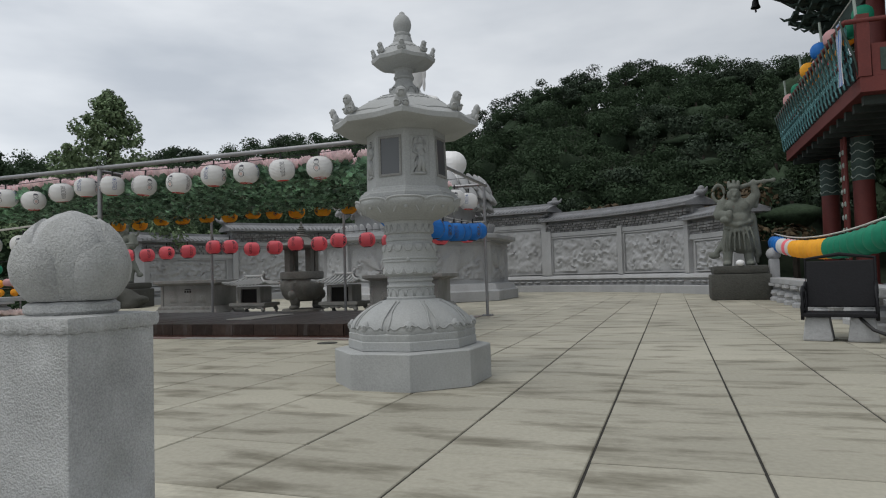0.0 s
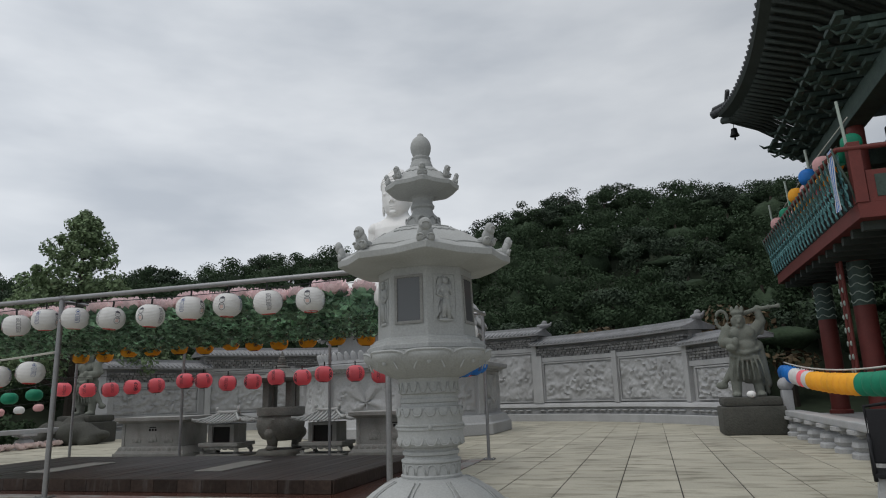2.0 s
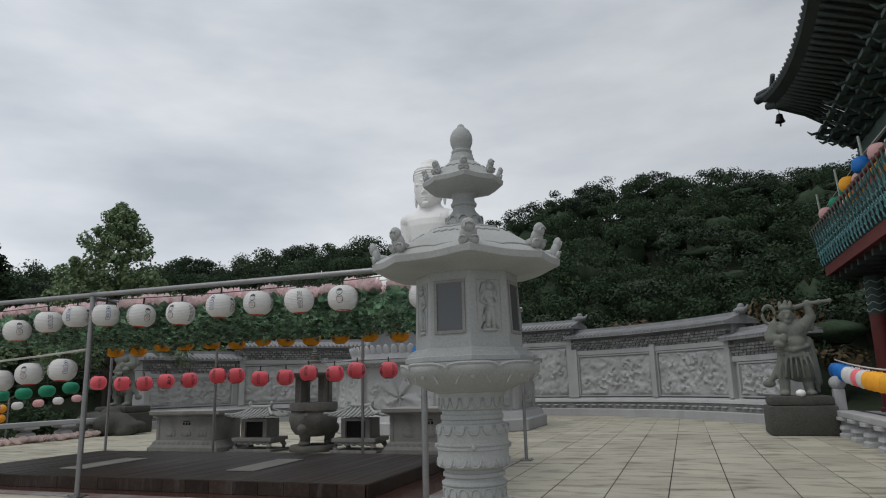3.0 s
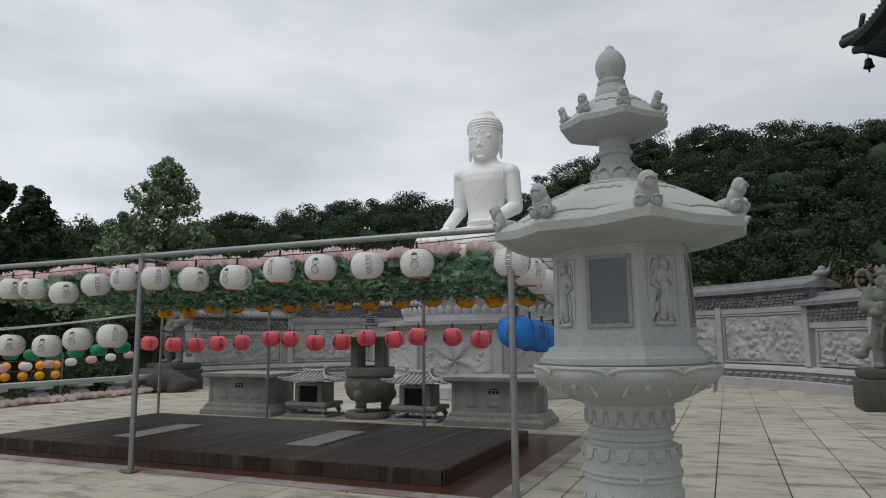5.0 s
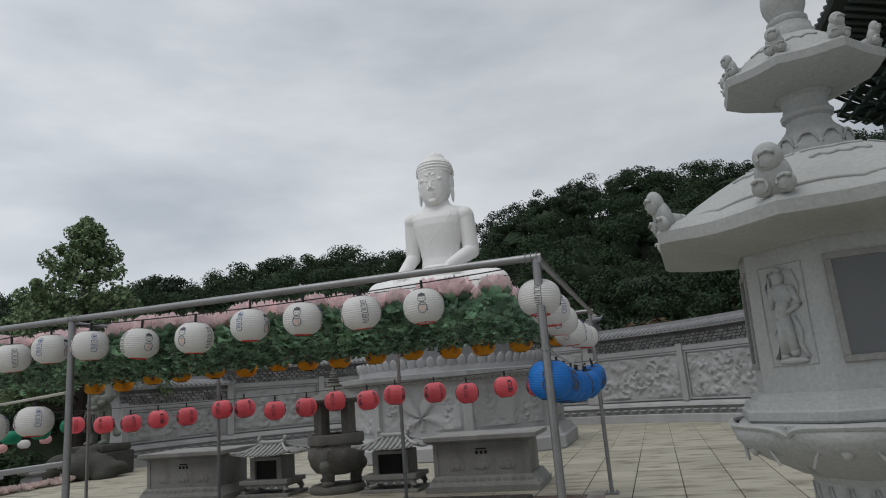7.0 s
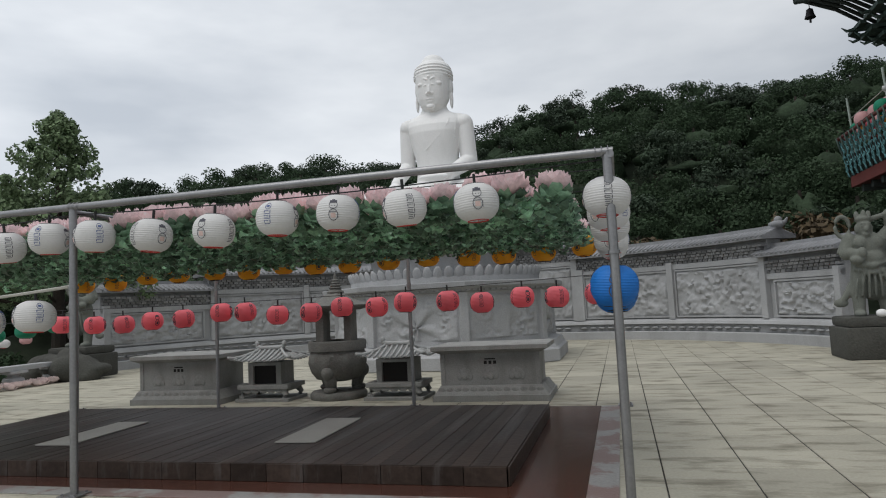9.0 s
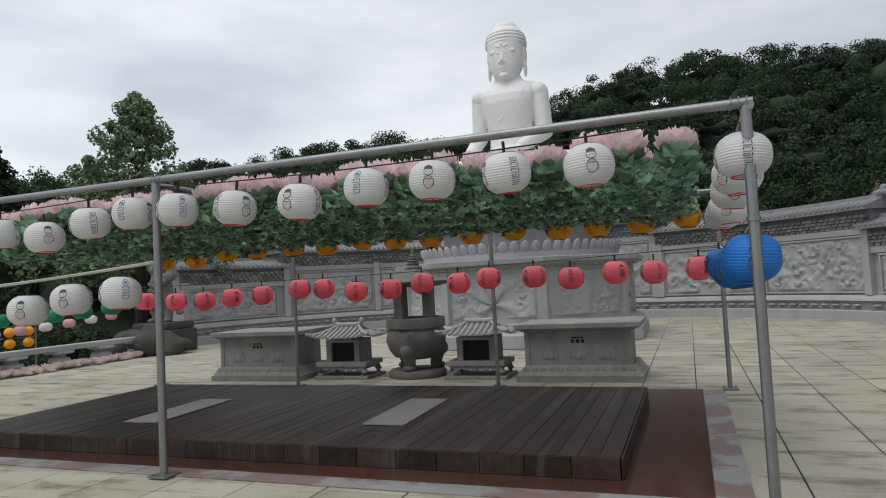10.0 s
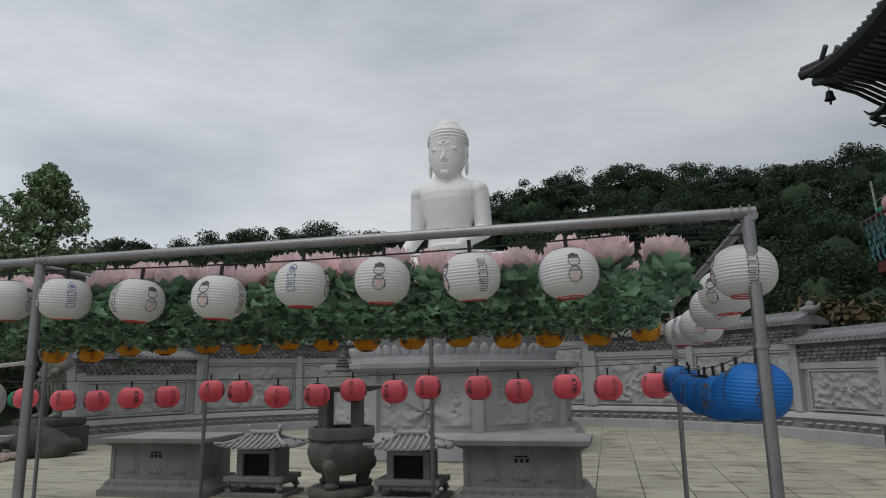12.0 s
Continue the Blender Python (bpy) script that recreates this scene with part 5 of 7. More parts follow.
ped = thing("statue_pedestal", PX, PY, 0, label="octagonal granite pedestal with carved panels and lotus throne", category="pedestal")
bm = bmesh.new()
lathe(bm, [(2.72, 0.0), (2.74, 0.02), (2.74, 0.26), (2.68, 0.30), (2.62, 0.44), (2.50, 0.47), (2.45, 0.48)], 64, octo)
part("plinth", bm, granite_wall, ped, smooth=30)
bm = bmesh.new()
lathe(bm, [(2.40, 0.475), (2.40, 1.56)], 64, octo)
body = part("body", bm, granite_wall, ped, smooth=30)
bm = bmesh.new()
lathe(bm, [(2.42, 1.555), (2.50, 1.575), (2.52, 1.60), (2.66, 1.64), (2.70, 1.66), (2.70, 1.75), (2.66, 1.765), (2.2, 1.77)], 64, octo)
part("cornice", bm, granite_trim, ped, smooth=30)
bm = bmesh.new()
box(bm, -0.045, 0.045, -0.06, 0.02, 1.575, 1.625)
dentil = None
for k in range(8):
    for i in range(14):
        m = pose(0, 0, 0, 0, 0, 45 * k) @ pose(-0.95 + i * 0.146, -2.50, 0)
        if dentil is None:
            dentil = part("dentil", bm, granite_trim, ped, m=m)
        else:
            again(dentil, m)
for k in range(8):
    a = radians(45 * k + 22.5)
    bm = bmesh.new()
    box(bm, -0.09, 0.09, -0.06, 0.08, 0.48, 1.56, 0.015, m=pose(2.60 * math.sin(a), -2.60 * math.cos(a), 0, 0, 0, 45 * k + 22.5))
    part("corner_pilaster", bm, granite_wall, ped)


def ped_relief(seed):
    b = bmesh.new()
    nx, nz, w, z0, z1 = 80, 44, 0.88, 0.56, 1.50
    rd = random.Random(seed)
    curls = [(rd.uniform(-0.7, 0.7), rd.uniform(0.7, 1.35), rd.uniform(0.10, 0.22), rd.uniform(0, 6.28), rd.choice((2, 3))) for _ in range(8)]
    grid = []
    for i in range(nx + 1):
        col = []
        for j in range(nz + 1):
            x, z = -w + 2 * w * i / nx, z0 + (z1 - z0) * j / nz
            h = -0.1 + 0.4 * noise.fractal(Vector((x * 2.2 + seed * 5, z * 2.4, seed)), 0.7, 2.1, 4)
            if seed % 2 == 0:
                d = math.hypot(x * 0.8, z - 1.0)
                h += 1.1 * math.cos(5 * math.atan2(z - 0.85, x) + d * 3) * max(0, 1 - d / 0.55)
                h += 0.9 * math.exp(-((x / 0.22) ** 2 + ((z - 0.98) / 0.16) ** 2))
            else:
                h += 1.2 * math.exp(-(((x - 0.1 * math.sin(5 * z)) / 0.16) ** 2 + ((z - 0.98) / 0.38) ** 2))
            for cx, cz, cr, ph, tw in curls:
                d = math.hypot(x - cx, z - cz)
                if d < cr * 1.6:
                    h += 0.3 * math.cos(tw * math.atan2(z - cz, x - cx) + ph + d * 34) * (1 - d / (cr * 1.6))
            e = min(i, nx - i, j, nz - j)
            col.append(b.verts.new((x, -2.395 - 0.08 * (0.5 + 0.5 * math.tanh(3 * h)) * min(1, e / 2), z)))
        grid.append(col)
    for i in range(nx):
        for j in range(nz):
            b.faces.new((grid[i][j], grid[i + 1][j], grid[i + 1][j + 1], grid[i][j + 1]))
    return b


for k in (-2, -1, 0, 1, 2):
    part("carved_panel", ped_relief(20 + k), granite_wall, body, "high relief of a lotus and flying figures", smooth=50, m=pose(0, 0, 0, 0, 0, 45 * k))
bm = bmesh.new()
lathe(bm, [(2.25, 1.765), (2.25, 1.90), (1.9, 1.95), (1.75, 2.1), (1.75, 2.5), (1.85, 2.6)], 64)
throne = part("throne", bm, granite_wall, ped, "round granite lotus throne", smooth=40)
bm = bmesh.new()
b0 = bm
blob(b0, (0, 0, 0), (0.105, 0.05, 0.20), Euler((0.42, 0, 0)).to_matrix().to_4x4(), 14, 10)
pet = part("petal", bm, granite_wall, throne, smooth=True, m=pose(0, -2.22, 1.93))
for i in range(1, 64):
    again(pet, pose(0, 0, 0, 0, 0, 360 / 64 * i) @ pose(0, -2.22, 1.93))
for row, (r, z, n, s, tilt) in enumerate(((2.10, 2.70, 36, 1.5, -0.75), (2.18, 2.95, 36, 1.6, -0.7), (2.10, 3.22, 36, 1.5, -0.55))):
    for i in range(n):
        again(pet, pose(0, 0, 0, 0, 0, 360 / n * (i + 0.5 * row)) @ pose(0, -r, z, math.degrees(tilt) - 24, 0, 0) @ Matrix.Scale(s, 4)).parent = throne
bm = bmesh.new()
lathe(bm, [(2.0, 2.6), (2.1, 2.9), (2.05, 3.3), (1.95, 3.40), (1.2, 3.42)], 64)
part("seat", bm, white_stone, ped, smooth=40)

bm = bmesh.new()
Z = 3.42
limb(bm, (-0.5, -0.1, Z + 0.42), (-1.45, -0.55, Z + 0.33), 0.44, 0.36)
limb(bm, (0.5, -0.1, Z + 0.42), (1.45, -0.55, Z + 0.33), 0.44, 0.36)
limb(bm, (-1.45, -0.60, Z + 0.30), (0.35, -1.05, Z + 0.30), 0.34, 0.26)
limb(bm, (1.45, -0.60, Z + 0.30), (-0.35, -0.98, Z + 0.36), 0.34, 0.24)
blob(bm, (0, -0.1, Z + 0.30), (1.1, 0.9, 0.42))
loft(bm, [(3.62, 0.05, 0.80, 0.55), (3.95, 0.06, 0.66, 0.48), (4.3, 0.06, 0.53, 0.40), (4.6, 0.05, 0.49, 0.375), (4.9, 0.03, 0.53, 0.39),
          (5.2, 0.01, 0.595, 0.415), (5.45, 0.0, 0.65, 0.425), (5.63, 0.01, 0.69, 0.405), (5.76, 0.03, 0.68, 0.355), (5.86, 0.05, 0.60, 0.31),
          (5.93, 0.06, 0.48, 0.275), (5.99, 0.06, 0.38, 0.26), (6.05, 0.04, 0.325, 0.255), (6.12, 0.01, 0.30, 0.265), (6.25, -0.02, 0.29, 0.28)])
for s in (-1, 1):
    blob(bm, (s * 0.70, 0.04, 5.66), (0.215, 0.235, 0.225), u=32, v=20)
    limb(bm, (s * 0.10, 0.10, 5.90), (s * 0.64, 0.07, 5.75), 0.15, 0.16, 28)
limb(bm, (-0.715, 0.04, 5.64), (-0.76, 0.06, 4.72), 0.20, 0.18, 28)
limb(bm, (-0.76, 0.06, 4.72), (-0.90, -0.48, 4.22), 0.18, 0.135, 28)
blob(bm, (-0.91, -0.68, 4.08), (0.15, 0.24, 0.10), Euler((0.6, 0, 0)).to_matrix().to_4x4())
limb(bm, (-0.91, -0.78, 4.06), (-0.90, -0.95, 3.84), 0.10, 0.07)
limb(bm, (0.715, 0.04, 5.64), (0.79, 0.04, 4.72), 0.215, 0.20, 28)
limb(bm, (0.79, 0.02, 4.72), (0.40, -0.60, 4.32), 0.20, 0.14, 28)
blob(bm, (0.08, -0.70, 4.26), (0.36, 0.20, 0.09))
# head
body_verts = set(bm.verts)
loft(bm, [(6.03, -0.14, 0.10, 0.12), (6.07, -0.13, 0.19, 0.19), (6.15, -0.10, 0.285, 0.28), (6.28, -0.07, 0.352, 0.345), (6.45, -0.04, 0.392, 0.395),
          (6.62, -0.02, 0.405, 0.42), (6.80, 0.0, 0.42, 0.435), (6.92, 0.01, 0.42, 0.43), (7.0, 0.02, 0.36, 0.36)])
blob(bm, (0, -0.365, 6.105), (0.10, 0.05, 0.05))
loft(bm, [(6.70, 0.16, 0.36, 0.32), (6.78, 0.06, 0.452, 0.44), (6.90, 0.03, 0.455, 0.455), (7.02, 0.03, 0.435, 0.435), (7.10, 0.04, 0.385, 0.385),
          (7.17, 0.05, 0.30, 0.30), (7.24, 0.05, 0.262, 0.262), (7.31, 0.05, 0.20, 0.20), (7.36, 0.05, 0.09, 0.09)], 2.0)
for k in range(4):
    rk, zk = (0.462, 0.464, 0.452, 0.43)[k], 6.80 + 0.07 * k
    tube(bm, [(rk * math.cos(a), 0.03 + rk * math.sin(a), zk - 0.03 * math.sin(a)) for a in [i * math.pi / 32 for i in range(64)]], 0.016, 8, closed=True)
for s in (-1, 1):
    blob(bm, (s * 0.415, 0.05, 6.60), (0.05, 0.12, 0.20), u=24, v=16)
    blob(bm, (s * 0.420, 0.03, 6.32), (0.042, 0.07, 0.22), u=24, v=16)
    # brow, heavy lid and the line under it
    tube(bm, [(s * (0.045 + 0.07 * k), -0.445 + 0.0155 * k * k, 6.685 + 0.045 * math.sin(k * 0.8)) for k in range(5)], 0.016, 8)
    blob(bm, (s * 0.175, -0.372, 6.595), (0.115, 0.050, 0.050), u=24, v=16)
    tube(bm, [(s * (0.065 + 0.055 * k), -0.440 + 0.0135 * k * k, 6.570 - 0.014 * math.sin(k * 0.8)) for k in range(5)], 0.013, 8)
    blob(bm, (s * 0.05, -0.425, 6.375), (0.036, 0.045, 0.030), u=20, v=14)
tube(bm, [(0, -0.405, 6.64), (0, -0.435, 6.52), (0, -0.462, 6.385)], [0.014, 0.030, 0.046], 12)
blob(bm, (0, -0.385, 6.262), (0.105, 0.045, 0.020), u=24, v=14)
blob(bm, (0, -0.372, 6.212), (0.085, 0.045, 0.024), u=24, v=14)
blob(bm, (0, -0.448, 6.745), (0.026, 0.022, 0.026))
for v in bm.verts:
    if v not in body_verts:
        v.co.x *= 1.03
        v.co.z = 6.03 + (v.co.z - 6.09) * 1.115
# edge of the robe across the chest
tube(bm, [(0.46, -0.24, 5.88), (0.40, -0.36, 5.62), (0.16, -0.415, 5.30), (-0.14, -0.39, 5.02), (-0.44, -0.22, 4.82)], 0.004, 8)
tube(bm, [(0.58, -0.24, 5.74), (0.56, -0.28, 5.40), (0.50, -0.26, 5.0), (0.47, -0.22, 4.6)], 0.006, 8)
seated = part("seated_statue", bm, white_stone, label="large white seated stone statue with folded legs on a lotus throne")
seated.location = (PX, PY - 0.15, 0)
tagged(seated, category="statue")
fuse(seated, 0.0135, 3)


# ---- guardian statues ----
def guardian(name, x, y, turn, mirror):
    t = thing("stone_plinth", x, y, 0, turn, label="rough dark stone block carrying a guardian statue", category="plinth", group="guardian plinths")
    b = bmesh.new()
    box(b, -0.60, 0.60, -0.52, 0.52, 0.0, 0.56, 0.05)
    part("block", b, granite_dark, t, smooth=40)
    b = bmesh.new()
    box(b, -0.55, 0.55, -0.48, 0.48, 0.56, 0.74, 0.06)
    part("rock_top", b, granite_dark, t, smooth=40)
    b = bmesh.new()
    limb(b, (-0.27, -0.06, 0.80), (-0.25, -0.02, 1.16), 0.115, 0.14)
    limb(b, (0.29, 0.02, 0.80), (0.26, 0.02, 1.16), 0.115, 0.14)
    blob(b, (-0.29, -0.15, 0.78), (0.12, 0.19, 0.07))
    blob(b, (0.31, -0.10, 0.78), (0.12, 0.19, 0.07))
    limb(b, (-0.24, 0.0, 1.16), (-0.12, 0.0, 1.62), 0.17, 0.22)
    limb(b, (0.27, 0.02, 1.14), (0.12, 0.0, 1.62), 0.18, 0.23)
    blob(b, (0.08, 0.05, 1.36), (0.33, 0.22, 0.36))
    limb(b, (0.36, 0.08, 1.75), (0.52, 0.12, 1.00), 0.16, 0.10)
    limb(b, (0.48, 0.12, 1.00), (0.50, 0.12, 0.82), 0.08, 0.05)
    limb(b, (-0.28, 0.06, 1.32), (-0.62, 0.05, 0.96), 0.11, 0.05)
    blob(b, (-0.60, 0.05, 0.98), (0.16, 0.06, 0.08))
    blob(b, (0.04, -0.02, 1.78), (0.32, 0.25, 0.24))
    blob(b, (0.02, -0.02, 1.99), (0.37, 0.23, 0.26))
    blob(b, (0.04, -0.19, 1.76), (0.25, 0.11, 0.14))
    for sx in (-1, 1):
        blob(b, (0.02 + sx * 0.15, -0.17, 2.04), (0.15, 0.09, 0.12))
    blob(b, (-0.04, -0.10, 2.31), (0.15, 0.16, 0.175))
    blob(b, (-0.04, -0.25, 2.28), (0.045, 0.05, 0.05))
    blob(b, (-0.04, -0.20, 2.19), (0.09, 0.06, 0.06))
    for sx in (-1, 1):
        blob(b, (-0.04 + sx * 0.065, -0.235, 2.34), (0.035, 0.025, 0.022))
        blob(b, (-0.04 + sx * 0.06, -0.24, 2.385), (0.06, 0.02, 0.018))
        blob(b, (-0.04 + sx * 0.155, -0.08, 2.30), (0.03, 0.045, 0.08))
        blob(b, (-0.04 + sx * 0.12, -0.08, 2.54), (0.05, 0.06, 0.085))
    blob(b, (-0.04, -0.08, 2.47), (0.165, 0.16, 0.075))
    blob(b, (-0.04, -0.15, 2.55), (0.055, 0.055, 0.085))
    limb(b, (-0.33, -0.02, 2.10), (-0.47, -0.12, 1.86), 0.14, 0.115)
    limb(b, (-0.47, -0.12, 1.86), (-0.20, -0.32, 1.84), 0.115, 0.085)
    blob(b, (-0.20, -0.34, 1.86), (0.10, 0.09, 0.10))
    blob(b, (-0.30, -0.30, 1.74), (0.15, 0.10, 0.08))
    limb(b, (0.34, 0.0, 2.10), (0.52, -0.02, 2.28), 0.14, 0.115)
    limb(b, (0.52, -0.02, 2.28), (0.46, -0.05, 2.50), 0.115, 0.085)
    limb(b, (0.52, 0.0, 2.30), (0.50, 0.02, 2.06), 0.10, 0.07)
    blob(b, (0.46, -0.07, 2.54), (0.085, 0.08, 0.08))
    tube(b, [(0.06, 0.04, 2.45), (0.46, -0.08, 2.54), (0.95, -0.16, 2.57)], [0.055, 0.045, 0.035], 10)
    blob(b, (0.95, -0.16, 2.57), (0.06, 0.05, 0.05))
    blob(b, (0.72, -0.12, 2.555), (0.05, 0.06, 0.06))
    tube(b, [(-0.42 + 0.15 * math.cos(q), 0.06, 2.36 + 0.19 * math.sin(q)) for q in [i * math.pi / 6 for i in range(12)]], 0.045, 8, closed=True)
    tube(b, [(-0.36, 0.02, 2.20), (-0.48, 0.0, 2.02), (-0.56, 0.0, 1.86)], 0.055, 8)
    tube(b, [(-0.32, -0.20, 1.68), (0.0, -0.29, 1.62), (0.34, -0.18, 1.70), (0.42, 0.05, 1.72)], 0.05, 8)
    tube(b, [(-0.34, -0.12, 1.58), (0.02, -0.27, 1.50), (0.38, -0.14, 1.56)], 0.035, 8)
    for k in range(7):
        tube(b, [(-0.24 + 0.09 * k, -0.23, 1.58), (-0.33 + 0.12 * k, -0.25, 1.33), (-0.36 + 0.135 * k, -0.20 + 0.01 * k, 1.06 + 0.03 * (k % 2))], 0.032, 6)
    if mirror:
        bmesh.ops.scale(b, vec=(-1, 1, 1), verts=b.verts)
    bmesh.ops.scale(b, vec=(0.80, 0.84, 1.0), verts=b.verts)
    g = part("guardian_statue", b, granite_guard, label="grey stone guardian statue with crown, robe and raised club")
    g.matrix_basis = pose(x, y, 0.0, 0, 0, turn)
    tagged(g, category="statue", group="guardian statues")
    fuse(g, 0.018, 1)


guardian("r", 1.98, 16.55, 0, False)
guardian("l", -15.1, 16.5, 0, True)
b = bmesh.new()
blob(b, (0, 0, 0.06), (0.09, 0.08, 0.07))
ob = part("white_pot", b, white_stone, label="small white bowl set on the guardian's plinth", smooth=True)
ob.location = (1.98, 16.12, 0.735)
tagged(ob, category="bowl")
b = bmesh.new()
box(b, -0.10, 0.10, -0.10, 0.10, 0, 0.86, 0.02)
blob(b, (0, 0, 0.97), (0.15, 0.15, 0.14))
ob = part("end_post", b, granite_wall, label="short granite post with a round head at the balustrade's end", smooth=40)
ob.location = (2.66, 16.35, 0.0)
tagged(ob, category="post")


rb = random.Random(31)
b = bmesh.new()
for k in range(26):
    f = rb.uniform(-1, 1)
    blob(b, (0.72 * f, rb.uniform(-0.3, 0.3), rb.uniform(0.14, 0.60) * (1 - 0.35 * abs(f))), (rb.uniform(0.22, 0.45), rb.uniform(0.2, 0.4), rb.uniform(0.16, 0.32)), pose(0, 0, 0, rb.uniform(-20, 20), rb.uniform(-20, 20), rb.uniform(0, 90)), 12, 8)
ob = part("boulder", b, granite_dark, label="wide dark weathered boulder before the guardian statue")
ob.location = (-14.95, 15.9, 0.0)
tagged(ob, category="boulder")
fuse(ob, 0.05, 2)

# ---- low balustrades ----
def balustrade(x, y0, y1, n, label, wide):
    t = thing("balustrade", x, 0, 0, label=label, category="balustrade")
    b = bmesh.new()
    box(b, -0.15, 0.15, y0, y1, 0.36, 0.47, 0.02)
    part("top_rail", b, granite_wall, t)
    b = bmesh.new()
    lathe(b, [(0.20, 0.001), (0.20, 0.06), (0.15, 0.09), (0.19, 0.15), (0.17, 0.21), (0.09, 0.25), (0.11, 0.28), (wide, 0.31), (wide, 0.36)], 24, lambda th, k, z: 0.5 + 0.5 * 0.9 / max(abs(math.cos(th)), abs(math.sin(th))))
    first = part("baluster", b, granite_wall, t, smooth=40, m=pose(0, y0 + 0.3, 0))
    for i in range(1, n):
        again(first, pose(0, y0 + 0.3 + (y1 - y0 - 0.6) * i / (n - 1), 0))
    return t


balustrade(2.68, 5.0, 16.1, 13, "low pale granite balustrade with stubby balusters at the plaza's side", 0.22)
balustrade(-15.05, 5.0, 15.9, 11, "low granite balustrade with mushroom-shaped balusters before the garden", 0.24)

# pink flower garland at the foot of the far balustrade
t = thing("flower_garland", -14.72, 0, 0, label="row of pale pink fabric flowers laid along the balustrade", category="garland")
b = bmesh.new()
petal_fan(b, 8, 0.05, 0.16, 0.0, 0.09, 0.06, 0.02)
petal_fan(b, 8, 0.04, 0.12, 0.02, 0.12, 0.055, 0.02, 0.5)
petal_fan(b, 6, 0.03, 0.07, 0.03, 0.13, 0.05, 0.02)
f0 = part("flower", b, petal_pale, t, smooth=True, m=pose(0, 6.0, 0.02))
for i in range(1, 44):
    again(f0, pose(random.uniform(-0.04, 0.04), 6.0 + i * 0.225, 0.02, random.uniform(-25, 25), random.uniform(-25, 25), random.uniform(0, 360)))

# strings of small lanterns by the far balustrade
string(sag((-15.4, 16.5, 1.25), (-15.4, 5.0, 1.0), 0.25), cable_mat, "black cable carrying small lanterns over the balustrade")
for i in range(16):
    y = 15.2 - i * 0.56
    f = (16.5 - y) / 11.5
    hang(SMALL_WHITE if i % 2 else ROSE, -15.4, y, 1.12 - 0.25 * f - f * (1 - f), 0.85)
for zc in (0.80, 0.57):
    for i in range(9):
        b = bmesh.new()
        blob(b, (0, 0, 0), (0.105, 0.105, 0.10), u=14, v=10)
        ob = part("small_orange_lantern", b, paper_orange, label="small round yellow-orange lantern on a string frame", smooth=True)
        ob.location = (-15.75, 13.4 - i * 0.41, zc)
        tagged(ob, category="paper lantern", group="small orange lanterns")
b = bmesh.new()
for y in (13.6, 11.6, 9.6):
    tube(b, [(-15.8, y, -0.3), (-15.8, y, 1.05)], 0.02, 8)
for z in (0.68, 0.91):
    tube(b, [(-15.8, 13.65, z), (-15.8, 9.5, z)], 0.006, 6)
ob = part("lantern_rack", b, steel, label="thin steel rack holding the small orange lanterns")
tagged(ob, category="rack")

# string of coloured lanterns beside the pavilion
string(sag((2.78, 16.9, 1.42), (2.78, 6.6, 1.35), 0.24), rope_mat, "pale twisted rope above the coloured lanterns", 0.014)


# ---- coloured lantern string beside the balustrade ----
def plain_kind(name, paper, label):
    k = thing(name, 0, 0, -60, label=label, category="paper lantern", group="coloured lanterns beside the pavilion")
    part("shade", lantern_shape(0.175, 0.178), paper, k, smooth=60)
    b2 = bmesh.new()
    tube(b2, [(0, 0, 0.13), (0, 0, 0.20)], 0.012, 6)
    part("hook", b2, cable_mat, k)
    return k


KB = plain_kind("blue_lantern", paper_blue, "bright blue lantern on a rope beside the pavilion")
KW = plain_kind("white_lantern", paper_white, "white paper lantern on a rope beside the pavilion")
KP = plain_kind("coral_lantern", paper_pink, "coral lantern on a rope beside the pavilion")
KO = plain_kind("orange_lantern", paper_orange, "orange lantern on a rope beside the pavilion")
KG = plain_kind("green_lantern", paper_green, "green lantern on a rope beside the pavilion")
KR = plain_kind("rose_lantern", paper_rose, "pale rose lantern on the pavilion's balcony")
for i in range(28):
    y = 16.75 - i * 0.36
    f = (16.9 - y) / 10.3
    z = 1.42 - 0.07 * f - 4 * 0.24 * f * (1 - f) - 0.20
    k = KB if i < 3 else KW if i in (3, 4, 6) else KP if i == 5 else KO if i < 15 else KG
    hang(k, 2.78, y, z, 0.95)

# ---- bench ----
bench = thing("garden_bench", 2.06, 7.76, 0, -14, label="black cast iron bench on two pale stone blocks", category="bench")
for sx in (-0.22, 0.22):
    b = bmesh.new()
    box(b, sx - 0.15, sx + 0.15, -0.20, 0.16, 0.0, 0.21, 0.02)
    for v in b.verts:
        if v.co.z > 0.1:
            v.co.x = sx + (v.co.x - sx) * 0.8
    part("stone_block", b, granite_wall, bench)
b = bmesh.new()
box(b, -0.36, 0.36, -0.255, -0.183, 0.215, 0.245, 0.006)
slat = part("seat_slat", b, black_iron, bench)
for k in range(1, 7):
    again(slat, pose(0, 0.075 * k, 0))
b = bmesh.new()
lean = pose(0, 0.24, 0.22, -14)
box(b, -0.35, 0.35, -0.012, 0.012, 0.06, 0.50, 0.012, m=lean)
tube(b, [lean @ Vector(p) for p in ((-0.36, 0, 0.0), (-0.36, 0, 0.52), (0, 0, 0.56), (0.36, 0, 0.52), (0.36, 0, 0.0))], 0.018, 8)
part("backrest", b, black_iron, bench)
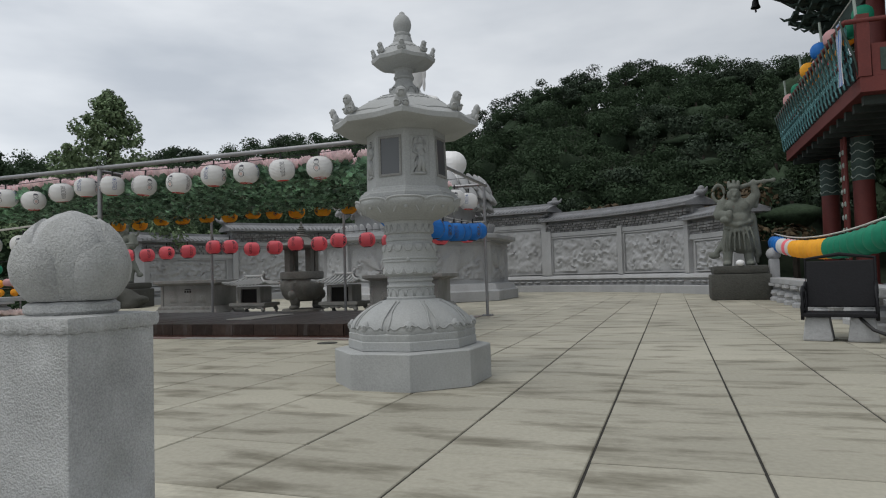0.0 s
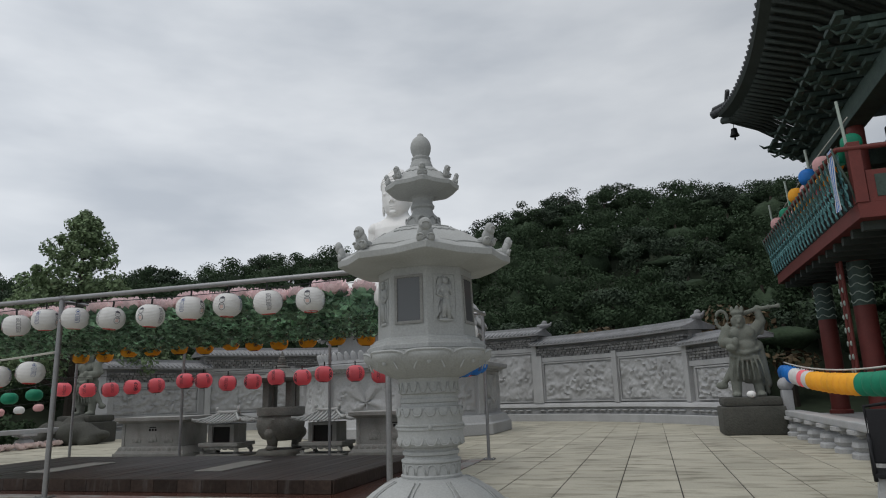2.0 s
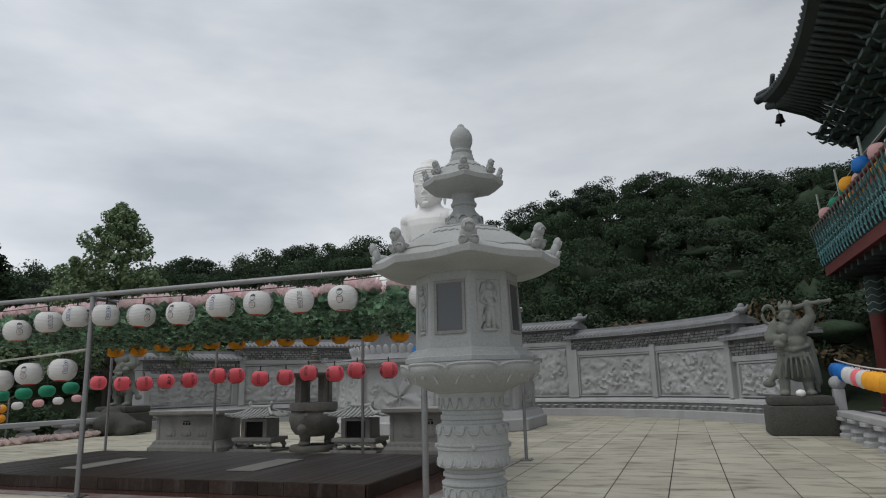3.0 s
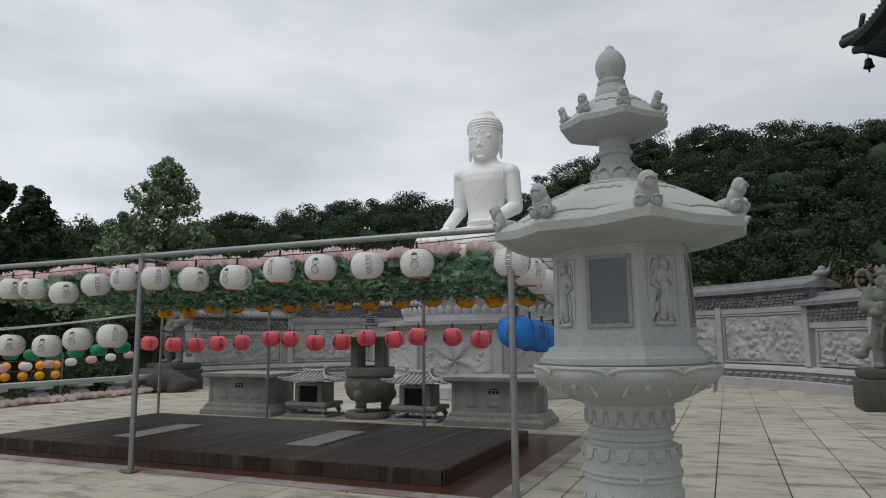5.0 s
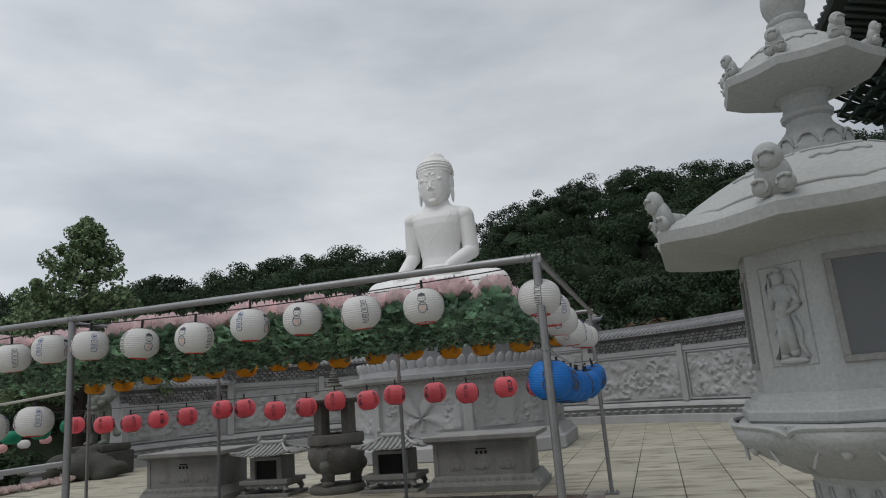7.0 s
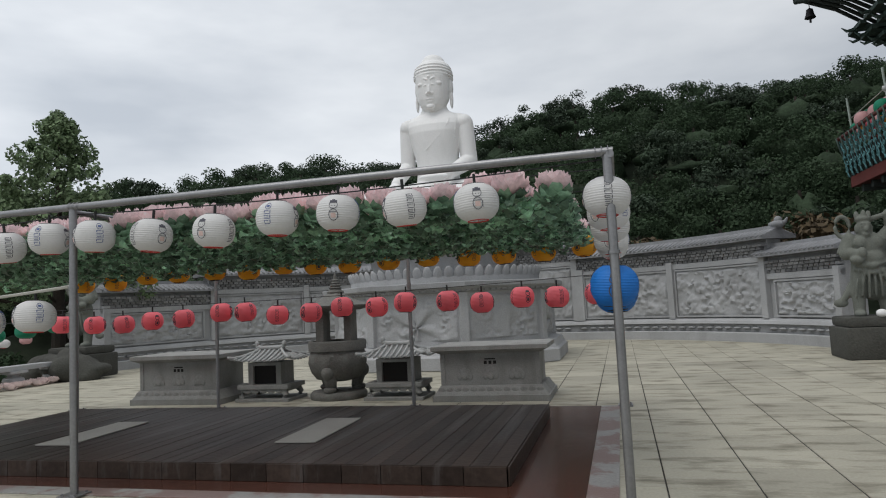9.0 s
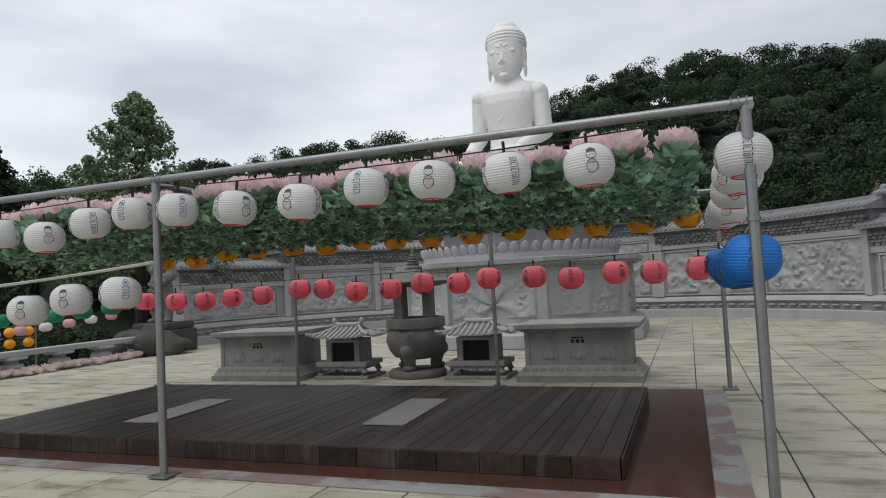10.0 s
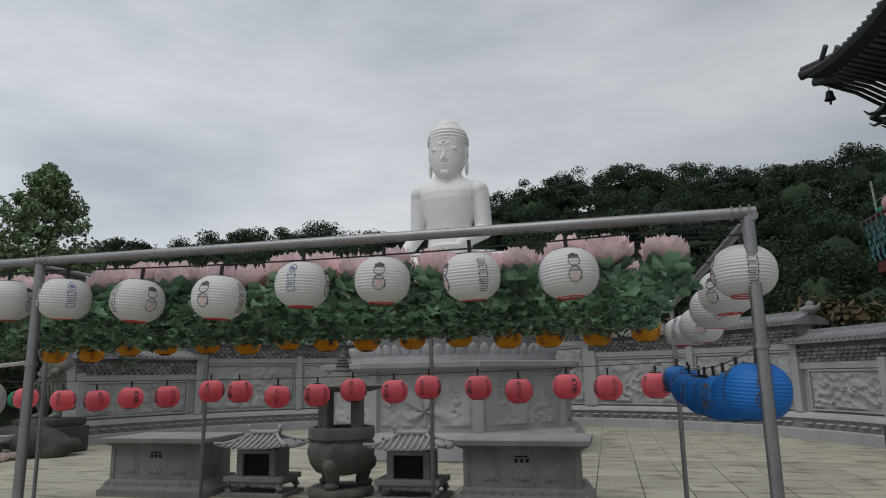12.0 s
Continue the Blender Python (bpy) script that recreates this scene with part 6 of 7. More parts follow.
for sx in (-0.36, 0.36):
    b = bmesh.new()
    tube(b, [(sx, -0.22, 0.19), (sx, -0.24, 0.30), (sx, -0.20, 0.42), (sx, -0.10, 0.47), (sx, 0.10, 0.46), (sx, 0.26, 0.50)], 0.020, 8)
    tube(b, [(sx, -0.16 + 0.06 * math.cos(a), 0.36 + 0.06 * math.sin(a)) for a in [i * math.pi / 6 for i in range(12)]], 0.012, 6, closed=True)
    tube(b, [(sx, 0.02 + 0.08 * math.cos(a), 0.36 + 0.07 * math.sin(a)) for a in [i * math.pi / 6 for i in range(12)]], 0.012, 6, closed=True)
    tube(b, [(sx, 0.20, 0.19), (sx, 0.24, 0.34), (sx, 0.30, 0.50)], 0.020, 8)
    tube(b, [(sx, -0.22, 0.262), (sx, 0.24, 0.262)], 0.016, 8)
    part("side_frame", b, black_iron, bench, "scrolled iron side frame", smooth=True)
bench.scale = (0.82, 0.9, 1.06)
cable_pts = [(2.15, 7.60, 0.25), (2.25, 7.45, 0.12), (2.45, 7.25, 0.03), (2.9, 6.9, 0.02), (3.2, 6.5, 0.02)]
ob = part("cable", tube(bmesh.new(), cable_pts, 0.016, 8), cable_mat, label="thick black cable trailing from the bench", smooth=True)
tagged(ob, category="cable")


# ---- pavilion ----
pav = thing("pavilion", 0, 0, 0, label="two-storey timber pavilion with red columns, teal balcony and tiled roof", category="pavilion")
Y0P, Y1P, XB = 15.3, 24.0, 4.18
b = bmesh.new()
box(b, 4.6, 14.0, Y0P, 23.6, -0.66, 0.10)
part("podium", b, granite_trim, pav)
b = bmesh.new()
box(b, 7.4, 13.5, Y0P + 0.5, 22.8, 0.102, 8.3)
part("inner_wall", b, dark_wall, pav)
b = bmesh.new()
box(b, XB, 13.8, Y0P, Y1P, 4.02, 4.32, 0.01)
part("balcony_beam", b, red_timber, pav, "oxide red edge beam")
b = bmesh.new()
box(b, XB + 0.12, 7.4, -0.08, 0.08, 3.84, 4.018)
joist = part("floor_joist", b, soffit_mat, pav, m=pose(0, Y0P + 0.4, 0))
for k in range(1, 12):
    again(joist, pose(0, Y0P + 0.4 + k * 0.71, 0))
for yy in (23.0, 19.4, 15.8):
    b = bmesh.new()
    lathe(b, [(0.30, 0.102), (0.30, 0.20), (0.24, 0.22), (0.235, 3.0), (0.23, 3.02), (0.23, 3.84)], 24)
    col = part("column", b, red_timber, pav, smooth=40, m=pose(5.15, yy, 0))
    b = bmesh.new()
    lathe(b, [(0.240, 2.75), (0.245, 2.78), (0.245, 3.82)], 24)
    part("painted_collar", b, bracket_mat, col, "painted green column head", smooth=40)
    b = bmesh.new()
    for k in range(5):
        tube(b, [(0.25 * math.cos(a), 0.25 * math.sin(a), 2.85 + 0.2 * k + 0.04 * math.sin(5 * a)) for a in [i * math.pi / 12 for i in range(24)]], 0.014, 5, closed=True)
    part("painted_rings", b, pale_paint, col)
    b = bmesh.new()
    lathe(b, [(0.20, 4.322), (0.20, 7.6)], 20)
    part("upper_column", b, red_timber, pav, smooth=40, m=pose(5.6, yy, 0))
for dy in (0.35, 0.62):
    b = bmesh.new()
    tube(b, [(4.75, 18.9 + dy, 0.65), (4.75, 18.9 + dy, 3.84)], 0.045, 8)
    st = part("hanging_banner_pole", b, red_timber, pav, "slim dark pole with white beads")
    b = bmesh.new()
    blob(b, (0, 0, 0), (0.03, 0.03, 0.07), u=8, v=6)
    bead = part("bead", b, pale_paint, st, smooth=True, m=pose(4.70, 18.9 + dy, 0.9))
    for k in range(1, 9):
        again(bead, pose(4.70, 18.9 + dy, 0.9 + 0.32 * k))
# balcony railing of cloud scrolls
b = bmesh.new()
path = [(0.0, 0.0), (0.05, 0.12), (0.16, 0.20), (0.10, 0.34), (-0.04, 0.42), (0.0, 0.58), (0.14, 0.66), (0.10, 0.82), (-0.05, 0.92), (-0.10, 1.06)]
tube(b, [(-0.10 - 0.12 * z, y, z) for y, z in path], 0.022, 6)
tube(b, [(-0.11 - 0.12 * z, -0.6 * y + 0.08, z + 0.02) for y, z in path], 0.018, 6)
for cy, cz, s in ((0.10, 0.20, 1), (-0.06, 0.38, -1), (0.12, 0.56, 1), (-0.04, 0.74, -1), (0.08, 0.92, 1)):
    tube(b, [(-0.10 - 0.12 * cz, cy - s * 0.075 * (1 - k / 14) * math.cos(k * 0.62), cz + 0.075 * (1 - k / 14) * math.sin(k * 0.62)) for k in range(12)], 0.018, 5)
scroll = part("scroll_baluster", b, teal_paint, pav, "teal cloud-scroll baluster", smooth=True, m=pose(XB + 0.04, Y0P + 0.2, 4.30))
NB = 26
for i in range(1, NB):
    again(scroll, pose(XB + 0.04, Y0P + 0.2 + i * (Y1P - Y0P - 0.35) / (NB - 1), 4.30))
b = bmesh.new()
tube(b, [(-0.02, 0, 0), (-0.10, 0, 0.45), (-0.24, 0, 0.85), (-0.30, 0, 1.12), (-0.20, 0, 1.20)], [0.02, 0.022, 0.026, 0.024, 0.015], 7)
stud = part("rail_bracket", b, bracket_mat, pav, "curved dark green rail bracket", smooth=True, m=pose(XB + 0.02, Y0P + 0.05, 4.32))
for i in range(1, NB):
    again(stud, pose(XB + 0.02, Y0P + 0.05 + i * (Y1P - Y0P - 0.1) / (NB - 1), 4.32))
b = bmesh.new()
tube(b, [(XB - 0.22, Y0P, 5.42), (XB - 0.22, Y1P + 0.05, 5.42)], 0.05, 10)
tube(b, [(XB - 0.22, Y1P + 0.05, 5.42), (13.0, Y1P + 0.2, 5.42)], 0.05, 10)
tube(b, [(XB - 0.22, Y0P, 5.42), (13.0, Y0P, 5.42)], 0.05, 10)
part("handrail", b, red_timber, pav, smooth=True)
b = bmesh.new()
box(b, XB + 0.03, XB + 0.05, Y0P, Y1P, 4.32, 4.95)
part("rail_panel", b, dark_wall, pav)
for i in range(22):
    again(scroll, pose(XB + 0.2 + i * 0.36, Y1P - 0.06, 4.30, 0, 0, -90))
# near corner of the balcony: red post and panels, striped cloth hung over the rail
b = bmesh.new()
box(b, XB - 0.02, XB + 0.20, Y0P - 0.02, Y0P + 0.20, 4.322, 5.55, 0.01)
part("corner_post", b, red_timber, pav)
for i in range(5):
    b = bmesh.new()
    x0 = XB + 0.22 + 1.5 * i
    box(b, x0, x0 + 1.46, Y0P + 0.02, Y0P + 0.10, 4.322, 4.96, 0.008)
    panel = part("side_panel", b, red_timber, pav)
    b = bmesh.new()
    box(b, x0 + 0.14, x0 + 1.32, Y0P + 0.008, Y0P + 0.022, 4.42, 4.86, 0.004)
    part("painted_field", b, bracket_mat, panel, "dark green painted field")
hung = thing("striped_cloth", XB - 0.26, Y0P + 0.16, 4.30, label="blue and white striped cloth hanging over the balcony rail", category="cloth")
for i in range(7):
    b = bmesh.new()
    rows = []
    for j in range(9):
        z = 1.22 - 1.26 * j / 8
        sway = 0.012 * math.sin(j * 0.9 + i * 0.5)
        rows.append([b.verts.new((dx + sway, 0.045 * (i + e), z)) for dx, e in ((0.0, 0.0), (0.0, 1.0), (0.010, 1.0), (0.010, 0.0))])
    for p, q in zip(rows, rows[1:]):
        for k in range(4):
            b.faces.new((p[k], p[(k + 1) % 4], q[(k + 1) % 4], q[k]))
    part("stripe", b, paper_blue if i % 2 else paper_white, hung)
for yy in (23.6, 21.0, 18.4, 15.5):
    b = bmesh.new()
    tube(b, [(XB + 0.1, yy, 4.32), (XB - 0.02, yy, 6.5)], 0.03, 8)
    part("flag_pole", b, pale_paint, pav)
# bracket clusters, beam and eaves
b = bmesh.new()
box(b, 5.35, 5.85, Y0P, 23.4, 7.25, 7.75, 0.02)
box(b, 5.85, 13.0, 22.9, 23.4, 7.25, 7.75, 0.02)
part("head_beam", b, bracket_mat, pav, "painted head beam")
places = [pose(5.4, Y0P + 0.4 + i * 1.23, 7.72) for i in range(7)] + [pose(5.4 + 1.25 * i, 23.3, 7.72, 0, 0, -90) for i in range(1, 6)] + [pose(5.5, 23.2, 7.72, 0, 0, -45)]
for k in range(4):
    b = bmesh.new()
    box(b, -0.12 - 0.30 * k, 0.30, -0.10, 0.10, 0.16 * k, 0.16 * k + 0.12, 0.01)
    tube(b, [(-0.12 - 0.30 * k, 0, 0.16 * k + 0.06), (-0.34 - 0.30 * k, 0, 0.16 * k + 0.03), (-0.46 - 0.30 * k, 0, 0.16 * k + 0.14)], [0.05, 0.04, 0.012], 6)
    arm = part("bracket_arm", b, bracket_mat, pav, m=places[0])
    b = bmesh.new()
    box(b, -0.22 - 0.28 * k, -0.06 - 0.28 * k, -0.34 - 0.05 * k, 0.34 + 0.05 * k, 0.16 * k + 0.02, 0.16 * k + 0.13, 0.01)
    cross = part("cross_bracket", b, bracket_mat, pav, m=places[0])
    for m in places[1:]:
        again(arm, m)
        again(cross, m)


def lift(u):
    """Rise of the eave towards its corners."""
    d = min(max(EY - u, 0.0), 10.2)
    return 1.159 - 0.2185 * d + 0.0254 * d * d


def bow(u):
    """The eave's inward bow between its corners."""
    d = min(max(EY - u, 0.0), 10.2)
    return 0.1107 * d - 0.0109 * d * d


EX, EY = 3.025, 24.0
b = bmesh.new()
top = []
for i in range(31):
    u = Y0P - 1.0 + (EY - Y0P + 1.0) * i / 30
    row = []
    for k in range(9):
        s = k / 8
        x = EX + bow(u) * (1 - s) ** 2 + 6.5 * s
        y = u if s == 0 else min(u, EY - 6.5 * s) if u > EY - 6.5 * s else u
        row.append(b.verts.new((x, y, 8.76 + lift(u) * (1 - s) ** 2 + 4.2 * s ** 1.5)))
    top.append(row)
for p, q in zip(top, top[1:]):
    for k in range(8):
        try:
            b.faces.new((p[k], q[k], q[k + 1], p[k + 1]))
        except ValueError:
            pass
top = []
for i in range(21):
    u = 20 - i
    row = []
    x0 = EX + 10.0 * i / 20
    for k in range(9):
        s = k / 8
        x = max(x0, EX + 6.5 * s)
        row.append(b.verts.new((x, EY - 6.5 * s, 8.76 + lift(EY - (x0 - EX)) * (1 - s) ** 2 + 4.2 * s ** 1.5)))
    top.append(row)
for p, q in zip(top, top[1:]):
    for k in range(8):
        b.faces.new((p[k], q[k], q[k + 1], p[k + 1]))
bmesh.ops.remove_doubles(b, verts=b.verts, dist=0.001)
bmesh.ops.dissolve_degenerate(b, edges=b.edges, dist=0.001)
roof = part("roof", b, tile_dark, pav, "dark clay tile roof with upswept corner")
b = bmesh.new()
n = 60
for (fx, fy) in ((0, 1), (1, 0)):
    rings = []
    for i in range(n + 1):
        if fy:
            u = Y0P - 1.0 + (EY - Y0P + 1.0) * i / n
            c, z = (EX + bow(u), u), 8.76 + lift(u)
            sec = [(0, 0, 0), (0.05, 0, -0.10), (0.35, 0, -0.26), (1.2, 0, -0.26 - 0.15), (2.6, 0, -0.75 - lift(u) * 0.75), (2.6, 0, 0.5)]
        else:
            u = EX + 10.0 * i / n
            c, z = (u, EY), 8.76 + lift(EY - (u - EX))
            sec = [(0, 0, 0), (0, -0.05, -0.10), (0, -0.35, -0.26), (0, -1.2, -0.41), (0, -2.6, -0.75 - lift(EY - (u - EX)) * 0.75), (0, -2.6, 0.5)]
        lim = EY - c[1] if fy else c[0] - EX
        row = []
        for dx, dy, dz in sec:
            d = min(abs(dx) + abs(dy), 99)
            x, y = c[0] + dx, c[1] + dy
            if fy and y > EY - (x - EX - bow(u)):
                y = EY - (x - EX - bow(u))
            if fx and x < EX + (EY - y):
                x = EX + (EY - y)
            row.append(b.verts.new((x, y, z + dz)))
        rings.append(row)
    for p, q in zip(rings, rings[1:]):
        for k in range(len(p) - 2):
            b.faces.new((p[k], q[k], q[k + 1], p[k + 1]))
bmesh.ops.remove_doubles(b, verts=b.verts, dist=0.001)
bmesh.ops.dissolve_degenerate(b, edges=b.edges, dist=0.001)
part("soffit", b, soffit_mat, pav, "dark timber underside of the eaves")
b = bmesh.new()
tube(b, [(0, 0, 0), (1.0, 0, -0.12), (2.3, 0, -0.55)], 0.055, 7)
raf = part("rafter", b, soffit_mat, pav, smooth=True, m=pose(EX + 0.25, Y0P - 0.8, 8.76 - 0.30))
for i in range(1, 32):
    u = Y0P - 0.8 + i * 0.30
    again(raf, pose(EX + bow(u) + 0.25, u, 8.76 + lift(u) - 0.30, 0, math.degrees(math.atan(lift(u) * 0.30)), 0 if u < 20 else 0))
b = bmesh.new()
tube(b, [(0.0, 0, 0.03), (0.5, 0, 0.20), (1.0, 0, 0.42)], 0.075, 8)
endt = part("cover_tile", b, tile_dark, pav, "rounded eave tile", smooth=True, m=pose(EX, Y0P - 1, 8.78))
for i in range(1, 34):
    u = Y0P - 1.0 + i * 0.289
    again(endt, pose(EX + bow(u), u, 8.78 + lift(u), 0, 0, 0))
for i in range(1, 34):
    x = EX + i * 0.29
    again(endt, pose(x, EY, 8.78 + lift(EY - (x - EX)), 0, 0, -90))
b = bmesh.new()
hip = [(EX - 0.1, EY + 0.1, 9.96), (EX + 0.5, EY - 0.5, 10.01), (EX + 1.5, EY - 1.5, 10.19), (EX + 3.2, EY - 3.2, 10.84), (EX + 6.4, EY - 6.4, 12.94)]
tube(b, hip, 0.14, 10)
tube(b, [(EX - 0.12, EY + 0.12, 10.0), (EX - 0.05, EY + 0.05, 10.14), (EX + 0.5, EY - 0.5, 10.16), (EX + 1.1, EY - 1.1, 10.24)], [0.05, 0.08, 0.09, 0.08], 8)
part("hip_ridge", b, tile_dark, pav, smooth=True)
b = bmesh.new()
tube(b, [(EX + 0.15, EY - 0.15, 9.62), (EX + 1.4, EY - 1.4, 9.19), (EX + 2.7, EY - 2.7, 7.94)], [0.12, 0.14, 0.16], 8)
part("hip_rafter", b, soffit_mat, pav, smooth=True)
b = bmesh.new()
tube(b, [(0, 0, 0.0), (0, 0, -0.30)], 0.012, 6)
lathe(b, [(0.03, -0.28), (0.09, -0.32), (0.11, -0.46), (0.15, -0.56), (0.13, -0.57)], 16)
tube(b, [(0, 0, -0.5), (0, 0, -0.70)], 0.03, 6)
ob = part("wind_bell", b, black_iron, label="dark bronze wind bell hanging from the eave corner", smooth=40)
ob.location = (EX + 0.42, EY - 0.42, 9.50)
tagged(ob, category="wind bell")
# lanterns along the balcony
seq = [KG, KG, KR, KR, KR, KG, KG, KO, KO, KR, KP, KB, KO, KO, KR, KG, KG, KR, KP, KO, KG, KR, KB, KO, KP, KG]
for i, k in enumerate(seq[:17]):
    y = 23.4 - i * 0.46
    hang(k, XB + 0.12 + 0.2 * math.sin(i * 2.1), y, 5.55 + 0.25 * math.sin(i * 1.3) ** 2, 1.15)
for i in range(9):
    hang((KP, KR, KO)[i % 3], XB + 0.1, 23.5 - i * 0.42, 5.42 + 0.05 * math.sin(i), 1.0)
string([(XB + 0.1, 24.0, 5.95), (XB + 0.1, 19.0, 6.15), (XB + 0.1, 15.4, 6.1)], rope_mat, "rope carrying lanterns above the balcony", 0.012)
for o in (KB, KW, KP, KO, KG, KR, ROSE, SMALL_WHITE):
    for c in list(o.children):
        bpy.data.objects.remove(c)
    bpy.data.objects.remove(o)


# ---- wooded hill ----
def crest(az):
    """Height of the hill's wooded skyline, in degrees above the plaza, by the compass angle from the back."""
    pts = ((-75, 7.5), (-60, 8.5), (-50, 9.0), (-41, 10.0), (-31, 11.5), (-25, 12.0), (-18, 12.1), (-13, 12.2), (-10, 14.7), (-6, 16.0), (-2, 16.2), (4, 16.0), (12, 15.6), (25, 15.0), (45, 13), (75, 10))
    for (a, e), (c, f) in zip(pts, pts[1:]):
        if a <= az <= c:
            return e + (f - e) * (az - a) / (c - a)
    return 9.0


HX, HY = -2.0, 3.0


def hill_z(az, d):
    peak = 52.0
    top = math.tan(radians(crest(az))) * peak + 1.3 - 3.6
    s = min(1, max(0, (d - 25) / (peak - 25)))
    return -0.4 + (top + 0.4) * (s * s * (3 - 2 * s)) ** 0.8


b = bmesh.new()
rows = []
for i in range(76):
    az = -75 + 2 * i
    rows.append([b.verts.new((HX + d * math.sin(radians(az)), HY + d * math.cos(radians(az)), hill_z(az, d) + (0.7 if 32 < d < 50 else -0.3))) for d in (25, 29, 33, 37, 41, 45, 49, 52, 56, 62)])
for p, q in zip(rows, rows[1:]):
    for k in range(9):
        b.faces.new((p[k], q[k], q[k + 1], p[k + 1]))
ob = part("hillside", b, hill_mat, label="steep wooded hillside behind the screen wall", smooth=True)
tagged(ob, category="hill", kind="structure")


def leaf_cloud(name, centres, sizes, mat, label, per, leaf, seed, parent=None, flat=0.75):
    """Many small leaf blades about the centres of the clumps."""
    g = np.random.default_rng(seed)
    c = np.repeat(np.asarray(centres, float), per, axis=0)
    s = np.repeat(np.asarray(sizes, float), per)
    n = len(c)
    d = g.normal(size=(n, 3))
    d /= np.linalg.norm(d, axis=1)[:, None]
    r = g.random(n) ** 0.33
    p = c + d * (r * s)[:, None] * np.array([1, 1, flat])
    out = d + 0.55 * g.normal(size=(n, 3)) + np.array([0, 0, 0.25])
    u = np.cross(out, g.normal(size=(n, 3)))
    u /= np.linalg.norm(u, axis=1)[:, None]
    v = np.cross(out, u)
    v /= np.linalg.norm(v, axis=1)[:, None]
    ls = leaf * g.uniform(0.6, 1.4, n)[:, None]
    quads = np.stack([p - u * ls, p - v * ls * 0.55, p + u * ls, p + v * ls * 0.55], axis=1).reshape(-1, 3)
    me = bpy.data.meshes.new(name)
    me.vertices.add(4 * n)
    me.vertices.foreach_set("co", quads.astype(np.float32).ravel())
    me.loops.add(4 * n)
    me.loops.foreach_set("vertex_index", np.arange(4 * n, dtype=np.int32))
    me.polygons.add(n)
    me.polygons.foreach_set("loop_start", np.arange(0, 4 * n, 4, dtype=np.int32))
    me.update(calc_edges=True)
    me.materials.append(mat)
    ob2 = new(name, me)
    ob2.parent = parent
    tagged(ob2, label)
    return ob2


g = np.random.default_rng(5)
cd, sd, cp, sp = [], [], [], []
trunks = bmesh.new()
cores = []
for row, d in enumerate((28, 31, 34, 37.5, 41, 44.5, 48, 51.5)):
    az = -74.0 + (row % 2) * 2
    while az < 74:
        step = 3.9 * 34 / d
        a = az + g.uniform(-0.8, 0.8)
        dd = d + g.uniform(-1.2, 1.2)
        x, y = HX + dd * math.sin(radians(a)), HY + dd * math.cos(radians(a))
        z = hill_z(a, dd)
        az += step
        if x > 2.3 and y < 26.5:
            continue
        h = g.uniform(3.0, 4.3) if row < 7 else g.uniform(2.8, 4.2)
        w = g.uniform(1.3, 2.0)
        pine = g.random() < (0.65 if row >= 6 else 0.25)
        tube(trunks, [(x, y, z - 0.4), (x + g.uniform(-0.2, 0.2), y, z + h * 0.75)], [0.16, 0.07], 6)
        cores.append((x, y, z + h * (0.60 if pine else 0.46), 0.62 * w, h * (0.10 if pine else 0.22)))
        for k in range(16):
            # clumps over the outside of a rounded crown, a flatter one for the pines
            up = g.uniform(-0.35, 1.0)
            an = g.uniform(0, 6.28)
            rim = math.sqrt(max(0.0, 1 - up * up)) * g.uniform(0.75, 1.0)
            if pine:
                cp.append((x + 1.3 * w * rim * math.cos(an), y + 1.3 * w * rim * math.sin(an), z + h * (0.66 + 0.27 * up)))
                sp.append(g.uniform(0.40, 0.70))
            else:
                cd.append((x + 1.1 * w * rim * math.cos(an), y + 1.1 * w * rim * math.sin(an), z + h * (0.52 + 0.40 * up)))
                sd.append(g.uniform(0.50, 0.85))
forest = thing("forest", 0, 0, 0, label="dense dark green mixed woodland covering the hill", category="forest", kind="stuff")
leaf_cloud("broadleaf_crowns", cd, sd, foliage_dark, "dark green leafy crowns", 145, 0.085, 1, forest)
leaf_cloud("pine_crowns", cp, sp, foliage_pine, "blackish green pine crowns", 145, 0.078, 2, forest, 0.6)
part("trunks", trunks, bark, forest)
# solid core of each crown, shade among inner leaves put into its darker green
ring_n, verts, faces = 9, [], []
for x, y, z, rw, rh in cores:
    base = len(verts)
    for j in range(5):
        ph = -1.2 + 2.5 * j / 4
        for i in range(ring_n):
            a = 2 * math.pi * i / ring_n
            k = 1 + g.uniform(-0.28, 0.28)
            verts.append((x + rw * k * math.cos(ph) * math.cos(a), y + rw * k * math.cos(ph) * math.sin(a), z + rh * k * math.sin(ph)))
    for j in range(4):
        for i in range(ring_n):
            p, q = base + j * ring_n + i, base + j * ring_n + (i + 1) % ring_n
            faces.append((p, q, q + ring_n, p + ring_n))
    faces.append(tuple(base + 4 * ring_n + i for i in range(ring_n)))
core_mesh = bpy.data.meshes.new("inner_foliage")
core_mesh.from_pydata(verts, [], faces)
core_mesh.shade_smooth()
core_mesh.materials.append(foliage_shaded)
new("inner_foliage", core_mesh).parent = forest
cb, sb = [], []
for k in range(26):
    a, r = radians(g.uniform(22, 62)), g.uniform(10.6, 12.5)
    cb.append((WC[0] + r * math.sin(a), WC[1] + r * math.cos(a), g.uniform(0.9, 3.1)))
    sb.append(g.uniform(0.5, 0.9))
sh = leaf_cloud("shrubs", cb, sb, foliage_brown, "russet-tinged shrubs behind the screen wall", 150, 0.10, 3, None, 0.6)
tagged(sh, category="shrubs", kind="stuff")
cb, sb = [], []
for k in range(40):
    cb.append((g.uniform(-18.5, -16.2), g.uniform(6, 17), g.uniform(-0.3, 0.75)))
    sb.append(g.uniform(0.4, 0.7))
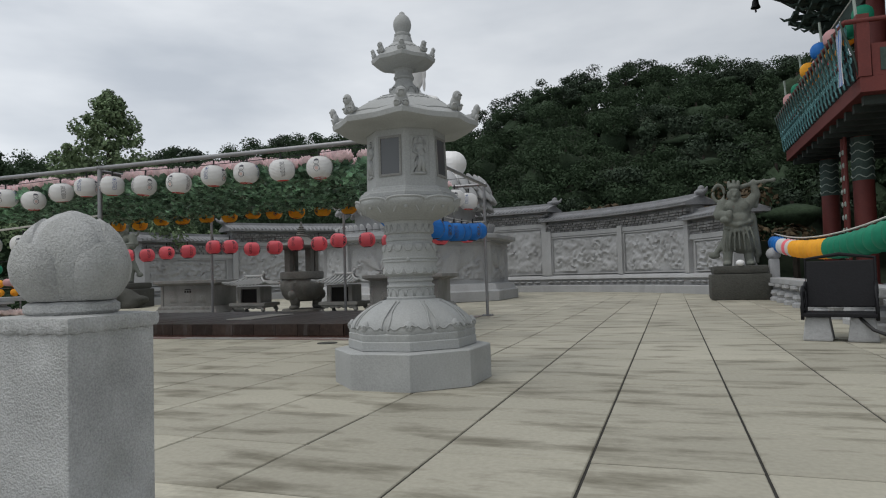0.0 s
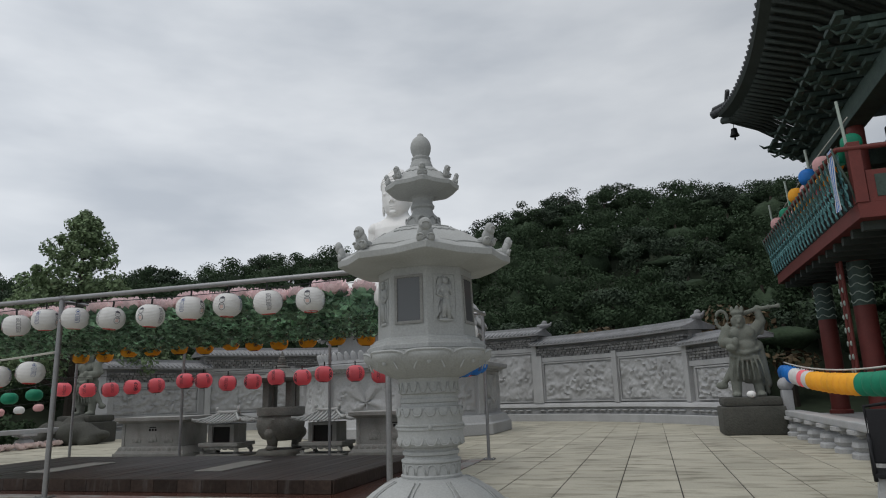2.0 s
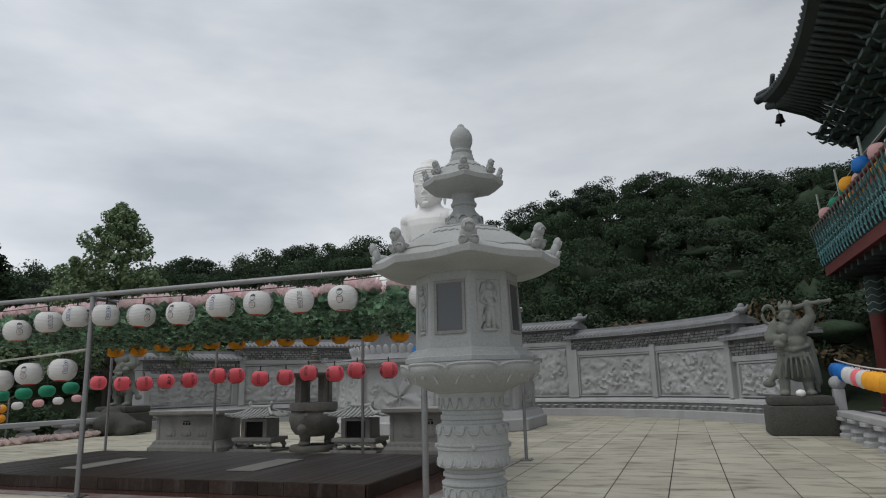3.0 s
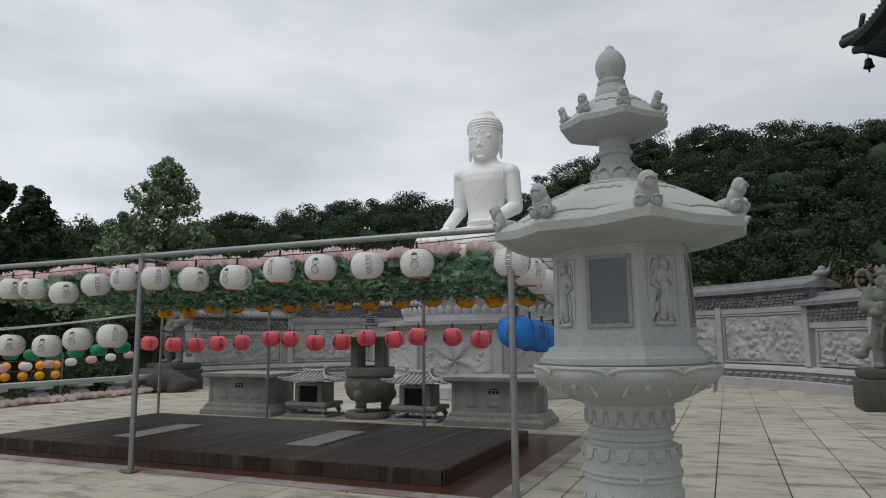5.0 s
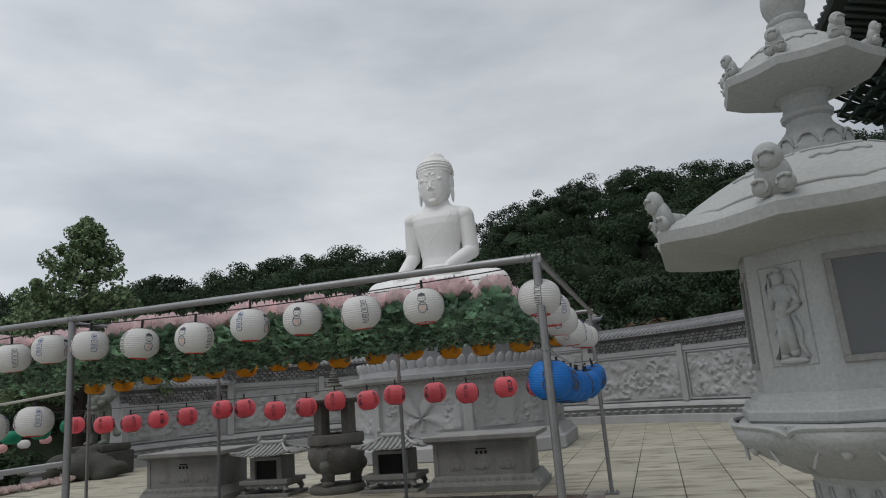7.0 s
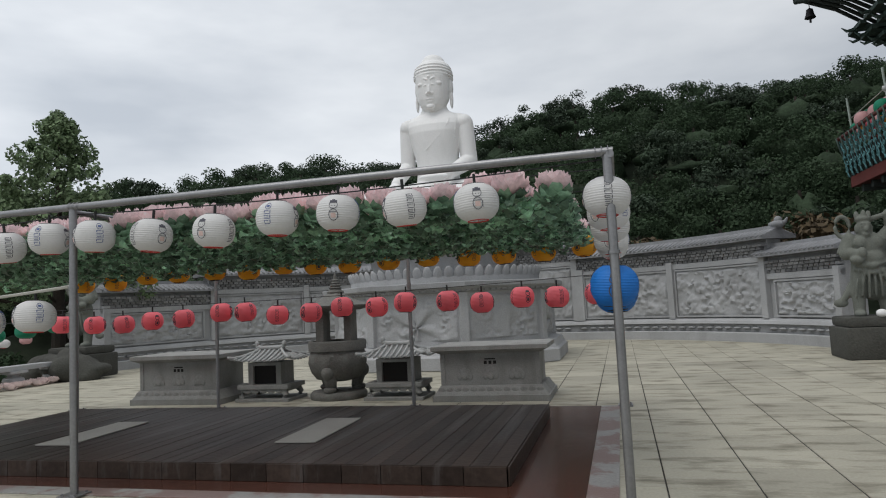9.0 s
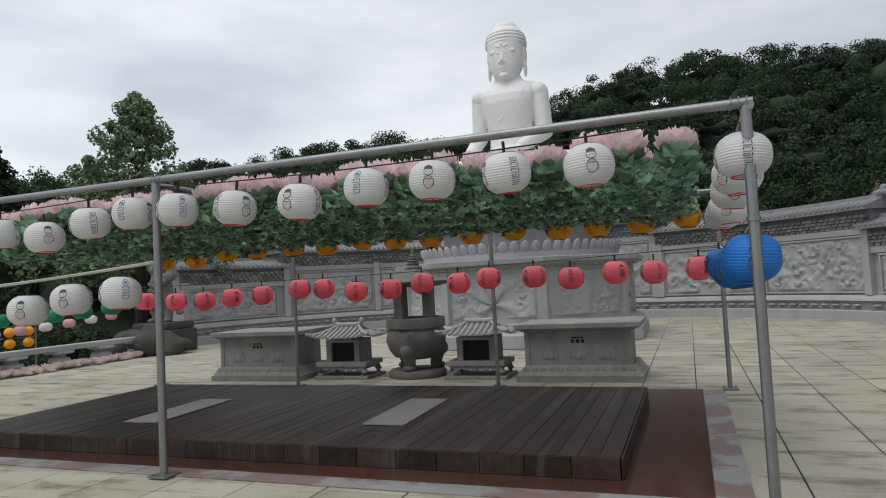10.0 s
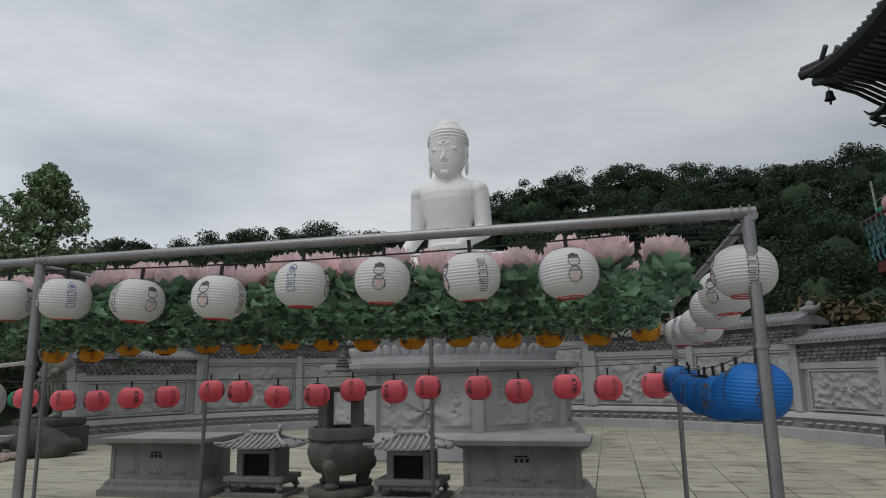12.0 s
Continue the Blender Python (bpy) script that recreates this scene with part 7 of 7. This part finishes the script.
sh = leaf_cloud("hedge", cb, sb, foliage_dark, "dark green hedge beyond the balustrade", 220, 0.07, 4, None, 0.8)
tagged(sh, category="hedge", kind="stuff")


def tree(x, y, z0, h, w, mat, seed, label, lean=0.0, per=90, leaf=0.10):
    gg = np.random.default_rng(seed)
    t2 = thing("tree", x, y, z0, label=label, category="tree", group="trees beside the plaza")
    b2 = bmesh.new()
    tube(b2, [(0, 0, 0), (0.05, 0, h * 0.3), (0.0, 0.05, h * 0.6), (lean, 0, h * 0.92)], [0.22, 0.17, 0.11, 0.03], 9)
    cs, ss = [], []
    for k in range(190):
        f = 0.34 + 0.66 * gg.random() ** 1.25
        an = k * 2.4 + gg.uniform(-0.4, 0.4)
        rr = w * (1.02 - f) ** 0.85 * math.sqrt(gg.uniform(0.12, 1.0)) * gg.uniform(0.85, 1.1)
        c = (lean * f + rr * math.cos(an), rr * math.sin(an), h * f)
        if k % 5 == 0:
            tube(b2, [(lean * f, 0, h * f - 0.35 * rr), (0.5 * c[0], 0.5 * c[1], h * f - 0.15 * rr), c], [0.05, 0.035, 0.012], 5)
        cs.append(c)
        ss.append(gg.uniform(0.24, 0.58) * (1.15 - 0.6 * f))
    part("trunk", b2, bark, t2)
    leaf_cloud("crown", cs, ss, mat, "", per, leaf, seed + 9, t2, 1.1)


tree(-18.65, 19.3, -0.6, 8.2, 5.0, foliage_mid, 3, "tall green ginkgo tree with an airy pointed crown", per=120, leaf=0.07)
tree(-27.0, 18.0, -0.6, 9.4, 5.2, foliage_dark, 4, "dark green leafy tree beyond the plaza", per=80, leaf=0.11)
tree(-29.5, 22.0, -0.6, 8.8, 4.6, foliage_dark, 5, "dark green leafy tree beyond the plaza", per=80, leaf=0.11)
tree(-30.0, 14.5, -0.6, 9.8, 4.0, foliage_dark, 6, "dark green leafy tree beyond the plaza", per=80, leaf=0.11)

# ---- plaza slabs ----
near = {}
rest = bmesh.new()
first = None
for i in range(-27, 4):
    for j in range(-1, 38):
        cx, cy = X0 + TILE * (i + 0.5), Y0 + TILE * (j + 0.5)
        if cx > 2.9 or math.hypot(cx - WC[0], cy - WC[1]) > WR + 0.3 and cy > WC[1]:
            continue
        if -9.7 < cx < -3.0 and 7.9 < cy < 11.2:
            continue
        if i >= -9 and j < 22:
            m = pose(cx, cy, random.uniform(-0.0015, 0.0015))
            if first is None:
                first = part("slab", tile_mesh(), tile_mat, plaza, m=m)
            else:
                again(first, m)
        else:
            h = 0.296
            vs = [rest.verts.new((cx + sx * h, cy + sy * h, z)) for z in (-0.03, 0.0) for sx, sy in ((-1, -1), (1, -1), (1, 1), (-1, 1))]
            for q in range(4):
                rest.faces.new((vs[q], vs[(q + 1) % 4], vs[4 + (q + 1) % 4], vs[4 + q]))
            rest.faces.new(vs[4:])
tagged(part("far_slabs", rest, tile_mat, plaza), kind="stuff")
